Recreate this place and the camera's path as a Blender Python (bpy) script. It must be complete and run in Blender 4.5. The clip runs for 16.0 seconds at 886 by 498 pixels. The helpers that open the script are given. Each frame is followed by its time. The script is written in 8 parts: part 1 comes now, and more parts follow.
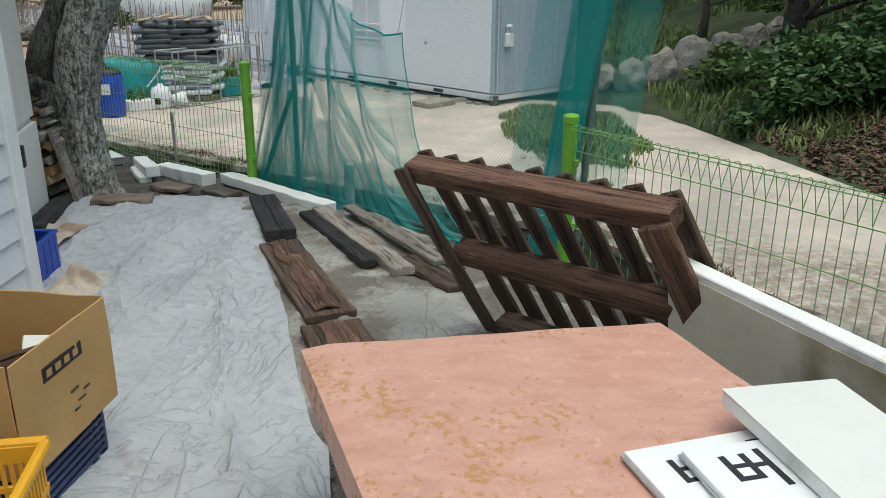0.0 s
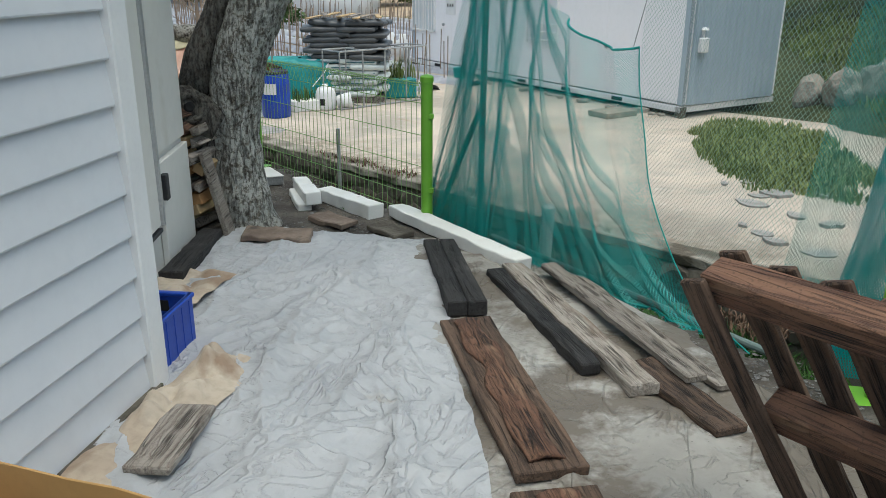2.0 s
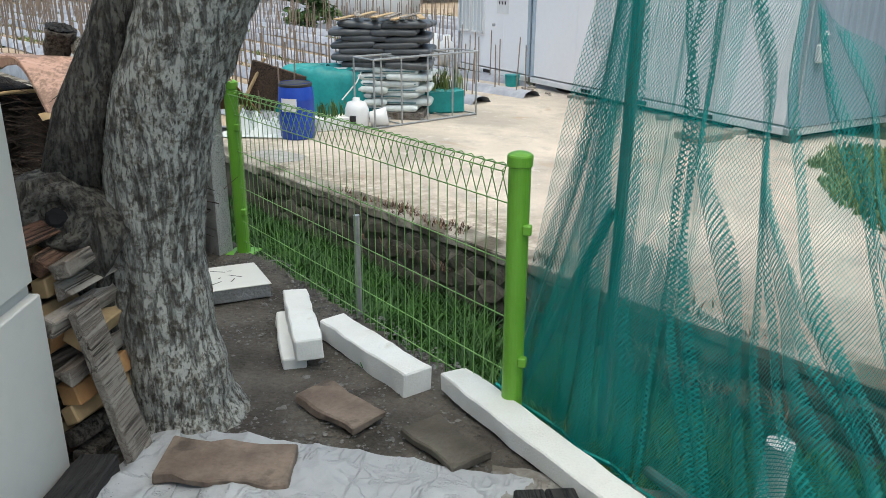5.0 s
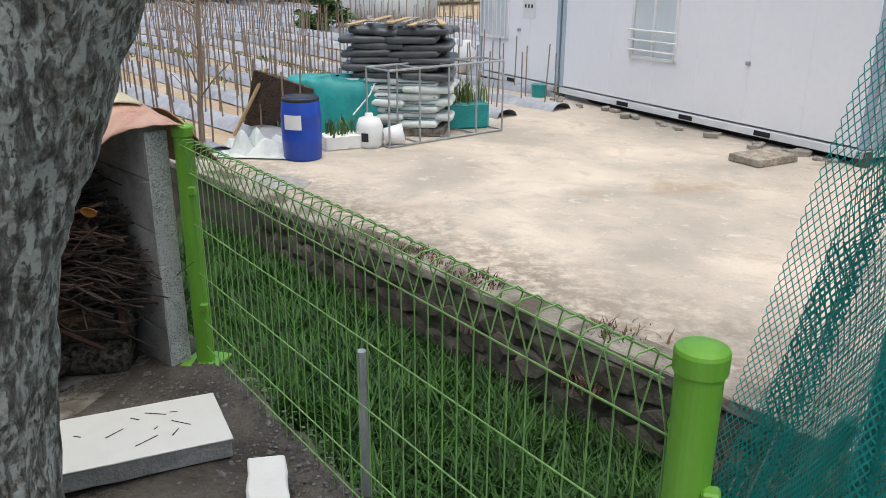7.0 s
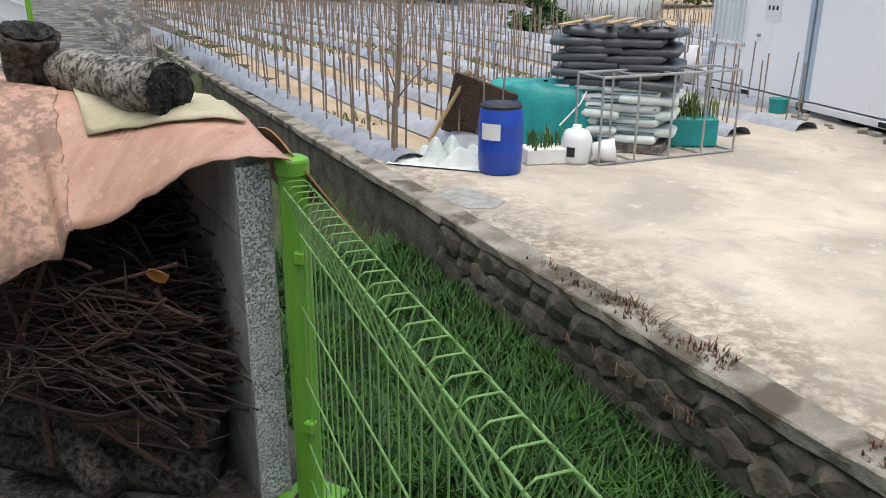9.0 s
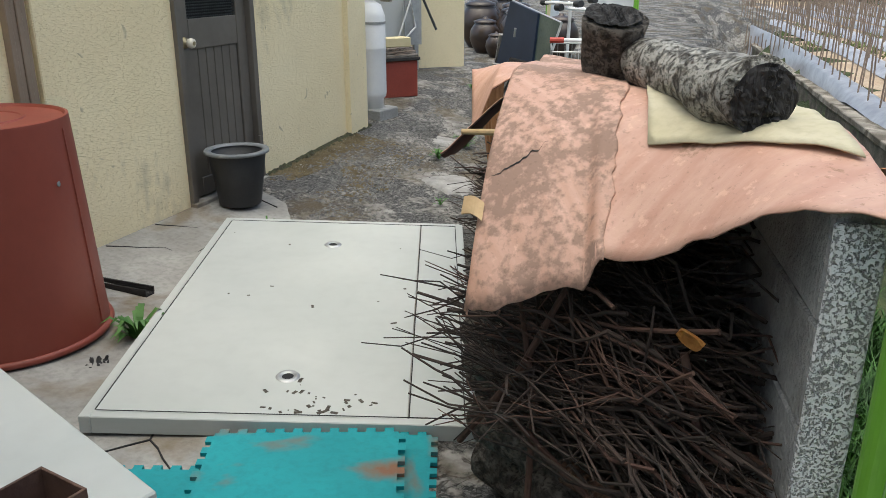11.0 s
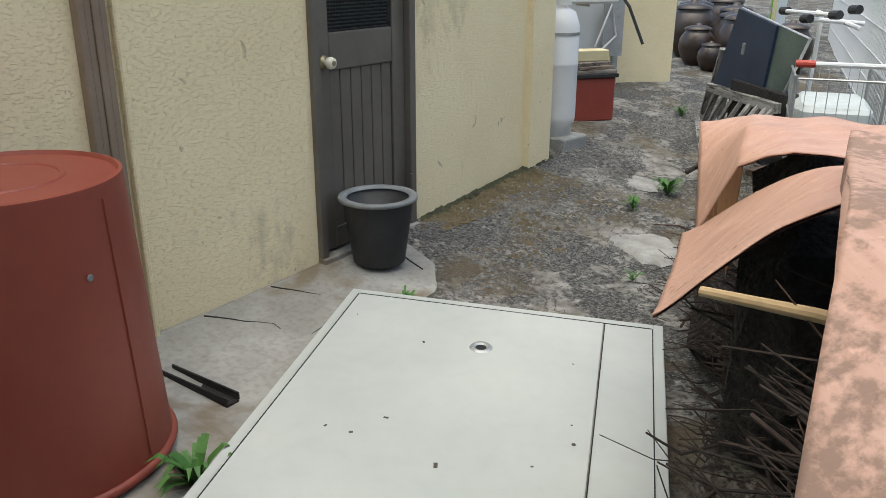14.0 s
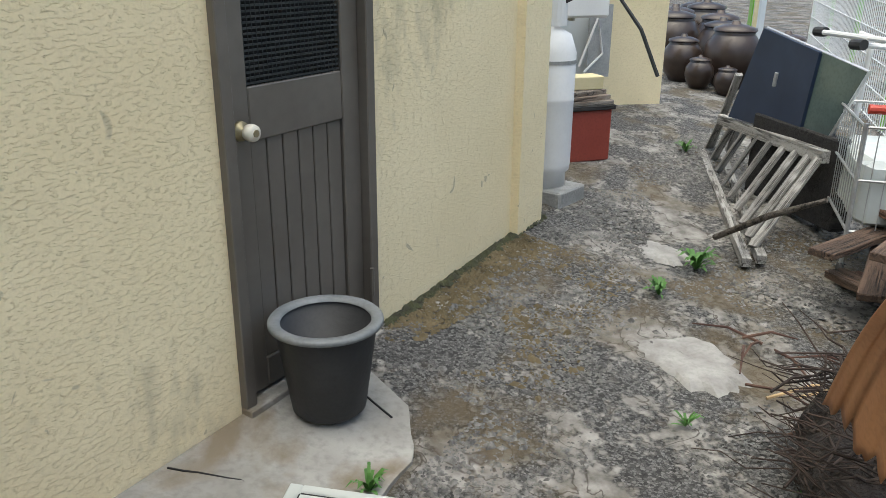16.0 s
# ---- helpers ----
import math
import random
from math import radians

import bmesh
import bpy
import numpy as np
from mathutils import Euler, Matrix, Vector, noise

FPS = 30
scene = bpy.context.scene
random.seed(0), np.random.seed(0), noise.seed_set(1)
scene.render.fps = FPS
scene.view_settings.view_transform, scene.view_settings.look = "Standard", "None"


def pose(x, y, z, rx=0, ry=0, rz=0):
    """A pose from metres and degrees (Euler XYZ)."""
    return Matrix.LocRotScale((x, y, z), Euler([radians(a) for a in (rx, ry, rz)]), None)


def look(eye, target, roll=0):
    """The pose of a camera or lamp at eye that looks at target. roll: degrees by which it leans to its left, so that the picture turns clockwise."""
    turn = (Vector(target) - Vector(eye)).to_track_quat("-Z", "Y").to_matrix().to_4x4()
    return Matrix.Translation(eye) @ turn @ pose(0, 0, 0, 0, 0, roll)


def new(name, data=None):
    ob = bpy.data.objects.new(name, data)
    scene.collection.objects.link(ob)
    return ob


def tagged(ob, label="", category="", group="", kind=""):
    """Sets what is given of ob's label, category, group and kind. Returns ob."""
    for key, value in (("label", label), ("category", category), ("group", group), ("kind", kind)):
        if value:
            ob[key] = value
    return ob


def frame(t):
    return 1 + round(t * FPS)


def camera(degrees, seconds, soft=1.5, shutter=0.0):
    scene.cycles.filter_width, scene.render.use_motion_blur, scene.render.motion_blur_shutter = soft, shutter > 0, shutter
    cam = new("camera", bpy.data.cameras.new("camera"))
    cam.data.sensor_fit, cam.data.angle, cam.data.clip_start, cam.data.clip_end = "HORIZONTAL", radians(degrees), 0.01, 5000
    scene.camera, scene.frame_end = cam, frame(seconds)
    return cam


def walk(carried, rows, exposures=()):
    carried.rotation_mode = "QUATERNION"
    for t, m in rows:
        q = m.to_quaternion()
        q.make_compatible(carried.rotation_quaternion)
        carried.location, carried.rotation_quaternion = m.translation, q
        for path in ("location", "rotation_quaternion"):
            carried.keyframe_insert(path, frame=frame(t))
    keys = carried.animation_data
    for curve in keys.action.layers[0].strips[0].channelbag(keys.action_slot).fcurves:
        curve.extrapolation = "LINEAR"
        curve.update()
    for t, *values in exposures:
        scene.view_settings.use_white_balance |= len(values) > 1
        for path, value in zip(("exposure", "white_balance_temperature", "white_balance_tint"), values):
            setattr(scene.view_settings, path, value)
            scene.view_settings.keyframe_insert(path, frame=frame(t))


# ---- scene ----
cam = camera(57.4, 16.0, 0.8)
METRES, EYE, TILT, LEAN, TURN = 10.0, 1.625, 0.0, 0.0, 0.0
ROWS = [
    (0.0, 0.0, 0.0, 0.0, 0.11, -19.01, -0.31),
    (0.5, -0.0036, 0.0184, -0.0025, 4.61, -19.01, -0.32),
    (1.0, -0.0195, 0.047, 0.0004, 7.69, -19.1, -0.34),
    (1.5, -0.0294, 0.0838, 0.0007, 9.46, -19.19, -0.36),
    (2.0, -0.0446, 0.1235, -0.0019, 10.96, -19.24, -0.36),
    (2.5, -0.0588, 0.1647, -0.0016, 11.95, -19.33, -0.36),
    (3.0, -0.0657, 0.2085, -0.0017, 12.32, -19.4, -0.38),
    (3.5, -0.0814, 0.2549, -0.0025, 12.71, -19.45, -0.35),
    (4.0, -0.0916, 0.2967, -0.0045, 13.09, -19.52, -0.34),
    (6.5, -0.1556, 0.4818, -0.011, 14.24, -19.52, -0.09),
    (7.0, -0.1639, 0.5152, -0.0121, 14.7, -19.47, -0.22),
    (7.5, -0.1767, 0.5518, -0.0173, 16.88, -19.45, -0.13),
    (8.0, -0.1875, 0.5822, -0.0209, 19.59, -19.42, -0.13),
    (10.5, -0.2442, 0.6733, -0.031, 56.7, -19.38, -0.16),
    (11.0, -0.2538, 0.6726, -0.0323, 68.8, -19.46, -0.14),
    (11.5, -0.2563, 0.6737, -0.0337, 77.91, -19.36, -0.47),
    (12.0, -0.2565, 0.6749, -0.0337, 80.72, -19.37, -0.25),
    (12.5, -0.2804, 0.6837, -0.0358, 81.45, -19.49, -0.09),
    (13.0, -0.3114, 0.6908, -0.035, 81.63, -19.56, 0.02),
    (13.5, -0.3419, 0.6976, -0.0328, 81.93, -19.66, -0.09),
    (14.0, -0.3745, 0.7119, -0.0306, 82.2, -19.76, -0.14),
    (14.5, -0.4021, 0.7147, -0.0312, 81.99, -19.85, -0.1),
    (15.0, -0.445, 0.7106, -0.0235, 80.59, -20.0, -0.18),
    (15.5, -0.4751, 0.713, -0.0227, 79.07, -20.04, -0.25),
    (16.0, -0.5087, 0.721, -0.0232, 78.52, -20.09, -0.45),
]
walk(cam, [(t, pose(0, 0, EYE, TILT, LEAN, TURN) @ pose(METRES * x, METRES * y, METRES * z, 90 + pitch, roll, yaw)) for t, x, y, z, yaw, pitch, roll in ROWS],
     [(0.0, 0.14, 6350, -2), (3.5, 0.42, 6350, -2), (6.5, 0.50, 6500, 4), (7.5, 0.33, 6500, 5), (10.5, 0.66, 6500, 3), (13.5, 0.56, 6500, 2), (16.0, 0.84, 6500, 2)])

# ---- light: bright overcast day ----
SUN_EL, SUN_AZ = radians(80), radians(140)   # azimuth of the sun, clockwise from +y
world = bpy.data.worlds.new("sky")
scene.world = world
world.use_nodes = True
wn = world.node_tree
sky = wn.nodes.new("ShaderNodeTexSky")
sky.sky_type, sky.sun_disc = 'NISHITA', False
sky.sun_elevation, sky.sun_rotation = SUN_EL, SUN_AZ
sky.air_density, sky.dust_density, sky.ozone_density = 1.0, 4.0, 1.0
wn.nodes["Background"].inputs[1].default_value = 0.15
wn.links.new(sky.outputs[0], wn.nodes["Background"].inputs[0])
sun = new("sun", bpy.data.lights.new("sun", 'SUN'))
sun.data.energy, sun.data.angle, sun.data.color = 1.5, radians(88), (1.0, 0.96, 0.9)
sun.matrix_world = look((0, 0, 30), (-math.sin(SUN_AZ) * math.cos(SUN_EL) * 10, -math.cos(SUN_AZ) * math.cos(SUN_EL) * 10, 30 - math.sin(SUN_EL) * 10))

# ---- materials ----
def mat(name, c1, c2, scale=6.0, rough=0.8, bump=0.2, metal=0.0, fine=60.0, c3=None, spots=0.55, stretch=(1, 1, 1), rand=0.0, space="Object", bump_dist=0.01, rough2=None, fine_mix=0.35):
    """Two colours mixed by a broad and a fine noise, a third for stains, fine relief, and a change from piece to piece."""
    m = bpy.data.materials.new(name)
    m.use_nodes = True
    t = m.node_tree
    N, L = t.nodes, t.links
    b = N["Principled BSDF"]
    co = N.new("ShaderNodeTexCoord")
    mp = N.new("ShaderNodeMapping")
    mp.inputs["Scale"].default_value = stretch
    L.new(co.outputs[space], mp.inputs["Vector"])
    def nz(s, det=4.0, dist=0.0):
        n = N.new("ShaderNodeTexNoise")
        n.inputs["Scale"].default_value, n.inputs["Detail"].default_value, n.inputs["Distortion"].default_value = s, det, dist
        L.new(mp.outputs[0], n.inputs["Vector"])
        return n
    def ramp(src, lo, hi):
        r = N.new("ShaderNodeMapRange")
        r.inputs["From Min"].default_value, r.inputs["From Max"].default_value = lo, hi
        L.new(src, r.inputs["Value"])
        return r.outputs[0]
    def mix(fac, a, c):
        x = N.new("ShaderNodeMix")
        x.data_type = 'RGBA'
        if isinstance(fac, float):
            x.inputs[0].default_value = fac
        else:
            L.new(fac, x.inputs[0])
        for sock, v in ((x.inputs[6], a), (x.inputs[7], c)):
            if isinstance(v, tuple):
                sock.default_value = (*v, 1)
            else:
                L.new(v, sock)
        return x.outputs[2]
    broad, small = nz(scale), nz(fine, 6.0)
    col = mix(ramp(broad.outputs["Fac"], 0.35, 0.65), c1, c2)
    dark = tuple(v * 0.6 for v in c1)
    f = ramp(small.outputs["Fac"], 0.45, 0.75)
    k = N.new("ShaderNodeMath")
    k.operation = 'MULTIPLY'
    k.inputs[1].default_value = fine_mix
    L.new(f, k.inputs[0])
    col = mix(k.outputs[0], col, dark)
    if c3:
        st = nz(scale * 0.6, 8.0, 0.4)
        col = mix(ramp(st.outputs["Fac"], spots, spots + 0.08), col, c3)
    if rand:
        oi = N.new("ShaderNodeObjectInfo")
        hs = N.new("ShaderNodeHueSaturation")
        L.new(ramp(oi.outputs["Random"], 0.0, 1.0), hs.inputs["Value"])
        vr = N.new("ShaderNodeMapRange")
        vr.inputs["To Min"].default_value, vr.inputs["To Max"].default_value = 1 - rand, 1 + rand
        L.new(oi.outputs["Random"], vr.inputs["Value"])
        L.new(vr.outputs[0], hs.inputs["Value"])
        L.new(col, hs.inputs["Color"])
        col = hs.outputs[0]
    L.new(col, b.inputs["Base Color"])
    b.inputs["Roughness"].default_value, b.inputs["Metallic"].default_value = rough, metal
    if rough2 is not None:
        rr = N.new("ShaderNodeMapRange")
        rr.inputs["To Min"].default_value, rr.inputs["To Max"].default_value = rough, rough2
        L.new(broad.outputs["Fac"], rr.inputs["Value"])
        L.new(rr.outputs[0], b.inputs["Roughness"])
    if bump:
        bp = N.new("ShaderNodeBump")
        bp.inputs["Strength"].default_value, bp.inputs["Distance"].default_value = bump, bump_dist
        L.new(small.outputs["Fac"], bp.inputs["Height"])
        L.new(bp.outputs[0], b.inputs["Normal"])
    return m

class Net:
    """Short hand for wiring a material."""
    def __init__(self, name):
        self.m = bpy.data.materials.new(name)
        self.m.use_nodes = True
        self.N, self.L = self.m.node_tree.nodes, self.m.node_tree.links
        self.b = self.N["Principled BSDF"]
        self.co = self.N.new("ShaderNodeTexCoord").outputs["Object"]
    def space(self, stretch=(1, 1, 1), turn=(0, 0, 0)):
        mp = self.N.new("ShaderNodeMapping")
        mp.inputs["Scale"].default_value = stretch
        mp.inputs["Rotation"].default_value = turn
        self.L.new(self.co, mp.inputs["Vector"])
        return mp.outputs[0]
    def noise(self, s, det=4.0, v=None, dist=0.0, rough=0.55):
        n = self.N.new("ShaderNodeTexNoise")
        n.inputs["Scale"].default_value, n.inputs["Detail"].default_value = s, det
        n.inputs["Distortion"].default_value, n.inputs["Roughness"].default_value = dist, rough
        self.L.new(v or self.co, n.inputs["Vector"])
        return n.outputs["Fac"]
    def cells(self, s, feature='F1', v=None, out="Color"):
        n = self.N.new("ShaderNodeTexVoronoi")
        n.feature = feature
        n.inputs["Scale"].default_value = s
        self.L.new(v or self.co, n.inputs["Vector"])
        return n.outputs[out]
    def ramp(self, src, a, c, lo=0.0, hi=1.0):
        r = self.N.new("ShaderNodeMapRange")
        for k, x in (("From Min", a), ("From Max", c), ("To Min", lo), ("To Max", hi)):
            r.inputs[k].default_value = x
        self.L.new(src, r.inputs["Value"])
        return r.outputs[0]
    def math(self, op, a, c):
        n = self.N.new("ShaderNodeMath")
        n.operation = op
        for k, x in enumerate((a, c)):
            if isinstance(x, (int, float)):
                n.inputs[k].default_value = x
            else:
                self.L.new(x, n.inputs[k])
        return n.outputs[0]
    def mix(self, f, a, c):
        x = self.N.new("ShaderNodeMix")
        x.data_type = 'RGBA'
        for sock, v in ((x.inputs[0], f), (x.inputs[6], a), (x.inputs[7], c)):
            if isinstance(v, tuple):
                sock.default_value = (*v, 1)
            elif isinstance(v, (int, float)):
                sock.default_value = v
            else:
                self.L.new(v, sock)
        return x.outputs[2]
    def ridge(self, src, width):
        """1 on the thin lines where src passes its middle, 0 elsewhere."""
        return self.ramp(self.math('ABSOLUTE', self.math('SUBTRACT', src, 0.5), 0), 0.0, width, 1.0, 0.0)
    def done(self, col, height=None, strength=0.5, dist=0.01, rough=0.8):
        self.L.new(col, self.b.inputs["Base Color"])
        self.b.inputs["Roughness"].default_value = rough
        if height is not None:
            bp = self.N.new("ShaderNodeBump")
            bp.inputs["Strength"].default_value, bp.inputs["Distance"].default_value = strength, dist
            self.L.new(height, bp.inputs["Height"])
            self.L.new(bp.outputs[0], self.b.inputs["Normal"])
        return self.m

def bark(name, crack_c, mid_c, lichen_c, tall=0.22, scale=1.0):
    """Rough bark: long wandering fissures, scaly ridges, and pale lichen in crusts."""
    n = Net(name)
    v = n.space((1, 1, tall))
    f = n.noise(44 * scale, 7, v, 0.25, 0.62)
    fiss = n.math('MAXIMUM', n.ramp(f, 0.36, 0.50, 1.0, 0.0), n.math('MULTIPLY', n.ramp(n.noise(105 * scale, 5, n.space((1, 1, tall * 1.6)), 0.2), 0.36, 0.44, 1.0, 0.0), 0.7))
    scaly = n.noise(75 * scale, 6, n.space((1, 1, 0.6)), 0, 0.65)
    col = n.mix(n.ramp(scaly, 0.35, 0.65), tuple(x * 0.6 for x in mid_c), tuple(x * 1.25 for x in mid_c))
    crust = n.math('ADD', n.noise(22, 8, None, 0.2, 0.7), n.math('MULTIPLY', n.noise(55, 5), 0.5))
    col = n.mix(n.ramp(crust, 0.62, 0.78, 0.0, 0.95), col, lichen_c)
    col = n.mix(n.math('MULTIPLY', fiss, 0.85), col, crack_c)
    h = n.math('SUBTRACT', n.math('MULTIPLY', scaly, 0.5), fiss)
    return n.done(col, h, 1.0, 0.014, 0.95)

def old_wood(name, c1, c2, dark, worn, wear=0.60, rand=0.2):
    """Weathered timber: long grain lines, open cracks, knots and patches of bare or grey wood."""
    n = Net(name)
    v = n.space((1, 0.05, 1))
    col = n.mix(n.ramp(n.noise(30, 5, v, 0.6), 0.35, 0.65), c1, c2)
    col = n.mix(n.ramp(n.noise(6, 7, n.space((1, 0.25, 1)), 0.4), wear, wear + 0.10, 0.0, 0.85), col, worn)
    line = n.ridge(n.noise(42, 4, v, 1.0), 0.05)
    crack = n.math('MULTIPLY', n.ridge(n.noise(17, 3, n.space((1, 0.035, 1)), 0.8), 0.035), n.ramp(n.noise(5, 3), 0.42, 0.55))
    col = n.mix(n.math('MULTIPLY', line, 0.6), col, dark)
    col = n.mix(crack, col, tuple(x * 0.35 for x in dark))
    col = n.mix(n.ramp(n.noise(90, 4), 0.56, 0.7, 0.0, 0.5), col, dark)
    oi = n.N.new("ShaderNodeObjectInfo")
    hs = n.N.new("ShaderNodeHueSaturation")
    n.L.new(n.ramp(oi.outputs["Random"], 0.0, 1.0, 1 - rand, 1 + rand), hs.inputs["Value"])
    n.L.new(col, hs.inputs["Color"])
    h = n.math('SUBTRACT', n.math('MULTIPLY', n.noise(60, 5, v), 0.4), n.math('ADD', n.math('MULTIPLY', line, 0.4), crack))
    return n.done(hs.outputs[0], h, 0.9, 0.008, 0.9)

def rubble_ground(name):
    """Broken cement patches with loose dark gravel and earth between."""
    n = Net(name)
    stone = n.math('MULTIPLY', n.cells(85), 1.0)
    gravel = n.mix(n.ramp(stone, 0.2, 0.9), (0.035, 0.034, 0.033), (0.19, 0.187, 0.18))
    gravel = n.mix(n.ramp(n.cells(85, 'DISTANCE_TO_EDGE', None, "Distance"), 0.0, 0.1), (0.02, 0.019, 0.018), gravel)
    cement = n.mix(n.ramp(n.noise(14, 8), 0.35, 0.7), (0.15, 0.14, 0.125), (0.34, 0.325, 0.30))
    cement = n.mix(n.ridge(n.noise(5, 3, None, 0.6), 0.02), cement, (0.07, 0.06, 0.05))
    where = n.ramp(n.math('ADD', n.noise(2.6, 3), n.math('MULTIPLY', n.noise(28, 5), 0.45)), 0.70, 0.78)
    col = n.mix(where, gravel, cement)
    col = n.mix(n.ramp(n.noise(1.9, 8, None, 0.4), 0.50, 0.62, 0.0, 0.8), col, (0.105, 0.080, 0.045))
    h = n.math('ADD', n.math('MULTIPLY', where, 0.8), n.math('ADD', n.noise(45, 5), n.math('MULTIPLY', stone, 0.6)))
    return n.done(col, h, 1.0, 0.012, 0.95)

def trowelled(name, c1, c2, damp):
    """Stucco with short flat trowel ridges, groove shade put into the colour, and grey-green damp runs."""
    n = Net(name)
    v = n.space((1, 1, 3.4))
    a = n.noise(34, 5, v, 0.1)
    drag = n.ramp(a, 0.55, 0.61)
    col = n.mix(n.ramp(n.noise(1.4, 6), 0.35, 0.65), c1, c2)
    col = n.mix(n.ramp(n.noise(70, 4), 0.5, 0.75, 0.0, 0.22), col, tuple(x * 0.6 for x in c1))
    # slight painted shade along the trowel grooves
    col = n.mix(n.math('MULTIPLY', n.ridge(a, 0.03), n.ramp(n.noise(3.5, 4), 0.48, 0.65, 0.0, 0.06)), col, tuple(x * 0.5 for x in c1))
    run = n.math('ADD', n.noise(1.15, 4, n.space((1, 1, 0.45))), n.math('MULTIPLY', n.noise(18, 6, n.space((1, 1, 0.5))), 0.25))
    col = n.mix(n.ramp(run, 0.73, 0.87, 0.0, 0.75), col, damp)
    col = n.mix(n.ramp(n.noise(5.5, 2, n.space((1, 1, 0.8)), 2.0), 0.71, 0.74, 0.0, 0.55), col, (0.30, 0.26, 0.18))
    return n.done(col, n.math('ADD', drag, n.math('MULTIPLY', n.noise(110, 3), 0.35)), 0.75, 0.006, 0.92)

def plastic_sheet(name, c1, c2, dirt, amount):
    """Trodden plastic sheet: sharp crossing creases with painted shade, scuffs, and dirt in blotches."""
    n = Net(name)
    folds = n.ridge(n.noise(2.1, 4, n.space((1.6, 0.6, 1)), 0.8), 0.018)
    folds2 = n.ridge(n.noise(4.2, 5, n.space((0.8, 1.5, 1), (0, 0, 0.5)), 0.9), 0.020)
    crush = n.noise(16, 8, None, 0.3)
    col = n.mix(n.ramp(n.noise(2.4, 6), 0.35, 0.65), c1, c2)
    col = n.mix(n.ramp(crush, 0.52, 0.75, 0.0, 0.4), col, tuple(x * 0.7 for x in c1))
    # fold shading put into the colour along the crease lines
    col = n.mix(n.math('MULTIPLY', n.math('MAXIMUM', folds, folds2), n.ramp(n.noise(3, 5), 0.42, 0.7, 0.0, 0.26)), col, tuple(x * 0.6 for x in c1))
    col = n.mix(n.ramp(n.math('ADD', n.noise(1.6, 7, None, 0.5), n.math('MULTIPLY', n.noise(30, 5), 0.2)), amount, amount + 0.10, 0.0, 0.85), col, dirt)
    col = n.mix(n.ramp(n.noise(60, 3), 0.70, 0.74, 0.0, 0.7), col, tuple(x * 0.4 for x in dirt))
    h = n.math('ADD', n.math('MULTIPLY', n.math('MAXIMUM', folds, n.math('MULTIPLY', folds2, 0.7)), 1.0), n.math('MULTIPLY', crush, 1.0))
    return n.done(col, h, 0.6, 0.012, 0.6)

def old_concrete(name):
    """Weathered yard concrete: sandy blotches, grey scour, fine cracks and grit."""
    n = Net(name)
    col = n.mix(n.ramp(n.noise(0.55, 6, None, 0.5), 0.38, 0.64), (0.37, 0.325, 0.27), (0.60, 0.515, 0.42))
    col = n.mix(n.ramp(n.noise(2.2, 9, None, 0.3, 0.65), 0.50, 0.68, 0.0, 0.6), col, (0.33, 0.30, 0.26))
    col = n.mix(n.ramp(n.noise(5.5, 9, None, 0.3, 0.7), 0.58, 0.66, 0.0, 0.6), col, (0.60, 0.56, 0.50))
    col = n.mix(n.ramp(n.noise(0.9, 5, None, 0.6), 0.62, 0.72, 0.0, 0.7), col, (0.36, 0.26, 0.17))
    col = n.mix(n.math('MULTIPLY', n.ridge(n.noise(0.8, 5, None, 0.4), 0.006), n.ramp(n.noise(1.7, 3), 0.50, 0.62, 0.0, 0.5)), col, (0.24, 0.21, 0.17))
    # washed-in dirt along the worn edge above the ditch
    sep = n.N.new("ShaderNodeSeparateXYZ")
    n.L.new(n.co, sep.inputs[0])
    off = n.math('ADD', n.math('MULTIPLY', sep.outputs[0], 0.565), n.math('MULTIPLY', sep.outputs[1], 0.825))
    off = n.math('ADD', off, n.math('MULTIPLY', n.noise(1.6, 6, None, 0.4), 1.1))
    dirt = n.math('MULTIPLY', n.ramp(off, 8.35, 9.35, 1.0, 0.0), n.ramp(n.noise(9, 6, None, 0.3, 0.7), 0.36, 0.58))
    col = n.mix(n.math('MULTIPLY', dirt, 0.8), col, (0.17, 0.14, 0.10))
    grit = n.noise(40, 6, None, 0, 0.7)
    col = n.mix(n.ramp(grit, 0.55, 0.7, 0.0, 0.45), col, (0.22, 0.19, 0.15))
    return n.done(col, grit, 0.4, 0.01, 0.9)

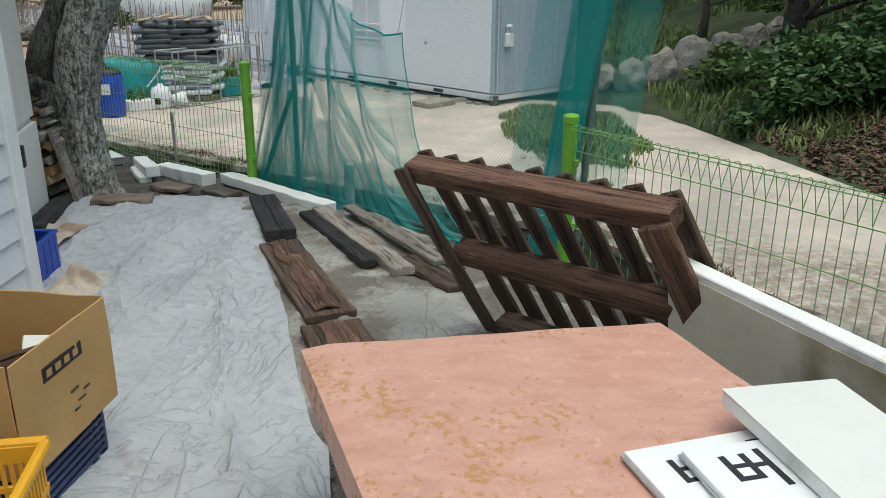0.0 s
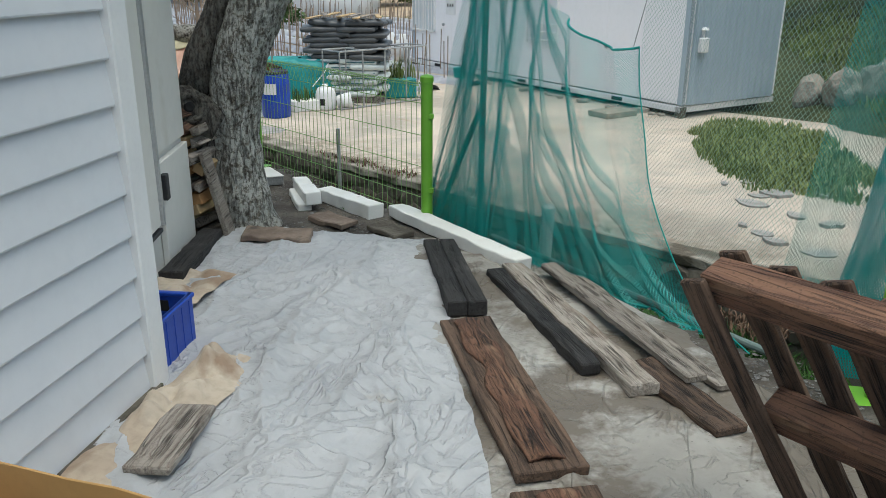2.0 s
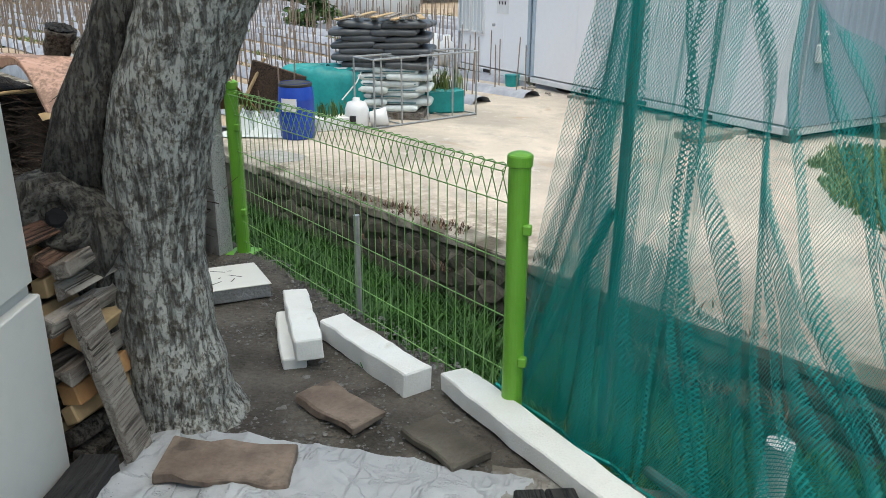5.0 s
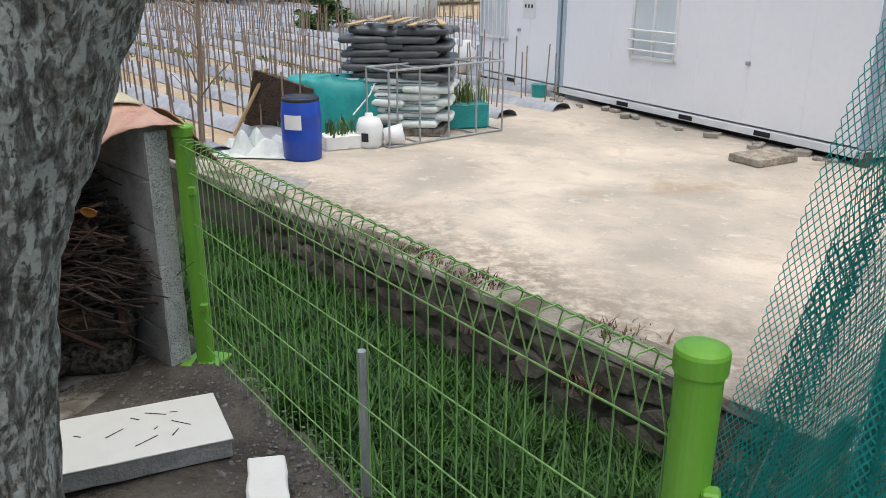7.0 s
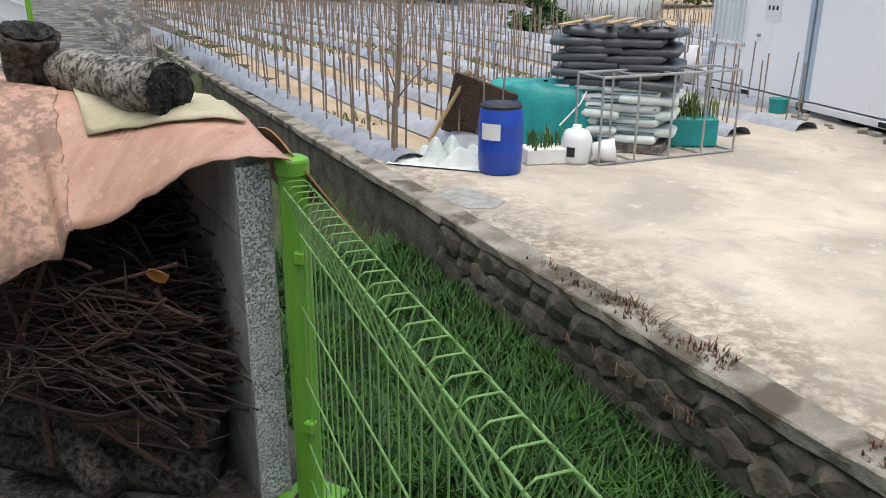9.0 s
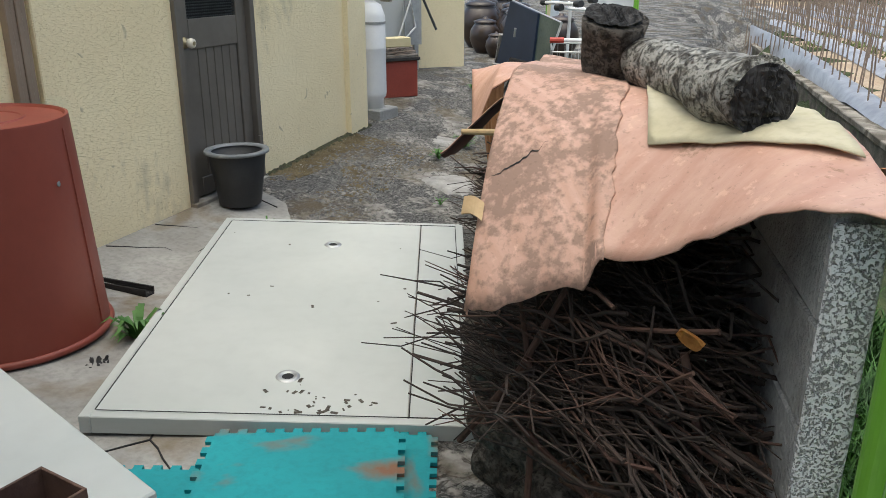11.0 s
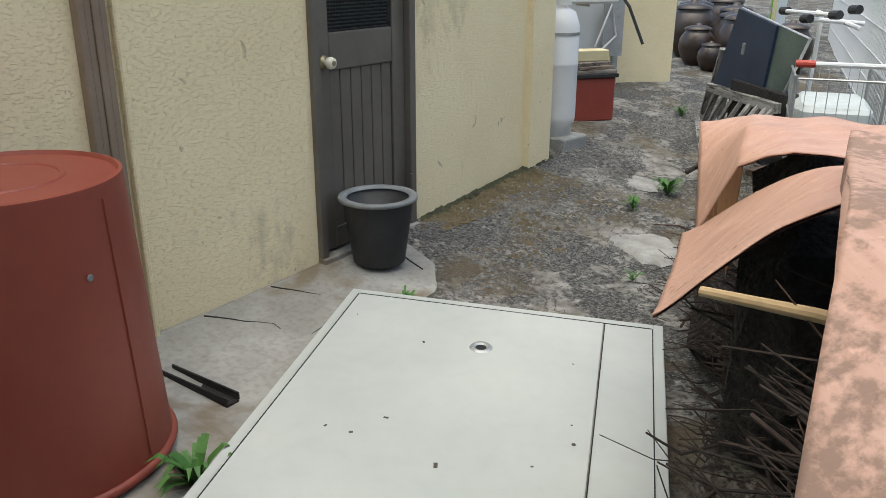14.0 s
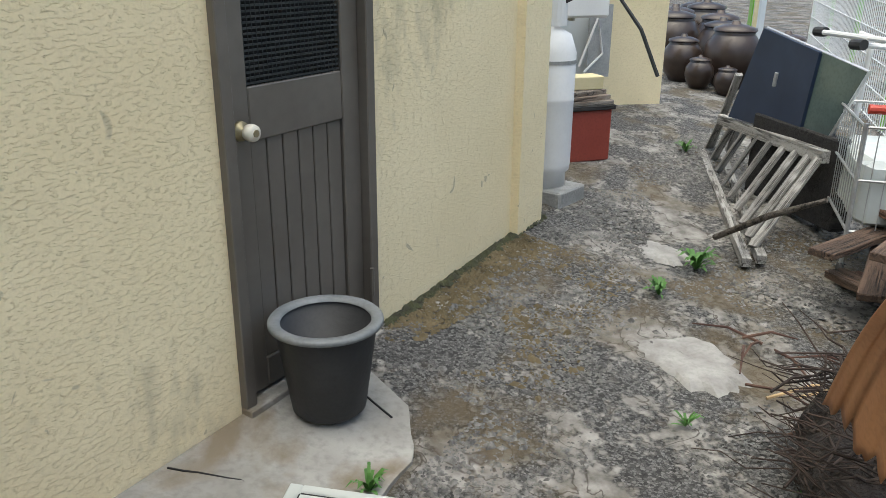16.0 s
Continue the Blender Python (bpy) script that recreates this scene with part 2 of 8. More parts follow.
def lino(name, c1, c2, peel, peel_scale, lo, hi, rough=0.5, grain=(0.5, 6, 1)):
    """Old floor covering: a pink face with wood-like streaks, worn through to a brown back in ragged patches."""
    m = bpy.data.materials.new(name)
    m.use_nodes = True
    N, L = m.node_tree.nodes, m.node_tree.links
    b = N["Principled BSDF"]
    co = N.new("ShaderNodeTexCoord")
    def nz(s, det, stretch=(1, 1, 1), dist=0.0):
        mp = N.new("ShaderNodeMapping")
        mp.inputs["Scale"].default_value = stretch
        L.new(co.outputs["Object"], mp.inputs["Vector"])
        n = N.new("ShaderNodeTexNoise")
        n.inputs["Scale"].default_value, n.inputs["Detail"].default_value, n.inputs["Distortion"].default_value = s, det, dist
        n.inputs["Roughness"].default_value = 0.62
        L.new(mp.outputs[0], n.inputs["Vector"])
        return n.outputs["Fac"]
    def ramp(src, a, c, to=1.0):
        r = N.new("ShaderNodeMapRange")
        r.inputs["From Min"].default_value, r.inputs["From Max"].default_value, r.inputs["To Max"].default_value = a, c, to
        L.new(src, r.inputs["Value"])
        return r.outputs[0]
    def mix(f, a, c):
        x = N.new("ShaderNodeMix")
        x.data_type = 'RGBA'
        L.new(f, x.inputs[0])
        for sock, v in ((x.inputs[6], a), (x.inputs[7], c)):
            if isinstance(v, tuple):
                sock.default_value = (*v, 1)
            else:
                L.new(v, sock)
        return x.outputs[2]
    col = mix(ramp(nz(5, 4, grain), 0.35, 0.65), c1, c2)
    col = mix(ramp(nz(9, 6), 0.52, 0.75, 0.35), col, tuple(v * 0.62 for v in c1))
    col = mix(ramp(nz(26, 6), 0.60, 0.66, 0.5), col, tuple(min(0.7, v * 1.25) for v in c2))
    am = N.new("ShaderNodeMath")
    am.operation = 'MULTIPLY_ADD'
    am.inputs[1].default_value = 0.9
    L.new(nz(42, 8), am.inputs[0])
    L.new(nz(peel_scale, 4), am.inputs[2])
    spot = am.outputs[0]
    col = mix(ramp(spot, lo, hi, 0.85), col, peel)
    col = mix(ramp(nz(70, 4), 0.60, 0.70, 0.35), col, tuple(v * 0.5 for v in peel))
    L.new(col, b.inputs["Base Color"])
    L.new(ramp(spot, lo, hi), b.inputs["Roughness"])
    rr = N.new("ShaderNodeMapRange")
    rr.inputs["From Min"].default_value, rr.inputs["From Max"].default_value = lo, hi
    rr.inputs["To Min"].default_value, rr.inputs["To Max"].default_value = rough, 0.9
    L.new(spot, rr.inputs["Value"])
    L.new(rr.outputs[0], b.inputs["Roughness"])
    bp = N.new("ShaderNodeBump")
    bp.inputs["Strength"].default_value, bp.inputs["Distance"].default_value = 0.35, 0.004
    L.new(spot, bp.inputs["Height"])
    L.new(bp.outputs[0], b.inputs["Normal"])
    return m

M_SOIL = mat("soil", (0.055, 0.047, 0.038), (0.135, 0.118, 0.098), 4, 0.95, 1.0, fine=45, c3=(0.06, 0.05, 0.042), bump_dist=0.03)
M_CONC = old_concrete("concrete")
M_APRON = mat("apron_concrete", (0.25, 0.24, 0.22), (0.38, 0.37, 0.345), 3.0, 0.9, 0.6, fine=34, c3=(0.19, 0.155, 0.11), spots=0.525, fine_mix=0.5)
M_CURB = mat("old_curb", (0.17, 0.15, 0.12), (0.34, 0.31, 0.26), 3.0, 0.95, 0.8, fine=30, c3=(0.095, 0.08, 0.058), spots=0.51, bump_dist=0.02)
M_GRASS = mat("grass_blade", (0.010, 0.044, 0.003), (0.036, 0.118, 0.008), 4, 0.7, 0.0, fine=30)
M_GRASSG = mat("grass_ground", (0.03, 0.045, 0.015), (0.07, 0.085, 0.03), 2, 0.95, 0.8, fine=30, bump_dist=0.05)
M_STONE = mat("wall_stone", (0.06, 0.052, 0.04), (0.15, 0.132, 0.105), 4, 0.95, 0.7, fine=30, c3=(0.09, 0.10, 0.06), rand=0.25, bump_dist=0.02)
M_STUCCO = trowelled("stucco", (0.80, 0.685, 0.435), (0.86, 0.745, 0.49), (0.38, 0.34, 0.22))
M_SIDING = mat("white_siding", (0.64, 0.66, 0.69), (0.69, 0.70, 0.72), 1.5, 0.45, 0.03, fine=20, fine_mix=0.08)
M_PANEL = mat("panel_white", (0.66, 0.65, 0.60), (0.71, 0.70, 0.66), 1.2, 0.5, 0.03, fine=15, c3=(0.55, 0.52, 0.44), spots=0.66, fine_mix=0.1)
M_ALU = mat("aluminium_trim", (0.45, 0.46, 0.47), (0.55, 0.56, 0.57), 5, 0.45, 0.05, metal=0.7)
M_BLACK = mat("black_rubber", (0.02, 0.021, 0.023), (0.035, 0.036, 0.038), 5, 0.6, 0.1)
M_GREENP = mat("green_paint", (0.16, 0.40, 0.035), (0.19, 0.45, 0.045), 3, 0.4, 0.03, fine=30, fine_mix=0.1)
M_GREENW = mat("green_wire", (0.19, 0.36, 0.10), (0.25, 0.44, 0.14), 5, 0.45, 0.0, fine=40)
M_BARK = bark("bark", (0.055, 0.047, 0.038), (0.18, 0.162, 0.132), (0.46, 0.46, 0.42))
M_BARKD = bark("dark_bark", (0.02, 0.017, 0.015), (0.085, 0.07, 0.056), (0.15, 0.14, 0.12))
M_WOODD = old_wood("old_wood_dark", (0.07, 0.045, 0.032), (0.13, 0.082, 0.055), (0.022, 0.015, 0.011), (0.22, 0.165, 0.12), 0.60)
M_WOODR = old_wood("old_wood_red", (0.115, 0.056, 0.036), (0.19, 0.102, 0.062), (0.032, 0.018, 0.013), (0.27, 0.175, 0.11), 0.58, 0.1)
M_WOODG = old_wood("grey_wood", (0.27, 0.235, 0.20), (0.36, 0.325, 0.285), (0.14, 0.11, 0.088), (0.15, 0.105, 0.075), 0.55)
M_CHAR = old_wood("black_plank", (0.020, 0.019, 0.019), (0.04, 0.037, 0.036), (0.007, 0.0065, 0.006), (0.085, 0.078, 0.072), 0.63, 0.1)
M_STYRO = mat("styrofoam", (0.76, 0.75, 0.71), (0.82, 0.82, 0.79), 5, 0.85, 0.5, fine=120, c3=(0.50, 0.46, 0.38), spots=0.60, bump_dist=0.006, fine_mix=0.1)
M_TARP = plastic_sheet("white_ground_sheet", (0.375, 0.385, 0.40), (0.44, 0.45, 0.465), (0.30, 0.265, 0.215), 0.76)
M_DIRTY = plastic_sheet("dirty_ground_sheet", (0.27, 0.255, 0.23), (0.40, 0.385, 0.355), (0.115, 0.092, 0.068), 0.54)
M_PINK = lino("pink_linoleum", (0.50, 0.26, 0.19), (0.58, 0.33, 0.25), (0.42, 0.22, 0.08), 2.6, 1.04, 1.11, 0.42, (1.2, 3.2, 1))
M_PINKC = lino("curled_linoleum", (0.50, 0.275, 0.195), (0.58, 0.35, 0.26), (0.36, 0.20, 0.12), 2.0, 1.13, 1.22, 0.5, (5, 0.8, 1))
M_PINKW = lino("worn_linoleum", (0.47, 0.27, 0.19), (0.54, 0.33, 0.25), (0.25, 0.165, 0.125), 4.2, 0.90, 1.06, 0.55)
M_CONTAIN = mat("container_paint", (0.86, 0.85, 0.87), (0.88, 0.87, 0.89), 0.8, 0.5, 0.02, fine=10, fine_mix=0.06)
M_CONTAING = mat("container_blue_grey", (0.36, 0.43, 0.50), (0.41, 0.48, 0.55), 1, 0.5, 0.02, fine=10, fine_mix=0.06)
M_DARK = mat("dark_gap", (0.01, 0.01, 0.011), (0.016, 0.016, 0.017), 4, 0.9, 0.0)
M_TUB = mat("brown_red_plastic", (0.215, 0.042, 0.026), (0.26, 0.058, 0.036), 2.0, 0.5, 0.06, fine=25, c3=(0.30, 0.12, 0.08), spots=0.66, fine_mix=0.12)
M_DOORB = mat("bronze_aluminium", (0.135, 0.122, 0.105), (0.17, 0.155, 0.135), 3, 0.42, 0.03, metal=0.35, fine=25, fine_mix=0.15)
M_BLUE = mat("blue_plastic", (0.01, 0.05, 0.36), (0.015, 0.07, 0.44), 3, 0.4, 0.02)
M_TEAL = mat("teal_tarp", (0.01, 0.22, 0.22), (0.02, 0.30, 0.29), 3, 0.5, 0.2, fine=20)
M_NET = mat("green_net", (0.006, 0.26, 0.23), (0.012, 0.34, 0.30), 2, 0.6, 0.0)
M_STEEL = mat("galvanised_steel", (0.36, 0.37, 0.37), (0.48, 0.49, 0.49), 8, 0.45, 0.05, metal=0.6)
M_TWIG = mat("twig", (0.02, 0.014, 0.011), (0.06, 0.039, 0.03), 6, 0.9, 0.4, fine=50)
M_LOG = bark("log_bark", (0.02, 0.016, 0.013), (0.075, 0.06, 0.046), (0.14, 0.12, 0.10), 1.0)
M_FIELD = mat("field_soil", (0.36, 0.265, 0.175), (0.47, 0.37, 0.265), 1.2, 0.95, 0.6, fine=14, bump_dist=0.05)
M_MULCH = mat("mulch_film", (0.28, 0.285, 0.32), (0.44, 0.45, 0.48), 3, 0.4, 0.3, fine=10)
M_WHITE = mat("white_paint", (0.72, 0.72, 0.72), (0.8, 0.8, 0.79), 3, 0.5, 0.03, fine_mix=0.08)
M_STICK = mat("peeled_wood", (0.42, 0.29, 0.15), (0.52, 0.37, 0.20), 8, 0.8, 0.3, fine=40)
M_ORANGEW = mat("orange_cut_wood", (0.42, 0.22, 0.09), (0.52, 0.30, 0.13), 8, 0.8, 0.3, fine=40)
M_CARD = mat("cardboard", (0.46, 0.275, 0.10), (0.52, 0.315, 0.125), 3, 0.8, 0.08, fine=60, fine_mix=0.12)
M_YELLOW = mat("yellow_plastic", (0.70, 0.34, 0.01), (0.76, 0.40, 0.02), 3, 0.4, 0.02, fine_mix=0.08)
M_BLOCK = mat("grey_block", (0.27, 0.27, 0.26), (0.38, 0.38, 0.37), 8, 0.95, 0.9, fine=70, c3=(0.25, 0.25, 0.24), spots=0.58, bump_dist=0.012)
def cast_end(name):
    """Pitted cast concrete, white with dark holes."""
    n = Net(name)
    pit = n.ramp(n.noise(150, 5, None, 0.2, 0.65), 0.38, 0.50)
    col = n.mix(pit, (0.44, 0.435, 0.43), n.mix(n.ramp(n.noise(9, 5), 0.35, 0.65), (0.70, 0.70, 0.69), (0.80, 0.80, 0.79)))
    return n.done(col, pit, 1.0, 0.01, 0.95)
M_CAST = cast_end("pitted_cast_concrete")
M_TWIGR = mat("twig_red", (0.06, 0.028, 0.02), (0.12, 0.066, 0.046), 6, 0.85, 0.4, fine=50)
# near-black filler colour for the shade inside the brushwood
M_HEAPSHADE = mat("heap_shade", (0.018, 0.013, 0.011), (0.04, 0.03, 0.024), 25, 0.95, 1.0, fine=60, bump_dist=0.05)
M_LEAFO = mat("dry_leaf", (0.38, 0.15, 0.03), (0.48, 0.22, 0.05), 20, 0.8, 0.2)
M_PINKO = lino("old_pink_linoleum", (0.49, 0.275, 0.20), (0.57, 0.355, 0.27), (0.30, 0.18, 0.12), 3.0, 1.10, 1.20, 0.55, (4, 1, 1))
M_UNDER = mat("yellow_underlay", (0.48, 0.43, 0.28), (0.55, 0.50, 0.36), 4, 0.85, 0.2, fine=40)
M_ORANGE = mat("orange_brown", (0.36, 0.16, 0.07), (0.44, 0.21, 0.09), 5, 0.6, 0.1)
M_LEAFG = mat("leaf_green", (0.035, 0.085, 0.018), (0.075, 0.14, 0.03), 3, 0.6, 0.0, fine=9)
M_LEAFY = mat("leaf_yellow_green", (0.09, 0.13, 0.025), (0.15, 0.19, 0.05), 3, 0.6, 0.0, fine=9)
M_LITTER = mat("leaf_litter", (0.10, 0.06, 0.04), (0.18, 0.11, 0.07), 6, 0.95, 0.5, fine=30)
M_ROCK = mat("boulder", (0.28, 0.25, 0.21), (0.40, 0.36, 0.31), 2, 0.95, 0.8, fine=14, c3=(0.16, 0.15, 0.12), bump_dist=0.05)
M_BAG = mat("white_sack", (0.56, 0.60, 0.58), (0.66, 0.70, 0.68), 3, 0.5, 0.3, fine=12, rand=0.15)
M_BAGB = mat("dark_sack", (0.05, 0.055, 0.06), (0.10, 0.105, 0.11), 3, 0.4, 0.3, fine=12, rand=0.2)
M_BLUEP = mat("blue_stripe", (0.05, 0.12, 0.14), (0.07, 0.16, 0.18), 3, 0.5, 0.0)
M_NAVY = mat("navy_panel", (0.014, 0.026, 0.055), (0.022, 0.038, 0.075), 3, 0.5, 0.05, fine=10)
M_JAR = mat("glazed_jar", (0.03, 0.02, 0.016), (0.06, 0.04, 0.03), 4, 0.3, 0.05, rand=0.3)
M_RED = mat("rust_red", (0.25, 0.045, 0.03), (0.30, 0.06, 0.04), 3, 0.6, 0.1)
M_REDS = mat("bright_red", (0.45, 0.05, 0.03), (0.5, 0.07, 0.04), 3, 0.5, 0.0)
M_STAKE = mat("wood_stake", (0.22, 0.16, 0.12), (0.30, 0.23, 0.17), 5, 0.9, 0.0)
M_INK = mat("black_ink", (0.012, 0.012, 0.014), (0.02, 0.02, 0.022), 5, 0.6, 0.0)
M_GRASSL = mat("low_grass", (0.12, 0.17, 0.04), (0.20, 0.24, 0.08), 1.2, 0.8, 0.0, fine=8)
M_MULCHD = mat("dark_mulch_film", (0.22, 0.23, 0.26), (0.34, 0.35, 0.38), 3, 0.35, 0.3, fine=10)
M_GRAVEL = rubble_ground("gravelly_ground")

def net_material(name, colour, cell, wire):
    """Knotted netting: strands on a diamond grid laid out in metres on the UV map, open between."""
    m = bpy.data.materials.new(name)
    m.use_nodes = True
    N, L = m.node_tree.nodes, m.node_tree.links
    b, out = N["Principled BSDF"], N["Material Output"]
    uv, sep = N.new("ShaderNodeUVMap"), N.new("ShaderNodeSeparateXYZ")
    L.new(uv.outputs[0], sep.inputs[0])
    def op(kind, a, c=None):
        n = N.new("ShaderNodeMath")
        n.operation = kind
        for i, v in enumerate((a, c)):
            if v is None:
                continue
            if isinstance(v, float):
                n.inputs[i].default_value = v
            else:
                L.new(v, n.inputs[i])
        return n.outputs[0]
    p = op('ADD', sep.outputs[0], op('MULTIPLY', sep.outputs[1], 0.6))
    q = op('SUBTRACT', sep.outputs[0], op('MULTIPLY', sep.outputs[1], 0.6))
    s = op('MAXIMUM', *[op('GREATER_THAN', op('ABSOLUTE', op('SUBTRACT', op('FRACT', op('DIVIDE', v, cell)), 0.5)), 0.5 - wire) for v in (p, q)])
    tr, mx = N.new("ShaderNodeBsdfTransparent"), N.new("ShaderNodeMixShader")
    b.inputs["Base Color"].default_value = (*colour, 1)
    b.inputs["Roughness"].default_value = 0.5
    L.new(s, mx.inputs[0])
    L.new(tr.outputs[0], mx.inputs[1])
    L.new(b.outputs[0], mx.inputs[2])
    L.new(mx.outputs[0], out.inputs["Surface"])
    return m
M_NETG = net_material("teal_netting", (0.010, 0.34, 0.31), 0.0105, 0.085)
M_NETF = net_material("folded_teal_netting", (0.006, 0.25, 0.23), 0.0105, 0.125)
M_NETD = net_material("dense_teal_netting", (0.008, 0.28, 0.26), 0.0145, 0.19)
M_NETL = net_material("pale_netting", (0.30, 0.45, 0.38), 0.020, 0.045)
M_POLE = mat("weathered_pole", (0.10, 0.15, 0.14), (0.18, 0.24, 0.22), 8, 0.55, 0.1, metal=0.3)
M_RAG = mat("beige_cloth", (0.42, 0.34, 0.26), (0.52, 0.45, 0.36), 5, 0.9, 0.4, fine=30, c3=(0.28, 0.20, 0.14), spots=0.58)
M_BRASS = mat("old_brass", (0.32, 0.27, 0.16), (0.42, 0.36, 0.22), 20, 0.45, 0.05, metal=0.7)
M_CREAMY = mat("pale_yellow", (0.60, 0.52, 0.30), (0.66, 0.58, 0.36), 5, 0.6, 0.05, fine_mix=0.1)
M_GREYW = old_wood("silver_grey_wood", (0.28, 0.27, 0.25), (0.38, 0.37, 0.35), (0.10, 0.09, 0.08), (0.2, 0.18, 0.15), 0.6, 0.1)
M_GLASSG = mat("grey_green_glass", (0.06, 0.09, 0.09), (0.10, 0.14, 0.13), 3, 0.15, 0.0)
M_PEB = mat("pebbles", (0.075, 0.073, 0.070), (0.23, 0.222, 0.21), 30, 0.95, 0.2, fine=90)
M_WEED = mat("weed_leaf", (0.05, 0.14, 0.025), (0.09, 0.22, 0.04), 12, 0.6, 0.0, fine=40)
M_MOSS = mat("moss", (0.035, 0.035, 0.022), (0.06, 0.065, 0.03), 20, 0.95, 0.3)
M_LOGG = bark("grey_log_bark", (0.05, 0.043, 0.036), (0.24, 0.22, 0.185), (0.42, 0.41, 0.37), 1.0)
M_SLAB = mat("brown_stone", (0.15, 0.11, 0.085), (0.24, 0.185, 0.145), 9, 0.9, 0.7, fine=50, c3=(0.09, 0.07, 0.055), spots=0.56)
M_TANS = mat("grimy_cream_skin", (0.64, 0.58, 0.45), (0.72, 0.67, 0.55), 2.2, 0.5, 0.05, fine=20, c3=(0.34, 0.28, 0.17), spots=0.60, fine_mix=0.15)
M_LBACK = mat("linoleum_back", (0.10, 0.03, 0.022), (0.15, 0.05, 0.035), 6, 0.85, 0.2, fine=40)
M_EARTH = mat("mossy_earth", (0.085, 0.066, 0.032), (0.16, 0.125, 0.07), 9, 0.95, 0.3, fine=60)
M_ROOF = mat("roof_sheet", (0.22, 0.23, 0.24), (0.30, 0.31, 0.32), 2, 0.6, 0.1, fine=20)
M_LUMP = mat("cement_lump", (0.24, 0.23, 0.215), (0.36, 0.35, 0.33), 8, 0.95, 0.6, fine=50)

# ---- building helpers ----
def mesh_of(name, bm, material, smooth=False):
    me = bpy.data.meshes.new(name)
    bmesh.ops.recalc_face_normals(bm, faces=bm.faces[:])
    bm.to_mesh(me)
    bm.free()
    for m_ in (material if isinstance(material, (list, tuple)) else [material]):
        me.materials.append(m_)
    if smooth:
        for p in me.polygons:
            p.use_smooth = True
    return me

def part(name, bm, material, parent=None, label="", m=None, smooth=False):
    ob = new(name, mesh_of(name, bm, material, smooth))
    if parent:
        ob.parent = parent
    if m is not None:
        ob.matrix_basis = m
    if label:
        ob["label"] = label
    return ob

def thing(name, label, category, m=None, group="", kind=""):
    ob = new(name)
    ob.empty_display_size = 0.1
    if m is not None:
        ob.matrix_basis = m
    return tagged(ob, label, category, group, kind)

def solo(name, bm, material, label, category, m=None, smooth=False, group="", kind=""):
    """A thing that is one mesh."""
    return tagged(part(name, bm, material, None, "", m, smooth), label, category, group, kind)

def box(sx, sy, sz, at=(0, 0, 0), bevel=0.004, cuts=0, rough=0.0, seed=0, bm=None, turn=None):
    """A bevelled box whose base centre stands at 'at', with edges worn by 'rough'."""
    b = bmesh.new()
    bmesh.ops.create_cube(b, size=1)
    bmesh.ops.scale(b, vec=(sx, sy, sz), verts=b.verts)
    if bevel:
        bmesh.ops.bevel(b, geom=b.edges[:], offset=bevel, segments=1, affect='EDGES')
    if cuts:
        longest = max(sx, sy, sz)
        es = [e for e in b.edges if e.calc_length() > longest * 0.6]
        bmesh.ops.subdivide_edges(b, edges=es, cuts=cuts, use_grid_fill=True)
    if rough:
        for v in b.verts:
            v.co += Vector(noise.noise_vector(v.co * 9 + Vector((seed * 7.3, seed, 0)))) * rough
    mt = Matrix.Translation(Vector(at) + Vector((0, 0, sz / 2)))
    if turn is not None:
        mt = mt @ turn
    bmesh.ops.transform(b, matrix=mt, verts=b.verts)
    if bm is None:
        return b
    return join(bm, b)

def join(bm, other):
    tmp = bpy.data.meshes.new("tmp")
    other.to_mesh(tmp)
    other.free()
    bm.from_mesh(tmp)
    bpy.data.meshes.remove(tmp)
    return bm

def tube(points, radii, seg=8, rough=0.0, seed=0, bm=None, cap=True, freq=7.0):
    """A tapered tube along points."""
    b = bm or bmesh.new()
    pts = [Vector(p) for p in points]
    if not isinstance(radii, (list, tuple)):
        radii = [radii] * len(pts)
    rings = []
    for i, p in enumerate(pts):
        d = (pts[min(i + 1, len(pts) - 1)] - pts[max(i - 1, 0)]).normalized()
        u = d.orthogonal() if i == 0 else u - d * u.dot(d)
        u.normalize()
        w = d.cross(u)
        ring = []
        for k in range(seg):
            a = 2 * math.pi * k / seg
            q = u * math.cos(a) + w * math.sin(a)
            r = radii[i]
            if rough:
                r *= 1 + rough * noise.noise((p + q * radii[i]) * freq + Vector((seed * 3.1, 0, seed)))
            ring.append(b.verts.new(p + q * r))
        rings.append(ring)
    for r0, r1 in zip(rings, rings[1:]):
        for k in range(seg):
            b.faces.new((r0[k], r0[(k + 1) % seg], r1[(k + 1) % seg], r1[k]))
    if cap:
        b.faces.new(rings[0][::-1])
        b.faces.new(rings[-1])
    return b

def lathe(profile, seg=32, wob=0.0, seed=0):
    """A body of revolution from (radius, height) pairs."""
    b = bmesh.new()
    rings = []
    for r, z in profile:
        if r < 1e-5:
            rings.append([b.verts.new((0, 0, z))])
            continue
        rings.append([b.verts.new(((r + wob * noise.noise(Vector((math.cos(a) * 2 + seed, math.sin(a) * 2, z * 3)))) * math.cos(a), (r + wob * noise.noise(Vector((math.cos(a) * 2 + seed, math.sin(a) * 2 + 5, z * 3)))) * math.sin(a), z)) for a in (2 * math.pi * k / seg for k in range(seg))])
    for r0, r1 in zip(rings, rings[1:]):
        for k in range(seg):
            j = (k + 1) % seg
            if len(r0) == 1 and len(r1) > 1:
                b.faces.new((r0[0], r1[j], r1[k]))
            elif len(r1) == 1 and len(r0) > 1:
                b.faces.new((r0[k], r0[j], r1[0]))
            elif len(r0) > 1:
                b.faces.new((r0[k], r0[j], r1[j], r1[k]))
    return b

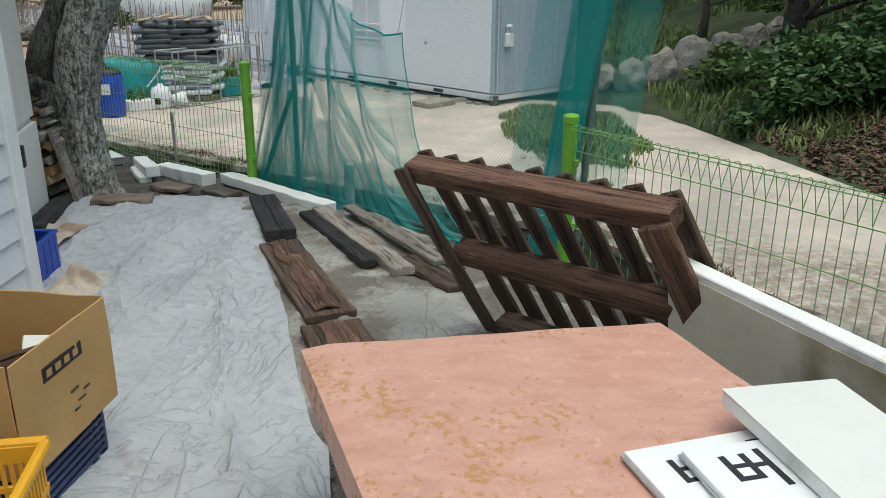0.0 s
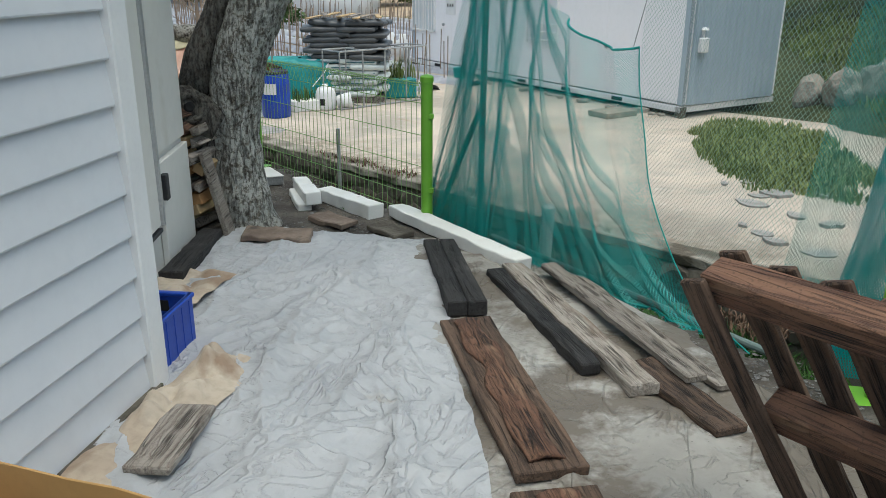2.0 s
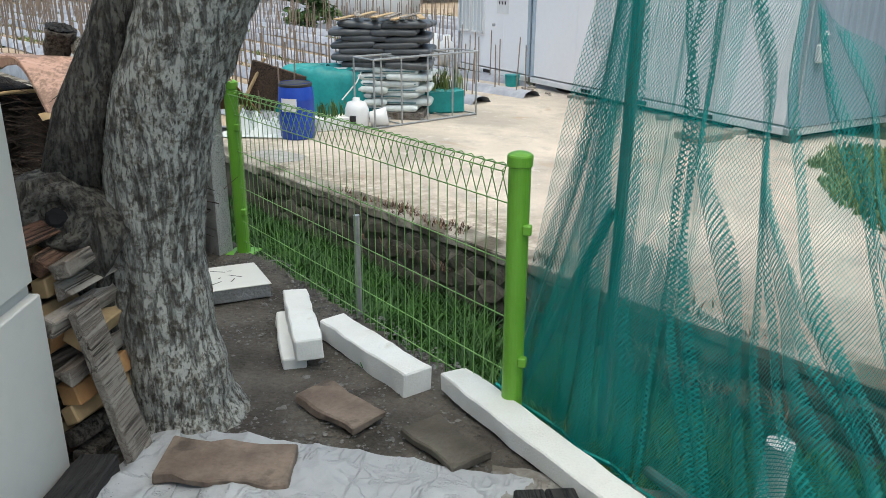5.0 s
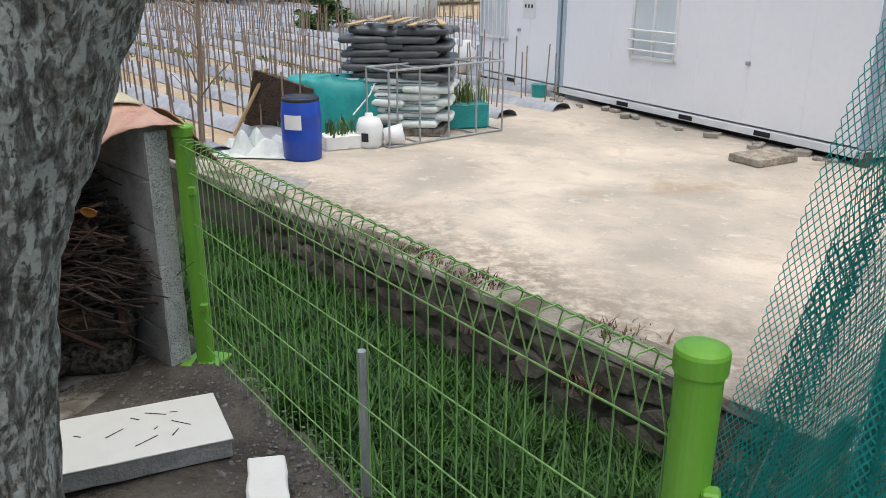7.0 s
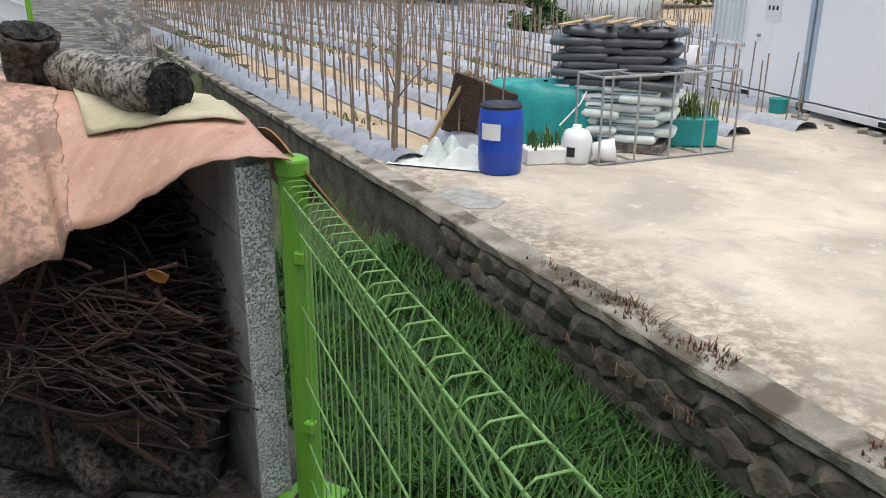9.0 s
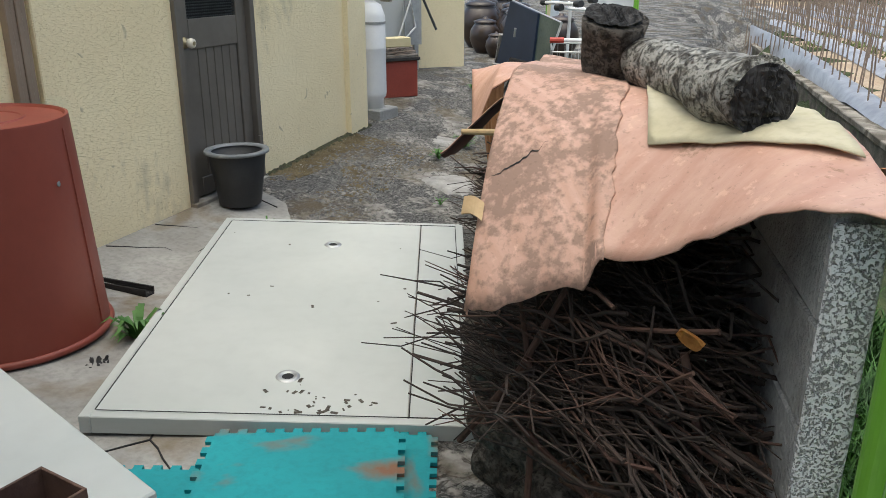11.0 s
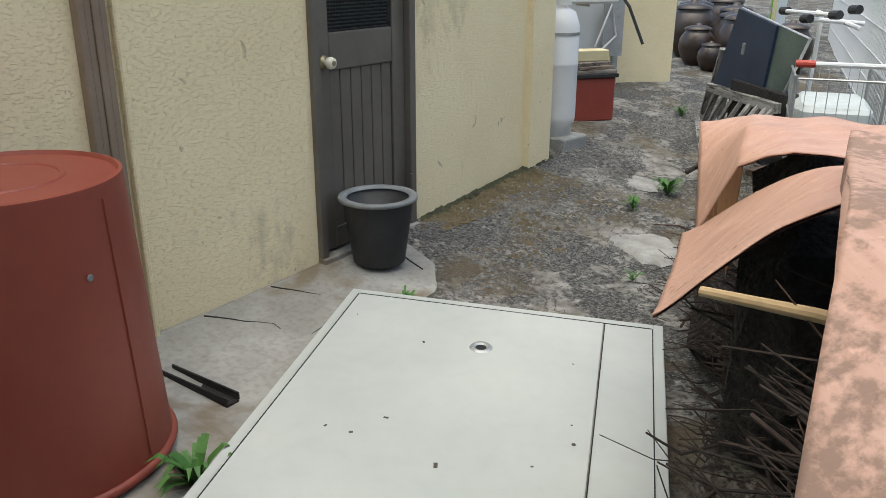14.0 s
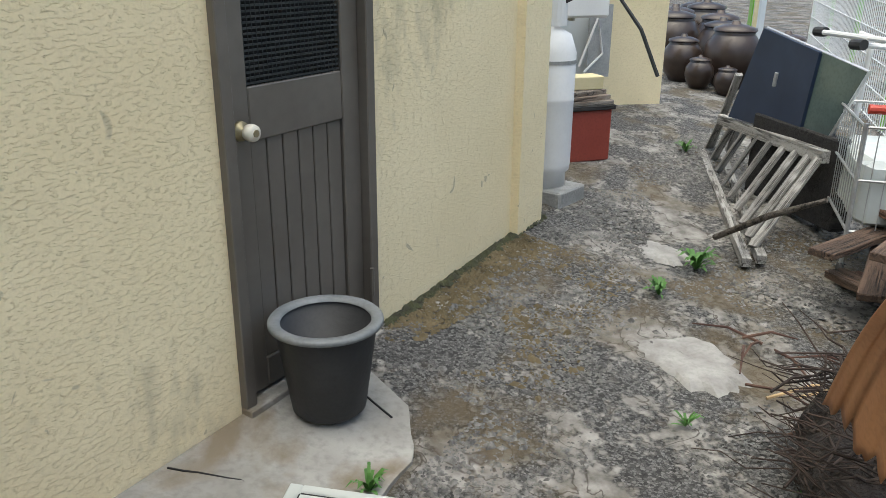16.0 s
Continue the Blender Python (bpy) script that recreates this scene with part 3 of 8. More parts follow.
def sheet(nu, nv, fn, thick=0.0):
    """A surface fn(u, v) for u, v in 0..1; with thickness where given."""
    b = bmesh.new()
    g = [[b.verts.new(fn(i / nu, j / nv)) for j in range(nv + 1)] for i in range(nu + 1)]
    for i in range(nu):
        for j in range(nv):
            b.faces.new((g[i][j], g[i + 1][j], g[i + 1][j + 1], g[i][j + 1]))
    if thick:
        bmesh.ops.recalc_face_normals(b, faces=b.faces[:])
        bmesh.ops.solidify(b, geom=b.faces[:], thickness=thick)
    return b

def prism(outline, z0, z1, bevel=0.0):
    """An upright prism over a flat outline."""
    b = bmesh.new()
    lo = [b.verts.new((x, y, z0)) for x, y in outline]
    hi = [b.verts.new((x, y, z1)) for x, y in outline]
    n = len(outline)
    for k in range(n):
        b.faces.new((lo[k], lo[(k + 1) % n], hi[(k + 1) % n], hi[k]))
    b.faces.new(lo[::-1])
    b.faces.new(hi)
    if bevel:
        bmesh.ops.bevel(b, geom=b.edges[:], offset=bevel, segments=1, affect='EDGES')
    return b

def along(p, q, z=0.0):
    """A pose at p whose y axis runs level towards q."""
    d = Vector((q[0] - p[0], q[1] - p[1]))
    return pose(p[0], p[1], z, 0, 0, math.degrees(math.atan2(-d.x, d.y)))

def fbm(x, y, s):
    return noise.fractal(Vector((x * s, y * s, 0.3)), 1.0, 2.0, 4)

def step(a, b, x):
    t = min(1, max(0, (x - a) / (b - a)))
    return t * t * (3 - 2 * t)

# ---- plan ----
P1, P2, P3 = Vector((-3.40, 7.90)), Vector((-1.535, 6.34)), Vector((0.67, 4.25))
FR = Vector((0.505, -0.863))
P4, P5 = P3 + FR * 2.0, P3 + FR * 4.0
LOT_Z, DITCH_Z = -0.95, -1.75
YARD = ((P1, Vector((0.621, 0.784))), (P2, Vector((0.70, 0.714))), (P3, Vector((0.863, 0.505))))
LOT = ((Vector((-0.79, 9.70)), Vector((0.565, 0.825))), (Vector((2.3, 6.9)), Vector((0.86, 0.51))))

def yard_out(x, y):
    return max((Vector((x, y)) - p).dot(n) for p, n in YARD)

def lot_in(x, y):
    return max((Vector((x, y)) - p).dot(n) for p, n in LOT)

def yard_z(x, y):
    z = 0.09 - 0.17 * step(2.8, 7.6, y)
    back = step(-3.0, -5.0, x)
    zb = -0.25 + 0.10 * step(0.9, -0.6, (Vector((x, y)) - Vector((-7.68, 7.02))).dot(Vector((0.688, 0.726)))) + 0.22 * step(-7.0, -11.0, x)
    return z * (1 - back) + zb * back

def ground_z(x, y):
    s, l = yard_out(x, y), lot_in(x, y)
    zy = yard_z(x, y) + 0.012 * fbm(x, y, 2.5)
    zl = LOT_Z
    if l > 0:
        zl += 0.30 * step(3, 14, (Vector((x, y)) - Vector((-6.5, 14.5))).dot(Vector((-0.85, 0.5))))
        hill = (Vector((x, y)) - Vector((5.3, 9.6))).dot(Vector((0.95, 0.25)))
        if hill > 0:
            zl += min(9.0, 0.24 * hill + 0.012 * hill * hill) + 0.15 * fbm(x, y, 0.5)
        far = max(0.0, y - 40)
        zl += 0.05 * far + min(14, 0.25 * max(0, y - 70))
    zd = DITCH_Z + 0.10 * fbm(x, y, 0.9)
    a, c = step(0.05, 0.14, s), step(-0.06, 0.06, l)
    return (zy * (1 - a) + zd * a) * (1 - c) + (zl - 0.05) * c

def axis(lo, hi, fine, reach):
    v = [lo + fine * i for i in range(int((hi - lo) / fine) + 1)]
    s, up, dn = fine, [v[-1]], [v[0]]
    while up[-1] < reach:
        s *= 1.16
        up.append(up[-1] + s)
        dn.append(dn[-1] - s)
    return dn[:0:-1] + v + up[1:]

def build_ground():
    xs, ys = axis(-12.0, 4.5, 0.085, 600), axis(-1.5, 13.5, 0.085, 600)
    verts = [(x, y, ground_z(x, y)) for x in xs for y in ys]
    n = len(ys)
    faces, idx = [], []
    for i in range(len(xs) - 1):
        for j in range(n - 1):
            faces.append((i * n + j, (i + 1) * n + j, (i + 1) * n + j + 1, i * n + j + 1))
            x, y = xs[i], ys[j]
            s, l = yard_out(x, y), lot_in(x, y)
            k = 3 if x < -3.7 else 0
            if l > 0:
                k = 2 if (x < -6.2 and y > 11 and y < 60) else 1
            elif s > 0.04:
                k = 1
            idx.append(k)
    me = bpy.data.meshes.new("ground")
    me.from_pydata(verts, [], faces)
    for m_ in (M_SOIL, M_GRASSG, M_FIELD, M_GRAVEL):
        me.materials.append(m_)
    me.polygons.foreach_set("material_index", idx)
    me.polygons.foreach_set("use_smooth", [True] * len(idx))
    tagged(new("ground", me), "brown soil and grass ground with a ditch", "ground", kind="structure")

build_ground()

# concrete lot beyond the ditch
def lot_sheet():
    e0 = LOT[0][0] + Vector((-0.825, 0.565)) * 6.2
    corner = Vector((1.52, 8.12))
    e1 = corner + Vector((0.51, -0.86)) * 12
    return [tuple(e0), tuple(corner), tuple(e1), (8.6, -3.0), (5.3, 9.5), (3.9, 16.2), (1.9, 17.2), (-5.6, 24.0), (-8.2, 20.5), (-6.9, 16.2), (-7.8, 14.6)]

b = prism(lot_sheet(), LOT_Z - 0.30, LOT_Z)
tagged(part("pavement", b, M_CONC), "pale stained concrete yard with a worn edge", "pavement", kind="structure")

# white-sided building
bw = box(0.30, 9.0, 3.2, (-2.19, -0.78, 0.0), 0)
wall_siding = tagged(part("wall_siding", bw, M_WHITE), "white vinyl lap siding wall", "wall", kind="structure")
for k in range(20):
    z0 = 0.10 + k * 0.152
    bb = bmesh.new()
    prof = [(-2.04, z0 + 0.156), (-2.034, z0 + 0.156), (-2.014, z0 + 0.006), (-2.016, z0), (-2.04, z0)]
    for y in (-5.25, 3.66):
        for x, z in prof:
            bb.verts.new((x, y, z))
    bb.verts.ensure_lookup_table()
    n = len(prof)
    for i in range(n):
        bb.faces.new((bb.verts[i], bb.verts[(i + 1) % n], bb.verts[n + (i + 1) % n], bb.verts[n + i]))
    bb.faces.new([bb.verts[i] for i in range(n)])
    bb.faces.new([bb.verts[n + i] for i in range(n)])
    part("board", bb, M_SIDING, wall_siding)
part("corner_trim", box(0.055, 0.10, 3.15, (-2.022, 3.71, 0.02), 0.006), M_WHITE, wall_siding)
part("end_face", box(0.9, 0.02, 3.15, (-2.50, 3.745, 0.02), 0), M_WHITE, wall_siding)

# sandwich-panel cold store with a door
PW0, PW1 = Vector((-2.50, 4.10)), Vector((-2.87, 5.60))
pm = along(PW0, PW1)
store = tagged(part("wall_panel", box(0.10, 2.6, 3.0, (-0.05, 0.245, 0.0), 0), M_PANEL, None, "", pm), "off-white sandwich panel wall with a grey seam", "wall", kind="structure")
part("door_leaf", box(0.03, 1.55, 2.6, (0.017, 0.12, 0.30), 0.004), M_PANEL, store)
part("sill_seal", box(0.03, 1.60, 0.022, (0.022, 0.10, 0.262), 0.004), M_BLACK, store)
part("edge_strip", box(0.02, 0.035, 2.6, (0.04, 0.90, 0.30), 0.003), M_ALU, store)
part("corner_panel", box(0.025, 0.56, 2.3, (0.0145, 1.25, 0.66), 0.004), M_PANEL, store)
part("corner_foot", box(0.035, 0.58, 0.62, (0.0195, 1.25, 0.0), 0.004), M_PANEL, store)
part("hinge", box(0.035, 0.05, 0.14, (0.05, 0.97, 0.42), 0.005), M_BLACK, store)
wb = box(2.6, 0.10, 3.0, (0, 0, 0), 0)
tagged(part("wall_panel_back", wb, M_PANEL, None, "", along((-2.87, 5.60), (-2.82, 6.60)) @ pose(-1.36, -0.05, -0.1)), "grey-white sandwich panel wall behind the firewood", "wall", kind="structure")
tagged(part("wall_panel_side", box(0.10, 3.4, 3.0, (0, 0, 0), 0), M_PANEL, None, "", pose(-4.25, 4.1, -0.2)), "grey-white sandwich panel wall", "wall", kind="structure")

# stuccoed house
H0, HD = Vector((-7.68, 7.02)), Vector((-0.726, 0.688))
HN = Vector((0.688, 0.726))
hm = along(H0, H0 + HD)          # local y along the wall, local x outwards
DW = 0.79
def wall_piece(name, y0, y1, z0, z1, x=0.0, t=0.22, material=None, label="yellow stuccoed house wall with damp stains"):
    return tagged(part(name, box(t, y1 - y0, z1 - z0, (x - t / 2, (y0 + y1) / 2, z0), 0), material or M_STUCCO, None, "", hm), label, "wall", kind="structure")
wall_piece("wall_house", -3.2, 0.0, -0.4, 3.0)
wall_piece("wall_house_far", DW, 2.04, -0.4, 3.0)
wall_piece("wall_house_pier", 2.04, 2.34, -0.4, 3.0, 0.05, 0.27, label="yellow stuccoed pier at the house corner")
wall_piece("wall_house_lintel", 0.0, DW, 1.85, 3.0)
wall_piece("wall_house_inner", -3.2, 2.3, -0.4, 3.0, -2.6, label="plain house wall")
tagged(part("wall_house_end", box(2.6, 0.2, 3.4, (-1.4, 2.24, -0.4), 0), M_STUCCO, None, "", hm), "yellow stuccoed house end wall", "wall", kind="structure")
tagged(part("wall_house_wing", box(0.25, 0.80, 3.4, (0.0, 0, -0.4), 0), M_STUCCO, None, "", pose(-12.30, 10.36, 0, 0, 0, 8)), "yellow stuccoed wing of the house", "wall", kind="structure")
tagged(part("wall_house_rear", box(0.25, 3.2, 3.4, (0.0, 0, -0.4), 0), M_STUCCO, None, "", pose(-12.15, 8.35, 0, 0, 0, 0)), "yellow stuccoed rear wall of the house", "wall", kind="structure")
part("wall_base", box(0.03, 0.6, 0.12, (0, 0, 0), 0.004), M_STONE, wall_siding, "", pose(-2.0, 3.4, 0.0))

# unseen roofs, with eaves over the walls, added to shade walls and yard
tagged(part("roof_siding", box(3.0, 9.3, 0.12, (-3.38, -0.85, 3.22), 0.01), M_ROOF), "unseen grey metal roof added to shade the sided building", "roof", kind="structure")
tagged(part("roof_store", prism([(-2.42, 4.0), (-2.74, 5.70), (-4.5, 5.9), (-4.5, 4.0)], 3.02, 3.12), M_ROOF), "unseen grey metal roof added to shade the cold store", "roof", kind="structure")
tagged(part("roof_house", box(2.9, 6.1, 0.14, (-1.42, -0.35, 3.02), 0.01), M_ROOF, None, "", hm), "unseen grey sheet roof with an eave added to shade the house wall", "roof", kind="structure")

# concrete apron along the house, with a cracked edge
def apron():
    pts = [(-0.0, -3.2), (2.6, -3.2), (2.3, -2.6), (1.75, -2.05), (1.30, -1.5), (0.95, -0.9), (0.66, -0.2), (0.60, 0.15), (0.42, 0.42), (0.0, 0.55)]
    b = bmesh.new()
    out = []
    for a, c in zip(pts, pts[1:] + pts[:1]):
        for k in range(6):
            f = k / 6
            q = Vector(a) + (Vector(c) - Vector(a)) * f
            w = 0.0 if q.x < 0.02 else 0.03
            out.append((max(q.x, 0.003) + w * fbm(q.x, q.y, 4), q.y + w * fbm(q.y, q.x, 5)))
    lo = []
    for x, y in out:
        g = hm @ Vector((x, y, 0))
        lo.append((x, y, yard_z(g.x, g.y)))
    top = [b.verts.new((x, y, z + 0.016)) for x, y, z in lo]
    bot = [b.verts.new((x, y, z - 0.15)) for x, y, z in lo]
    b.faces.new(top)
    n = len(top)
    for k in range(n):
        b.faces.new((bot[k], bot[(k + 1) % n], top[(k + 1) % n], top[k]))
    bmesh.ops.triangulate(b, faces=b.faces[:])
    return b
ap = tagged(part("pavement_apron", apron(), M_APRON, None, "", hm), "cracked pale concrete apron along the house", "pavement", kind="structure")
def crack(pts, r=0.0038):
    out = []
    for a, c in zip(pts, pts[1:]):
        for k in range(5):
            q = Vector(a) + (Vector(c) - Vector(a)) * (k / 5)
            g = hm @ Vector((q.x, q.y, 0))
            out.append((q.x + 0.015 * noise.noise(Vector((q.x * 9, q.y * 9, 1))), q.y + 0.015 * noise.noise(Vector((q.y * 9, q.x * 9, 2))), yard_z(g.x, g.y) + 0.020))
    part("crack", tube(out, r, 4), M_DARK, ap)
crack([(0.02, -0.35), (0.25, -0.25), (0.45, -0.30), (0.62, -0.20)])
crack([(0.02, -0.75), (0.3, -0.6), (0.55, -0.65), (0.9, -0.9)])
crack([(1.35, -1.7), (1.5, -2.1), (1.8, -2.3), (2.2, -2.7)])
crack([(1.5, -2.1), (1.2, -2.5), (1.3, -3.0)])
crack([(0.62, -0.20), (0.75, -0.45), (0.7, -0.8)])
crack([(0.02, 0.5), (0.2, 0.38), (0.48, 0.3)])
crack([(0.45, -0.30), (0.5, -0.8), (0.8, -1.3), (1.2, -1.5)])

# retaining walls of the ditch
def ditch_wall(name, pts, z_top, label, seed):
    t = tagged(new(name), label, "wall", kind="structure")
    for a, c in zip(pts, pts[1:]):
        a, c = Vector(a), Vector(c)
        ln = (c - a).length
        m = along(a, c)
        part("backing", box(0.22 if seed == 1 else 0.10, ln, z_top + 1.95 - 0.10, (0, ln / 2, -1.95), 0), M_STONE, t, "", m)
        part("coping", box(0.30 if seed == 1 else 0.12, ln, 0.10, (0, ln / 2, z_top - 0.10), 0.012, 40, 0.024, seed), M_CURB if seed == 1 else M_STONE, t, "worn concrete coping", m)
    return t
E1_ = LOT[0][0] + Vector((-0.825, 0.565)) * 26
E0_ = LOT[0][0] + Vector((-0.825, 0.565)) * 6.0
COR = Vector((1.52, 8.12))
dw = ditch_wall("wall_ditch_far", [E1_, E0_, COR, COR + Vector((0.51, -0.86)) * 9], LOT_Z + 0.012, "rubble stone retaining wall with a concrete coping", 1)
PW_ = P1 + Vector((-0.86, 0.51)) * 22
dn = ditch_wall("wall_ditch_near", [P1 + Vector((-1.65, 1.0)), P1 + Vector((0.02, 0.03)), P2 + Vector((0.03, 0.03)), P3 + Vector((0.04, 0.03)), P5 + Vector((0.04, 0.02))], -0.13, "concrete curb under the fence above the ditch", 2)

# ---- fence ----
def fence_post(p, z0, z1):
    t = thing("fence_post", "bright green painted round fence post with a domed cap", "fence post", pose(p[0], p[1], z0), "green fence posts")
    part("post", lathe([(0.0, 0.0), (0.038, 0.0), (0.038, z1 - z0 - 0.035), (0.0, z1 - z0 - 0.035)], 24), M_GREENP, t, smooth=False)
    part("cap", lathe([(0.039, z1 - z0 - 0.052), (0.043, z1 - z0 - 0.050), (0.0435, z1 - z0 - 0.018), (0.041, z1 - z0 - 0.012), (0.030, z1 - z0 - 0.006), (0.015, z1 - z0 - 0.002), (0, z1 - z0)], 32), M_GREENP, t)
    part("base_plate", box(0.16, 0.16, 0.012, (0, 0, 0), 0.003), M_GREENP, t)
    for zz in (0.25, z1 - z0 - 0.28):
        part("clamp", box(0.03, 0.03, 0.035, (0.036, -0.028, zz), 0.004), M_GREENP, t)
    return t

def fence_panel(p, q, z0, z1, zq0=None, zq1=None, label="light green welded wire fence panel with a rolled top"):
    d = q - p
    ln = d.length
    t = thing("wire_fence", label, "fence", along(p, q), "wire fence panels")
    dz, h = ((zq0 if zq0 is not None else z0) - z0), z1 - z0
    wire = [(0, 0, 0.03), (0, 0, h - 0.13), (0.035, 0, h - 0.012), (0.02, 0, h), (-0.02, 0, h), (-0.035, 0, h - 0.012), (0.0, 0, h - 0.12)]
    me = mesh_of("wire", tube(wire, 0.0021, 5, cap=False), M_GREENW, True)
    n = round((ln - 0.10) / 0.058)
    for k in range(n + 1):
        y = 0.05 + (ln - 0.10) * k / n
        w = new("wire", me)
        w.parent = t
        w.matrix_basis = pose(0, y, z0 + dz * y / ln)
    for x, zz in ((0.033, h - 0.014), (-0.033, h - 0.014), (0.004, h - 0.13), (0.004, h - 0.34), (0.004, h - 0.55), (0.004, h - 0.76), (0.004, 0.08)):
        part("rail_wire", tube([(x, 0.04, z0 + zz), (x, ln - 0.04, z0 + dz + zz)], 0.0026, 6), M_GREENW, t)
    return t

fence_post(P1, yard_z(*P1) - 0.01, 0.92)
fence_post(P2, yard_z(*P2) - 0.01, 0.96)
fence_post(P3, yard_z(*P3) - 0.01, 0.92)
fence_post(P4, yard_z(*P4) - 0.01, 0.97)
fence_panel(P1, P2, -0.10, 0.86, -0.06)
fence_panel(P3, P4, 0.03, 0.86, 0.06)
fence_panel(P4, P5, 0.06, 0.90)
mp_ = (P1 + P2) / 2
solo("brace_post", tube([(mp_.x + 0.05, mp_.y + 0.06, -0.2), (mp_.x + 0.05, mp_.y + 0.06, 0.42)], 0.016, 8), M_STEEL, "thin grey steel post behind the wire fence", "post")

# ---- tree ----
def build_tree():
    t = thing("tree", "old leaning tree trunk with grey lichen bark", "tree", pose(-2.70, 6.08, yard_z(-2.7, 6.05) - 0.05))
    # trunk line by height above its foot
    line = [(0, 0.0, 0.0, 0.27), (0.12, -0.01, 0.0, 0.215), (0.35, -0.045, 0.0, 0.195), (0.65, -0.07, 0.0, 0.19), (0.95, -0.025, 0.0, 0.185), (1.2, 0.05, 0.0, 0.185), (1.5, 0.17, 0.02, 0.19), (1.85, 0.36, 0.06, 0.18), (2.4, 0.62, 0.10, 0.16), (3.2, 0.9, 0.2, 0.12)]
    pts, rad = [], []
    for a, c in zip(line, line[1:]):
        for k in range(10):
            f = k / 10
            pts.append((a[1] + (c[1] - a[1]) * f, a[2] + (c[2] - a[2]) * f, a[0] + (c[0] - a[0]) * f))
            rad.append(0.91 * (a[3] + (c[3] - a[3]) * f))
    b = tube(pts, rad, 64, 0.0)
    for v in b.verts:
        ridge = noise.noise(Vector((v.co.x * 26, v.co.y * 26, v.co.z * 5.0)))
        ridge = (abs(ridge) ** 0.7) * 0.022 + 0.015 * noise.noise(v.co * 5)
        near = min(pts, key=lambda p: abs(p[2] - v.co.z))
        out = Vector((v.co.x - near[0], v.co.y - near[1], 0)).normalized()
        v.co += out * (ridge - 0.012)
    part("trunk", b, M_BARK, t, smooth=True)
    # dark stub of a sawn limb with a hollow
    b = tube([(-0.10, -0.12, 0.72), (-0.22, -0.16, 0.80), (-0.29, -0.19, 0.90), (-0.30, -0.20, 0.99)], [0.13, 0.13, 0.115, 0.07], 20, 0.25, 3)
    part("limb_stub", b, M_BARKD, t, "dark knotted stub of a sawn limb", smooth=True)
    face = Vector((0.40, -0.90, 0.12)).normalized()
    q = face.to_track_quat('Z', 'Y').to_matrix().to_4x4()
    q.translation = Vector((-0.25, -0.17, 0.86)) + face * 0.125
    part("knot", lathe([(0.105, -0.05), (0.105, 0.0), (0.092, 0.022), (0.074, 0.024), (0.058, 0.008), (0.05, -0.012), (0.03, -0.004), (0, -0.006)], 28, 0.012, 4), M_BARKD, t, "dark ringed knot", q, True)
    part("knot_hollow", lathe([(0.034, -0.004), (0.02, 0.006), (0, 0.004)], 14, 0.006, 2), M_DARK, t, "black hollow in the knot", q)
    b = tube([(-0.26, -0.10, 0.95), (-0.22, -0.06, 1.15), (-0.12, -0.02, 1.40), (0.0, 0.02, 1.7), (0.05, 0.1, 2.4)], [0.10, 0.085, 0.08, 0.08, 0.06], 20, 0.2, 5)
    part("side_limb", b, M_BARKD, t, "dark second stem close to the trunk", smooth=True)
    part("limb_foot", tube([(-0.17, -0.14, 0.35), (-0.22, -0.16, 0.6), (-0.26, -0.17, 0.8)], [0.05, 0.09, 0.10], 14, 0.3, 8), M_BARKD, t, smooth=True)
    return t
build_tree()

# ---- sheet on the yard ----
def cloth(name, x0f, x1f, y0, y1, nu, nv, amp, material, label, lift, s=2.0, seed=0.0):
    def fn(u, v):
        y = y0 + (y1 - y0) * v
        x = x0f(y) + (x1f(y) - x0f(y)) * u
        f = noise.noise(Vector((x * 1.5, y * 1.5, 7 + seed))) * 0.5 + 0.6
        q = (1 - abs(noise.noise(Vector((x * 2.8 + 0.5 * y + seed, y * 0.8, 1.3))))) ** 5
        q2 = (1 - abs(noise.noise(Vector((x * 6 + seed, y * 4.5, 4.1))))) ** 6 * f
        q3 = (1 - abs(noise.noise(Vector((x * 14, y * 12, 2.1 + seed))))) ** 5 * f
        edge = min(u, 1 - u, v, 1 - v)
        return (x, y, yard_z(x, y) + lift + amp * (0.85 * q + 0.75 * q2 + 0.28 * q3) * (0.5 + min(0.5, edge * 6)))
    return tagged(part(name, sheet(nu, nv, fn), material, smooth=True), label, "ground sheet")

cloth("ground_sheet", lambda y: -2.0 - 0.72 * step(3.6, 4.2, y) + 0.05 * fbm(1, y, 2) , lambda y: (-0.33 - 0.30 * (y - 2.1) if y < 4.36 else -1.008 - 0.24 * (y - 4.36)) + 0.03 * fbm(2, y, 2.2), -1.5, 5.95, 190, 440, 0.045, M_TARP, "wrinkled white plastic ground sheet", 0.012)
cloth("old_ground_sheet", lambda y: -0.80 - 0.207 * (y - 2.4) + 0.03 * fbm(5, y, 1.5), lambda y: min(0.62 - 0.60 * (y - 3.6), 0.9) + 0.08 * fbm(4, y, 2), 0.4, 6.0, 90, 190, 0.03, M_DIRTY, "old dirt-stained pale ground sheet", 0.004, 3.0, 5.0)

# ---- boards and foam on the yard ----
def plank(name, p, q, w, h, material, label, category="plank", z=0.0, zq=None, cuts=10, rough=0.011, seed=0, group=""):
    """A worn board lying from p to q."""
    d = Vector((q[0] - p[0], q[1] - p[1]))
    za, zb = yard_z(*p) + z, yard_z(*q) + (z if zq is None else zq)
    b = box(w, d.length, h, (0, d.length / 2, 0), 0.006, cuts, rough, seed)
    slope = math.degrees(math.atan2(zb - za, d.length))
    return solo(name, b, material, label, category, along(p, q, za) @ pose(0, 0, 0, slope), group=group)

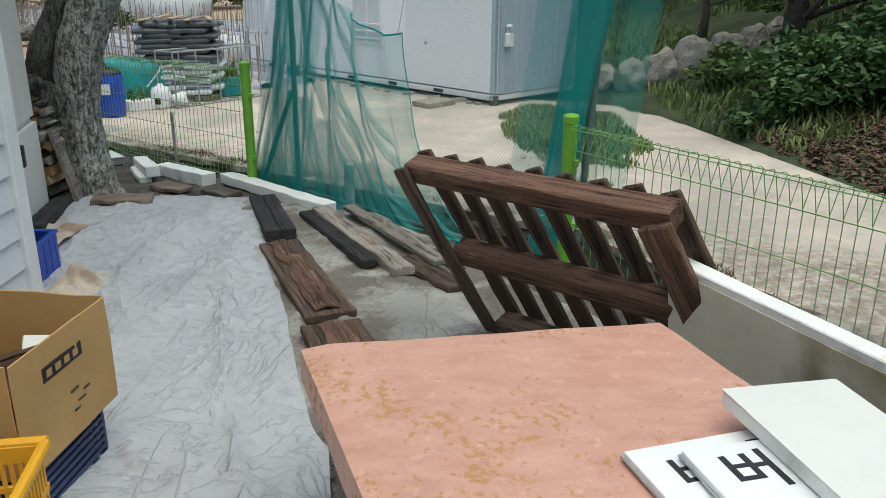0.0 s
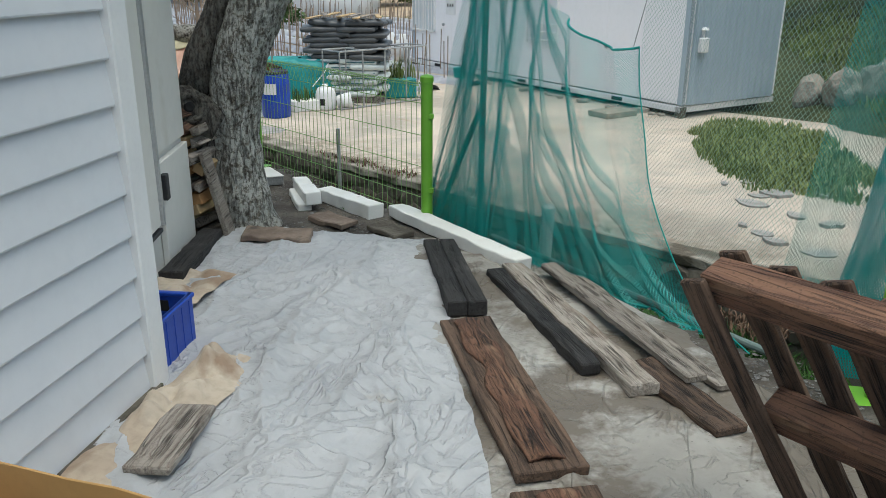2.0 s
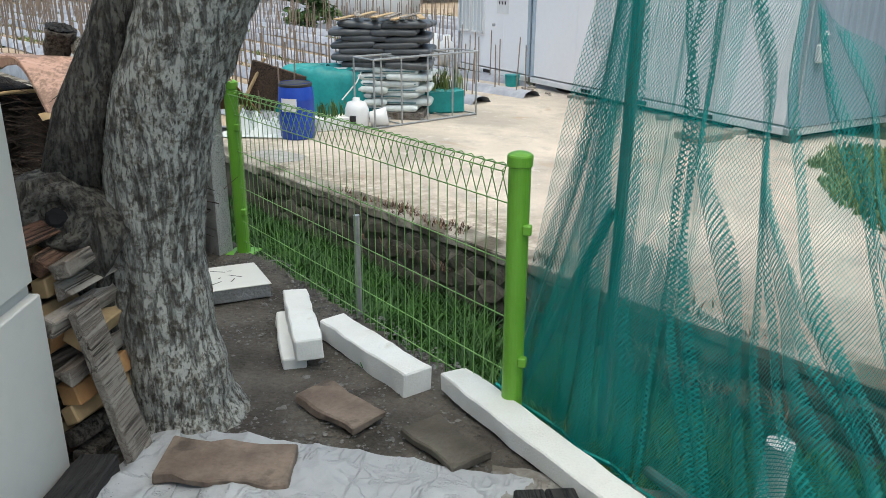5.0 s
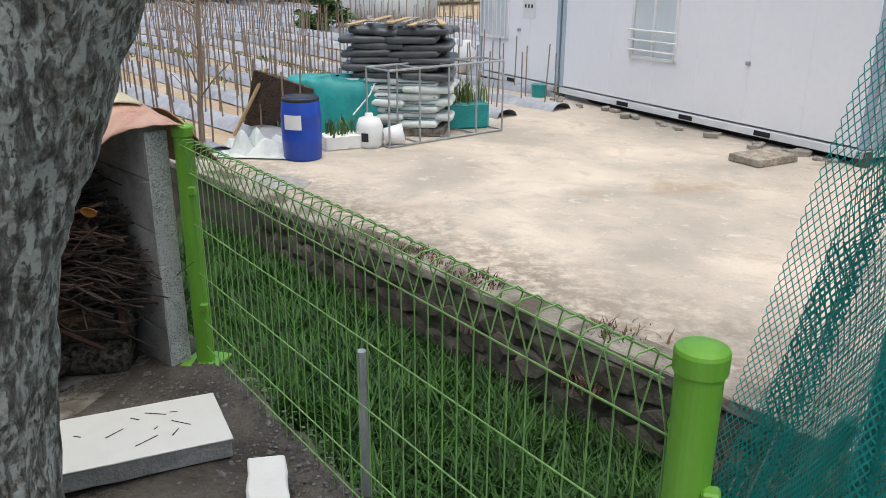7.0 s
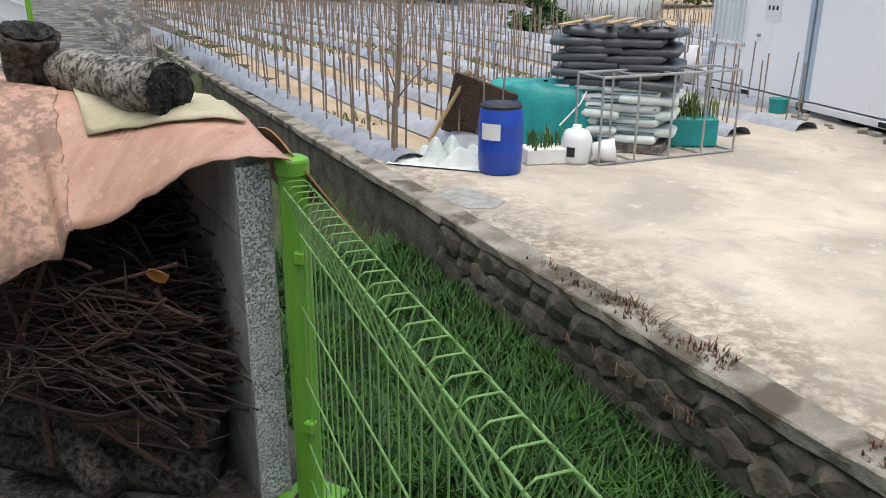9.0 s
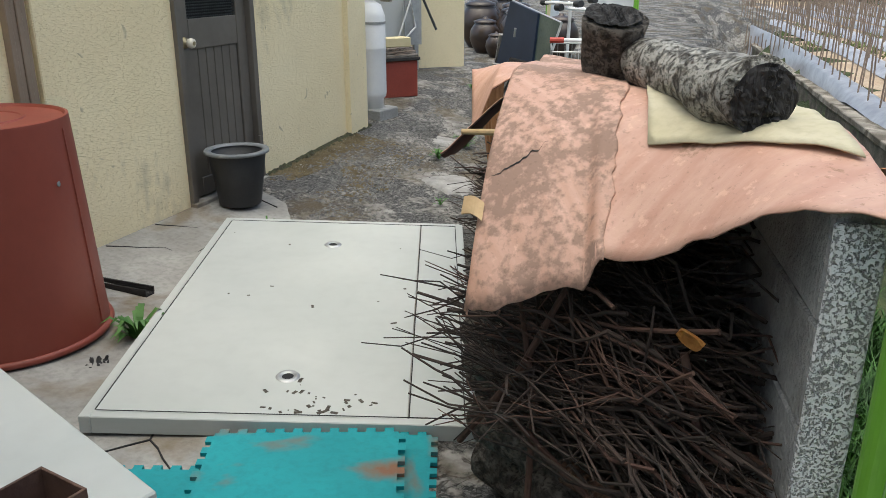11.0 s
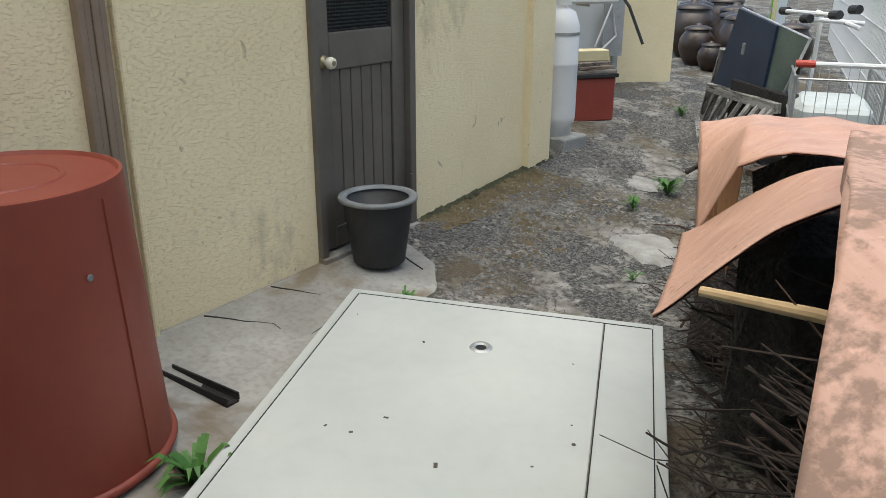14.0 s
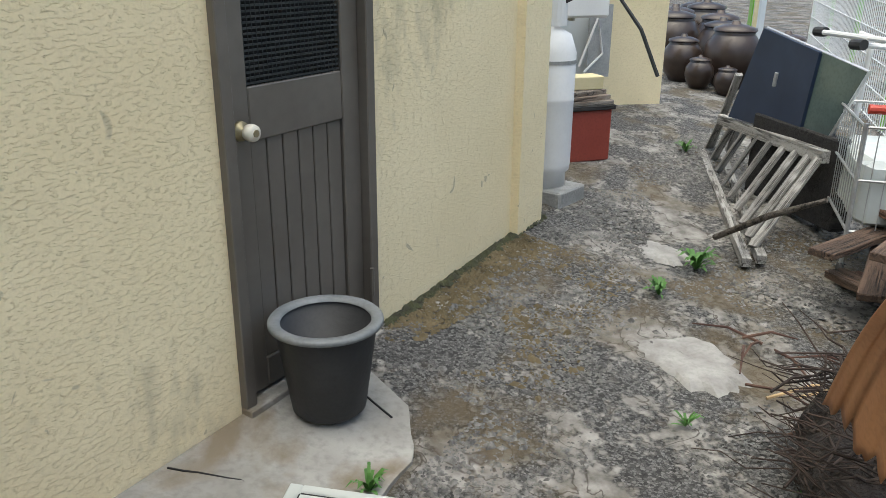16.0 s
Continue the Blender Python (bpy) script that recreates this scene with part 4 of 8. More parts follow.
bp = thing("black_plank", "two black charred planks bolted side by side", "plank", along((-0.985, 4.68), (-1.36, 5.86), 0) @ pose(0, 0, 0.03))
for k, x in enumerate((-0.048, 0.048)):
    part("plank", box(0.093, 1.22, 0.075, (x, 0.61, 0.0), 0.006, 8, 0.003, k), M_CHAR, bp)
bp.rotation_euler.x = radians(-4.6)
bp.location.z = 0.055

def bark_board(p, q, w, seed, label):
    d = Vector((q[0] - p[0], q[1] - p[1]))
    t = thing("slab_board", label, "board", along(p, q, yard_z(*p) + 0.02) @ pose(0, 0, 0, math.degrees(math.atan2(yard_z(*q) - yard_z(*p), d.length))))
    part("board", box(w, d.length, 0.035, (0, d.length / 2, 0), 0.004, 10, 0.01, seed), M_WOODD, t)
    def fn(u, v):
        k = 0.5 + 0.35 * noise.noise(Vector((v * 4 + seed, 0, 0)))
        wd = w * (0.32 + 0.14 * noise.noise(Vector((v * 6, seed, 2))))
        x = (u - 0.5) * wd * 2 * 0.8 + (k - 0.5) * w * 0.3
        return (x, d.length * (0.04 + 0.92 * v), 0.041 + 0.018 * (1 - (2 * u - 1) ** 2) + 0.006 * noise.noise(Vector((x * 30, v * 20, seed))))
    part("bare_face", sheet(10, 40, fn, 0.012), M_WOODR, t, "raw red-brown split face", smooth=True)
    return t
bark_board((-0.51, 3.40), (-0.985, 4.58), 0.24, 1, "dark slab of wood with a raw reddish face")
bark_board((-0.19, 2.45), (-0.50, 3.31), 0.27, 2, "dark slab of wood with a raw reddish face")

plank("plank", (-0.20, 4.02), (-0.86, 5.42), 0.12, 0.055, M_WOODG, "weathered grey timber with a broken dark end", z=0.02, seed=3)
plank("plank", (-0.40, 4.18), (-0.94, 5.32), 0.09, 0.05, M_CHAR, "dark rotten timber strip", z=0.015, seed=4, rough=0.015)
plank("plank", (-0.01, 4.12), (-0.66, 5.44), 0.09, 0.035, M_WOODG, "pale weathered plank on the old sheet", z=0.05, seed=5)
plank("plank", (0.10, 4.13), (-0.50, 5.36), 0.07, 0.03, M_WOODG, "pale weathered plank on the old sheet", z=0.02, seed=6)
plank("plank", (0.08, 3.80), (-0.22, 4.30), 0.14, 0.03, M_WOODD, "short dark plank end", z=0.02, seed=7)
plank("plank", (-2.55, 4.78), (-2.74, 5.62), 0.12, 0.07, M_CHAR, "black weathered timber along the panel wall", z=0.02, seed=8)
plank("plank", (-1.72, 3.12), (-1.76, 3.52), 0.15, 0.03, M_WOODG, "short grey weathered board by the wall", z=0.05, seed=9)

def foam(p, q, w, h, label, z=0.0, zq=None, seed=0):
    return plank("foam_block", p, q, w, h, M_STYRO, label, "foam block", z, zq, 14, 0.010, seed)
fb = foam((-0.80, 5.49), (-1.79, 6.50), 0.12, 0.08, "long white polystyrene beam stained grey below", 0.0, 0.02, 1)
foam((-1.92, 6.45), (-2.44, 6.88), 0.13, 0.10, "white polystyrene block on the soil", 0.0, None, 2)
foam((-2.40, 6.52), (-2.73, 7.13), 0.115, 0.09, "white polystyrene block resting askew", 0.05, 0.02, 3)
foam((-2.47, 6.52), (-2.72, 7.00), 0.10, 0.05, "white polystyrene scrap on the soil", 0.0, None, 4)
po = thing("panel_offcut", "white sandwich panel offcut lying on the soil", "panel", pose(-3.25, 7.16, -0.06, 0, 2, 41))
part("core", box(0.61, 0.33, 0.070, (0, 0, 0), 0.004, 6, 0.005, 3), M_BLOCK, po, "grey crumbly cut edge of the panel")
part("skin", box(0.62, 0.34, 0.006, (0, 0, 0.0705), 0.002, 4, 0.002, 3), M_PANEL, po)
pr = random.Random(6)
for k in range(9):
    part("scratch", box(0.004, pr.uniform(0.02, 0.09), 0.001, (0, 0, 0), 0), M_DARK, po, "", pose(pr.uniform(-0.26, 0.26), pr.uniform(-0.13, 0.13), 0.0775, 0, 0, pr.uniform(0, 180)))
solo("stone_slab", box(0.30, 0.17, 0.035, (0, 0, 0), 0.006, 6, 0.012, 5), M_STONE, "flat broken stone slab", "stone", pose(-1.72, 6.08, -0.03, 0, 0, -38))
solo("stone_slab", box(0.42, 0.22, 0.04, (0, 0, 0), 0.006, 6, 0.02, 6), M_SLAB, "flat reddish stone slab on the sheet edge", "stone", pose(-2.36, 5.74, 0.0, 0, 3, 12))
solo("stone_slab", box(0.34, 0.16, 0.035, (0, 0, 0), 0.006, 6, 0.02, 9), M_SLAB, "dark flat stone by the tree foot", "stone", pose(-2.16, 6.22, -0.03, 0, 0, -30))

# ---- pallet ----
def build_pallet():
    o, X, D = Vector((-0.135, 3.30, 0.86)), Vector((0.88, -0.80, 0.03)), Vector((0.40, 0.02, -0.73))
    Nn = X.cross(D).normalized()
    if Nn.y < 0:
        Nn = -Nn
    t = thing("pallet", "dark weathered wooden pallet standing on its edge", "pallet")
    def bar(a, c, w, h, material, name, off, seed, wdir):
        # bar from a to c; w along wdir, h along the normal
        e = (c - a)
        ax = e.normalized()
        wv = (wdir - ax * wdir.dot(ax)).normalized()
        m = Matrix((wv, ax, Nn)).transposed().to_4x4()
        m.translation = a + Nn * off
        part(name, box(w, e.length, h, (0, e.length / 2, -h / 2), 0.005, 8, 0.007, seed), material, t, "", m)
    for k, f in enumerate((0.02, 0.52, 1.0)):
        bar(o + D * f, o + D * f + X, 0.085, 0.10, M_WOODR if k < 2 else M_WOODD, "stringer", 0.0, k, D)
    for k in range(9):
        f = 0.03 + 0.94 * k / 8
        bar(o + X * f - D * 0.04, o + X * f + D * 1.06, 0.082, 0.022, M_WOODD, "slat", 0.063, 10 + k, X)
    bar(o + X * 0.96 + D * 0.02, o + X * 0.96 + D * 1.22, 0.12, 0.035, M_WOODR, "end_board", -0.064, 30, X)
    bar(o + X * 0.0 - D * 0.02, o + X * 0.0 + D * 1.05, 0.075, 0.024, M_WOODD, "end_board", -0.064, 31, X)
build_pallet()

# ---- table with pink covering ----
def build_table():
    A, B = Vector((-0.40, 2.11)), Vector((0.67, 2.29))
    e = Vector((0.335, -0.942))
    C, Dd = A + e * 1.05, B + e * 1.05
    t = thing("table", "low table covered with scuffed pink linoleum", "table")
    part("top", prism([tuple(A), tuple(B), tuple(Dd), tuple(C)], 0.47, 0.588, 0.012), M_WOODG, t)
    def fn(u, v):
        p = A + (B - A) * u + (C - A) * v
        z = 0.600 + 0.004 * noise.noise(Vector((u * 5, v * 5, 0)))
        k = 0.0
        if u < 0.03:
            p = A + (B - A) * (-0.012) + (C - A) * v
            z -= 0.10 - 0.03 * noise.noise(Vector((v * 5, 1, 1)))
        elif u < 0.06:
            p = A + (B - A) * (-0.008) + (C - A) * v
            z -= 0.012
        return (p.x, p.y, z)
    part("cover", sheet(60, 40, fn), M_PINK, t, "pink scuffed linoleum cover", smooth=False)
    for u, v in ((0.07, 0.08), (0.93, 0.08), (0.07, 0.92), (0.93, 0.92)):
        p = A + (B - A) * u + (C - A) * v
        z0 = yard_z(p.x, p.y) + 0.0
        part("leg", box(0.06, 0.06, 0.47 - z0, (p.x, p.y, z0), 0.004), M_WOODG, t)
build_table()

# long foam-core panel standing between table and fence
def build_long_panel():
    a, c = Vector((0.865, 2.64)), Vector((2.0, 0.10))
    t = thing("insulation_board", "thick white foam-core panel standing on its long edge", "panel", along(a, c, 0.08))
    ln = (c - a).length
    lean = pose(0, 0, 0, 0, 7, 0)
    part("core", box(0.06, ln, 0.63, (0, ln / 2, 0), 0.004, 14, 0.005, 2), M_STYRO, t, "crumbly white foam core", lean)
    part("skin", box(0.004, ln - 0.01, 0.60, (-0.034, ln / 2, 0.0), 0.0), M_TANS, t, "cream painted metal skin", lean)
    part("skin", box(0.004, ln - 0.01, 0.60, (0.034, ln / 2, 0.0), 0.0), M_TANS, t, "cream painted metal skin", lean)
build_long_panel()

# ---- netting on the gap of the fence ----
def net_sheet(name, nu, nv, fn, material, parent, width, height, label=""):
    """A net fn(u, v), its UV map in metres."""
    b = bmesh.new()
    lay_ = b.loops.layers.uv.new("UVMap")
    g = [[b.verts.new(fn(i / nu, j / nv)) for j in range(nv + 1)] for i in range(nu + 1)]
    for i in range(nu):
        for j in range(nv):
            f = b.faces.new((g[i][j], g[i + 1][j], g[i + 1][j + 1], g[i][j + 1]))
            for lp, (a, c) in zip(f.loops, ((i, j), (i + 1, j), (i + 1, j + 1), (i, j + 1))):
                lp[lay_].uv = (a / nu * width, c / nv * height)
            f.smooth = True
    me = bpy.data.meshes.new(name)
    b.to_mesh(me)
    b.free()
    me.materials.append(material)
    ob = new(name, me)
    ob.parent = parent
    if label:
        ob["label"] = label
    return ob

net = thing("bird_net", "torn teal netting hung in folds over the fence gap", "net")
NA = Vector((-1.60, 6.62, -0.06))
NB = Vector((0.30, 4.64, 0.02))
TA, TB = Vector((-1.17, 6.50, 2.15)), Vector((-0.27, 5.40, 1.24))
NN = Vector((0.70, 0.714, 0))
def top_edge(u):
    p = TA + (TB - TA) * u
    z = 1.19 + 0.96 * (1 - u) ** 1.9 + 0.05 * u ** 8
    return Vector((p.x, p.y, z))
def fold(u, v):
    k = 0.35 + 0.65 * v
    return 0.055 * k * math.sin(u * 34 + 3 * noise.noise(Vector((u * 6, v * 1.5, 0)))) + 0.05 * noise.noise(Vector((u * 12, v * 1.6, 4)))
def net1(u, v):
    lo = NA + (NB - NA) * u
    hi = top_edge(u)
    h = v ** (1 - 0.56 * u * u)
    p = Vector((lo.x + (hi.x - lo.x) * h, lo.y + (hi.y - lo.y) * h, lo.z + (hi.z - lo.z) * v))
    sag = 0.10 * math.sin(v * math.pi) * (u - 0.4)
    return p + NN * (fold(u, v) - 0.05) + Vector((0.666, -0.746, 0)) * (0.025 * noise.noise(Vector((u * 15, v * 3, 8))) - sag * 0.6)
net_sheet("net_cloth", 150, 60, net1, M_NETG, net, 2.9, 1.9)
def net1b(u, v):
    w = 0.01 + 0.80 * u
    p = net1(w, v * (0.52 - 0.36 * u + 0.10 * noise.noise(Vector((u * 7, 0, 3)))))
    return p + NN * (0.05 + 0.04 * math.sin(u * 21)) - Vector((0, 0, 0.01))
net_sheet("net_skirt", 110, 24, net1b, M_NETF, net, 2.2, 0.8, "denser lower layer of teal netting")
def net1c(u, v):
    w = 0.02 + 0.26 * u
    p = net1(w, v)
    return p + NN * (0.06 + 0.03 * math.sin(u * 30 + v * 3))
net_sheet("net_layer", 60, 40, net1c, M_NETG, net, 1.2, 1.9, "second layer of teal netting by the pole")
# gathered folds, where the net lies double or triple
fr = random.Random(12)
for k in range(18):
    u0, u1 = 0.03 + 0.054 * k + fr.uniform(-0.03, 0.03), 0.02 + 0.60 * 0.054 * k + fr.uniform(-0.06, 0.06)
    wd, top = fr.uniform(0.008, 0.030), 1.0 if fr.random() < 0.6 else fr.uniform(0.55, 0.9)
    def gather(u, v, u0=u0, u1=u1, wd=wd, top=top, k=k):
        w = u0 + (u1 - u0) * v + (u - 0.5) * wd * (1.5 - 0.8 * v) + 0.012 * noise.noise(Vector((v * 5, k, 0)))
        return net1(min(1.0, max(0.0, w)), v * top) - NN * (0.012 + 0.02 * math.sin(u * math.pi))
    net_sheet("net_fold", 6, 30, gather, M_NETF, net, wd * 2.6, 1.8)
hem = [top_edge(0.62 + 0.38 * k / 16) + NN * (fold(0.62 + 0.38 * k / 16, 1) - 0.05) for k in range(17)]
part("hem_rope", tube(hem, 0.006, 6), M_NET, net, "gathered teal hem rope")
hemr = [net1(1.0, 1 - k / 14) for k in range(15)]
part("edge_rope", tube(hemr, 0.0035, 5), M_NET, net)
part("lower_rope", tube([net1(k / 20, 0.004) + Vector((0, 0, 0.005)) for k in range(21)], 0.008, 5), M_NET, net)
part("tie_rope", tube([(-0.30, 5.43, 1.24), (-0.20, 5.35, 1.75), (-0.12, 5.2, 2.3)], 0.003, 4), M_STEEL, net)
part("tie_rope", tube([(-1.55, 6.42, 0.10), (-1.30, 6.55, 1.0), (-1.18, 6.52, 2.0)], 0.002, 4), M_STEEL, net)

# pale netting stretched to the far post
far_net = thing("pale_net", "thin pale netting stretched towards the green post", "net")
PC, PD = Vector((-0.32, 5.46, 0)), Vector((0.80, 4.42, 0))
def net2(u, v):
    p = PC + (PD - PC) * u
    z = 0.30 * (1 - u) + 0.05 + (2.25 - 0.30 * (1 - u)) * v
    return p + NN * (0.05 + 0.05 * math.sin(u * 9 + v * 2)) + Vector((0.04 * u, 0, z - 0.1 * math.sin(u * math.pi) * v))
net_sheet("net_cloth", 40, 40, net2, M_NETL, far_net, 1.6, 2.2)
def net3(u, v):
    a = u * 2 * math.pi
    c = Vector((0.60, 4.50, 0)) + Vector((0.32, 0.0, 0)) * v
    r = 0.07 + 0.05 * v + 0.012 * math.sin(a * 5)
    r2 = r + 0.14 * max(0, 0.25 - v)
    return Vector((c.x + r2 * math.cos(a), c.y + r2 * math.sin(a), 0.05 + 2.3 * v))
bn = thing("net_bundle", "bundle of teal netting hanging beside the green post", "net")
net_sheet("net_cloth", 36, 40, net3, M_NETD, bn, 0.9, 2.3)
def net4(u, v):
    p = Vector((0.36, 4.72, 0)) + Vector((0.62, -0.32, 0)) * u + Vector((0.28, 0, 0)) * v
    return p + NN * (0.03 * math.sin(u * 22)) + Vector((0, 0, 0.25 + 2.1 * v))
net_sheet("net_veil", 40, 30, net4, M_NETG, bn, 0.7, 2.2, "loose veil of teal netting")

# poles of the netting
solo("net_pole", tube([(-1.21, 6.58, -0.2), (-1.19, 6.55, 2.4)], 0.021, 10), M_POLE, "grey-green steel pole holding the net", "pole")
solo("net_pole", tube([(0.76, 4.52, -0.3), (0.90, 4.48, 2.4)], 0.021, 10), M_POLE, "grey-green steel pole holding the net", "pole")
solo("brace_pole", tube([(-1.23, 6.62, 0.70), (-1.55, 6.72, -0.12)], 0.02, 10), M_POLE, "slanting dark brace of the net pole", "pole")
solo("ground_pipe", tube([(-1.05, 6.06, 0.0), (0.36, 4.56, 0.05)], 0.018, 10), M_POLE, "steel pipe along the foot of the net", "pipe")
solo("drain_pipe", tube([(-0.72, 5.92, -0.3), (-0.70, 5.90, 0.26)], 0.04, 14), M_PANEL, "short grey plastic pipe behind the net", "pipe")

# ---- container houses ----
C0, C1 = Vector((1.0, 16.3)), Vector((-3.45, 20.95))
CD = (C1 - C0).normalized()
def container(p, q, depth, name_label, corrugated_end):
    ln = (q - p).length
    t = thing("container_house", name_label, "container", along(p, q, LOT_Z + 0.10))
    part("wall", box(depth, ln, 2.45, (depth / 2, ln / 2, 0.14), 0.01), M_CONTAIN, t)
    part("base_rail", box(depth + 0.04, ln, 0.11, (depth / 2, ln / 2, 0.0), 0.006), M_WHITE, t, "white painted steel base rail")
    for k in range(3 if ln > 4 else 1):
        part("fork_pocket", box(0.02, 0.28, 0.07, (-0.026, 1.6 + 1.5 * k, 0.02), 0.004), M_DARK, t, "dark fork pocket")
    for y in (0.05, ln - 0.05):
        part("corner_post", box(0.10, 0.10, 2.45, (0.03, y, 0.13), 0.006), M_CONTAING, t)
        part("corner_foot", box(0.14, 0.14, 0.20, (0.05, y, -0.10), 0.004), M_STONE, t, "concrete block foot")
    for k in range(1, int(ln / 1.0)):
        part("seam", box(0.006, 0.008, 2.4, (-0.002, k * 1.0, 0.15), 0), M_CONTAIN, t)
    # near-black box paints the shade below the container
    part("underside_shade", box(depth - 0.3, ln - 0.4, 0.08, (depth / 2, ln / 2, -0.09), 0), M_DARK, t, "dark box standing in for the shade under the floor")
    if corrugated_end:
        n = 13
        def fn(u, v):
            k = u * n
            f = k - math.floor(k)
            dd = 0.0 if f < 0.4 else (0.04 if 0.5 < f < 0.9 else 0.02)
            return (0.1 + u * (depth - 0.2), -0.012 - dd, 0.13 + 2.3 * v)
        part("corrugated_end", sheet(n * 10, 1, fn), M_CONTAING, t, "blue-grey corrugated steel end wall")
        m_ = part("meter_box", box(0.20, 0.10, 0.26, (0.28, -0.11, 1.05), 0.02), M_WHITE, t, "white electric meter box")
        part("meter_dome", lathe([(0, 0.05), (0.05, 0.04), (0.07, 0.0)], 16), M_WHITE, m_, "", pose(0.28, -0.11, 1.44))
        part("meter_stem", tube([(0.28, -0.08, 1.28), (0.28, -0.08, 1.46)], 0.03, 8), M_WHITE, m_)
        part("conduit", tube([(0.12, -0.06, 1.2), (0.12, -0.06, 2.4)], 0.012, 6), M_CONTAING, t)
    return t
cA = container(C0, C1, 2.6, "pale grey steel container house with a white window", True)
cB = container(C1 + CD * 0.06, C1 + CD * 2.95, 2.6, "pale grey steel container office with barred window", False)
def cwindow(t, y0, y1, z0, z1, bars):
    w = part("window", box(0.05, y1 - y0, 0.05, (-0.02, (y0 + y1) / 2, z0), 0.004), M_WHITE, t, "white sliding window")
    part("frame_side", box(0.05, 0.05, z1 - z0, (-0.02, y0 + 0.025, z0), 0.004), M_WHITE, w)
    part("frame_side", box(0.05, 0.05, z1 - z0, (-0.02, y1 - 0.025, z0), 0.004), M_WHITE, w)
    part("frame_top", box(0.05, y1 - y0, 0.05, (-0.022, (y0 + y1) / 2, z1 - 0.05), 0.004), M_WHITE, w)
    for f in (0.27, 0.73):
        part("pane", box(0.012, (y1 - y0) * 0.42, z1 - z0 - 0.1, (-0.012, y0 + (y1 - y0) * f, z0 + 0.05), 0), M_PANE, w)
    part("mullion", box(0.04, 0.05, z1 - z0 - 0.1, (-0.02, (y0 + y1) / 2, z0 + 0.05), 0.004), M_WHITE, w)
    if bars:
        for k in range(7):
            part("bar", tube([(-0.07, y0 + (y1 - y0) * (k + 0.5) / 7, z0), (-0.07, y0 + (y1 - y0) * (k + 0.5) / 7, z1)], 0.012, 6), M_WHITE, w)
    else:
        for zz in (0.14, 0.30, 0.46):
            part("guard_rail", tube([(-0.07, y0 - 0.04, z0 + zz), (-0.07, y1 + 0.04, z0 + zz)], 0.016, 8), M_WHITE, w)
M_PANE = mat("window_pane", (0.62, 0.66, 0.68), (0.68, 0.72, 0.74), 2, 0.12, 0.0, fine_mix=0.05)
cwindow(cA, 3.45, 4.50, 0.86, 2.1, False)
cwindow(cB, 1.75, 2.85, 0.86, 2.1, True)
part("notice", box(0.006, 0.44, 0.40, (-0.005, 1.05, 1.33), 0), M_WHITE, cB, "white paper notice with a line of marks")
for k in range(3):
    part("notice_mark", box(0.004, 0.05, 0.07, (-0.010, 0.95 + 0.11 * k, 1.52), 0), M_INK, cB)
for c_, y, z in ((cB, 1.35, 1.05), (cA, 2.0, 0.98)):
    part("lamp_bracket", box(0.06, 0.06, 0.06, (-0.03, y, z), 0.01), M_STEEL, c_)
solo("step_slab", box(0.75, 0.5, 0.10, (0, 0, 0), 0.01, 4, 0.008, 3), M_CONC, "low concrete step slab by the container", "step", pose(-0.20, 16.35, LOT_Z + 0.002, 0, 0, 44))
rnd = random.Random(31)
for k in range(26):
    f = rnd.uniform(0.3, 6.3)
    p = C0 + CD * f + Vector((-0.72, -0.69)) * rnd.uniform(0.05, 0.35)
    s = rnd.uniform(0.05, 0.16)
    solo("rubble_stone", box(s, s * 1.5, s * 0.5, (0, 0, 0), 0.01, 2, 0.02, k), M_ROCK, "pale rubble stone under the container edge", "stone", pose(p.x, p.y, LOT_Z, 0, 0, rnd.uniform(0, 180)), group="rubble along the container")

# ---- things on the lot ----
Z = LOT_Z
def barrel(x, y):
    t = thing("barrel", "blue plastic drum with a black lid ring and paper label", "barrel", pose(x, y, Z))
    prof = [(0, 0.0), (0.235, 0.0), (0.25, 0.02), (0.262, 0.25), (0.266, 0.27), (0.262, 0.29), (0.264, 0.56), (0.268, 0.58), (0.262, 0.60), (0.25, 0.74), (0.225, 0.79), (0.225, 0.82)]
    part("drum", lathe(prof, 36), M_BLUE, t, smooth=True)
    part("lid", lathe([(0.235, 0.76), (0.245, 0.775), (0.245, 0.80), (0.225, 0.815), (0.20, 0.80), (0, 0.80)], 36), M_BLACK, t, "black clamped lid")
    def lab(u, v):
        a = radians(-92 + 38 * (u - 0.5) * 1.4)
        return (0.269 * math.cos(a), 0.269 * math.sin(a), 0.42 + 0.19 * v)
    part("paper_label", sheet(8, 1, lab), M_WHITE, t, "white paper label")
barrel(-6.11, 14.90)

def heap(u, v):
    a = u * 2 * math.pi
    z = 0.84 * (1 - v ** 4.5)
    r = 1.0 * (0.10 + 0.90 * v ** 0.55)
    n = 1 + 0.12 * noise.noise(Vector((math.cos(a) * 1.5, math.sin(a) * 1.5, v * 2)))
    return (0.95 * r * n * math.cos(a), 0.55 * r * n * math.sin(a), max(0.0, z + 0.07 * noise.noise(Vector((math.cos(a) * 3, math.sin(a) * 3, 4)))))
th = thing("covered_heap", "heap covered with a teal tarpaulin tied with rope", "covered heap", pose(-6.35, 16.75, Z, 0, 0, 20))
part("tarpaulin", sheet(48, 20, heap), M_TEAL, th, smooth=True)
part("rope", tube([(0.25, -0.6, 0.35), (0.5, -0.48, 0.62), (0.62, -0.3, 0.85)], 0.012, 6), M_WHITE, th)

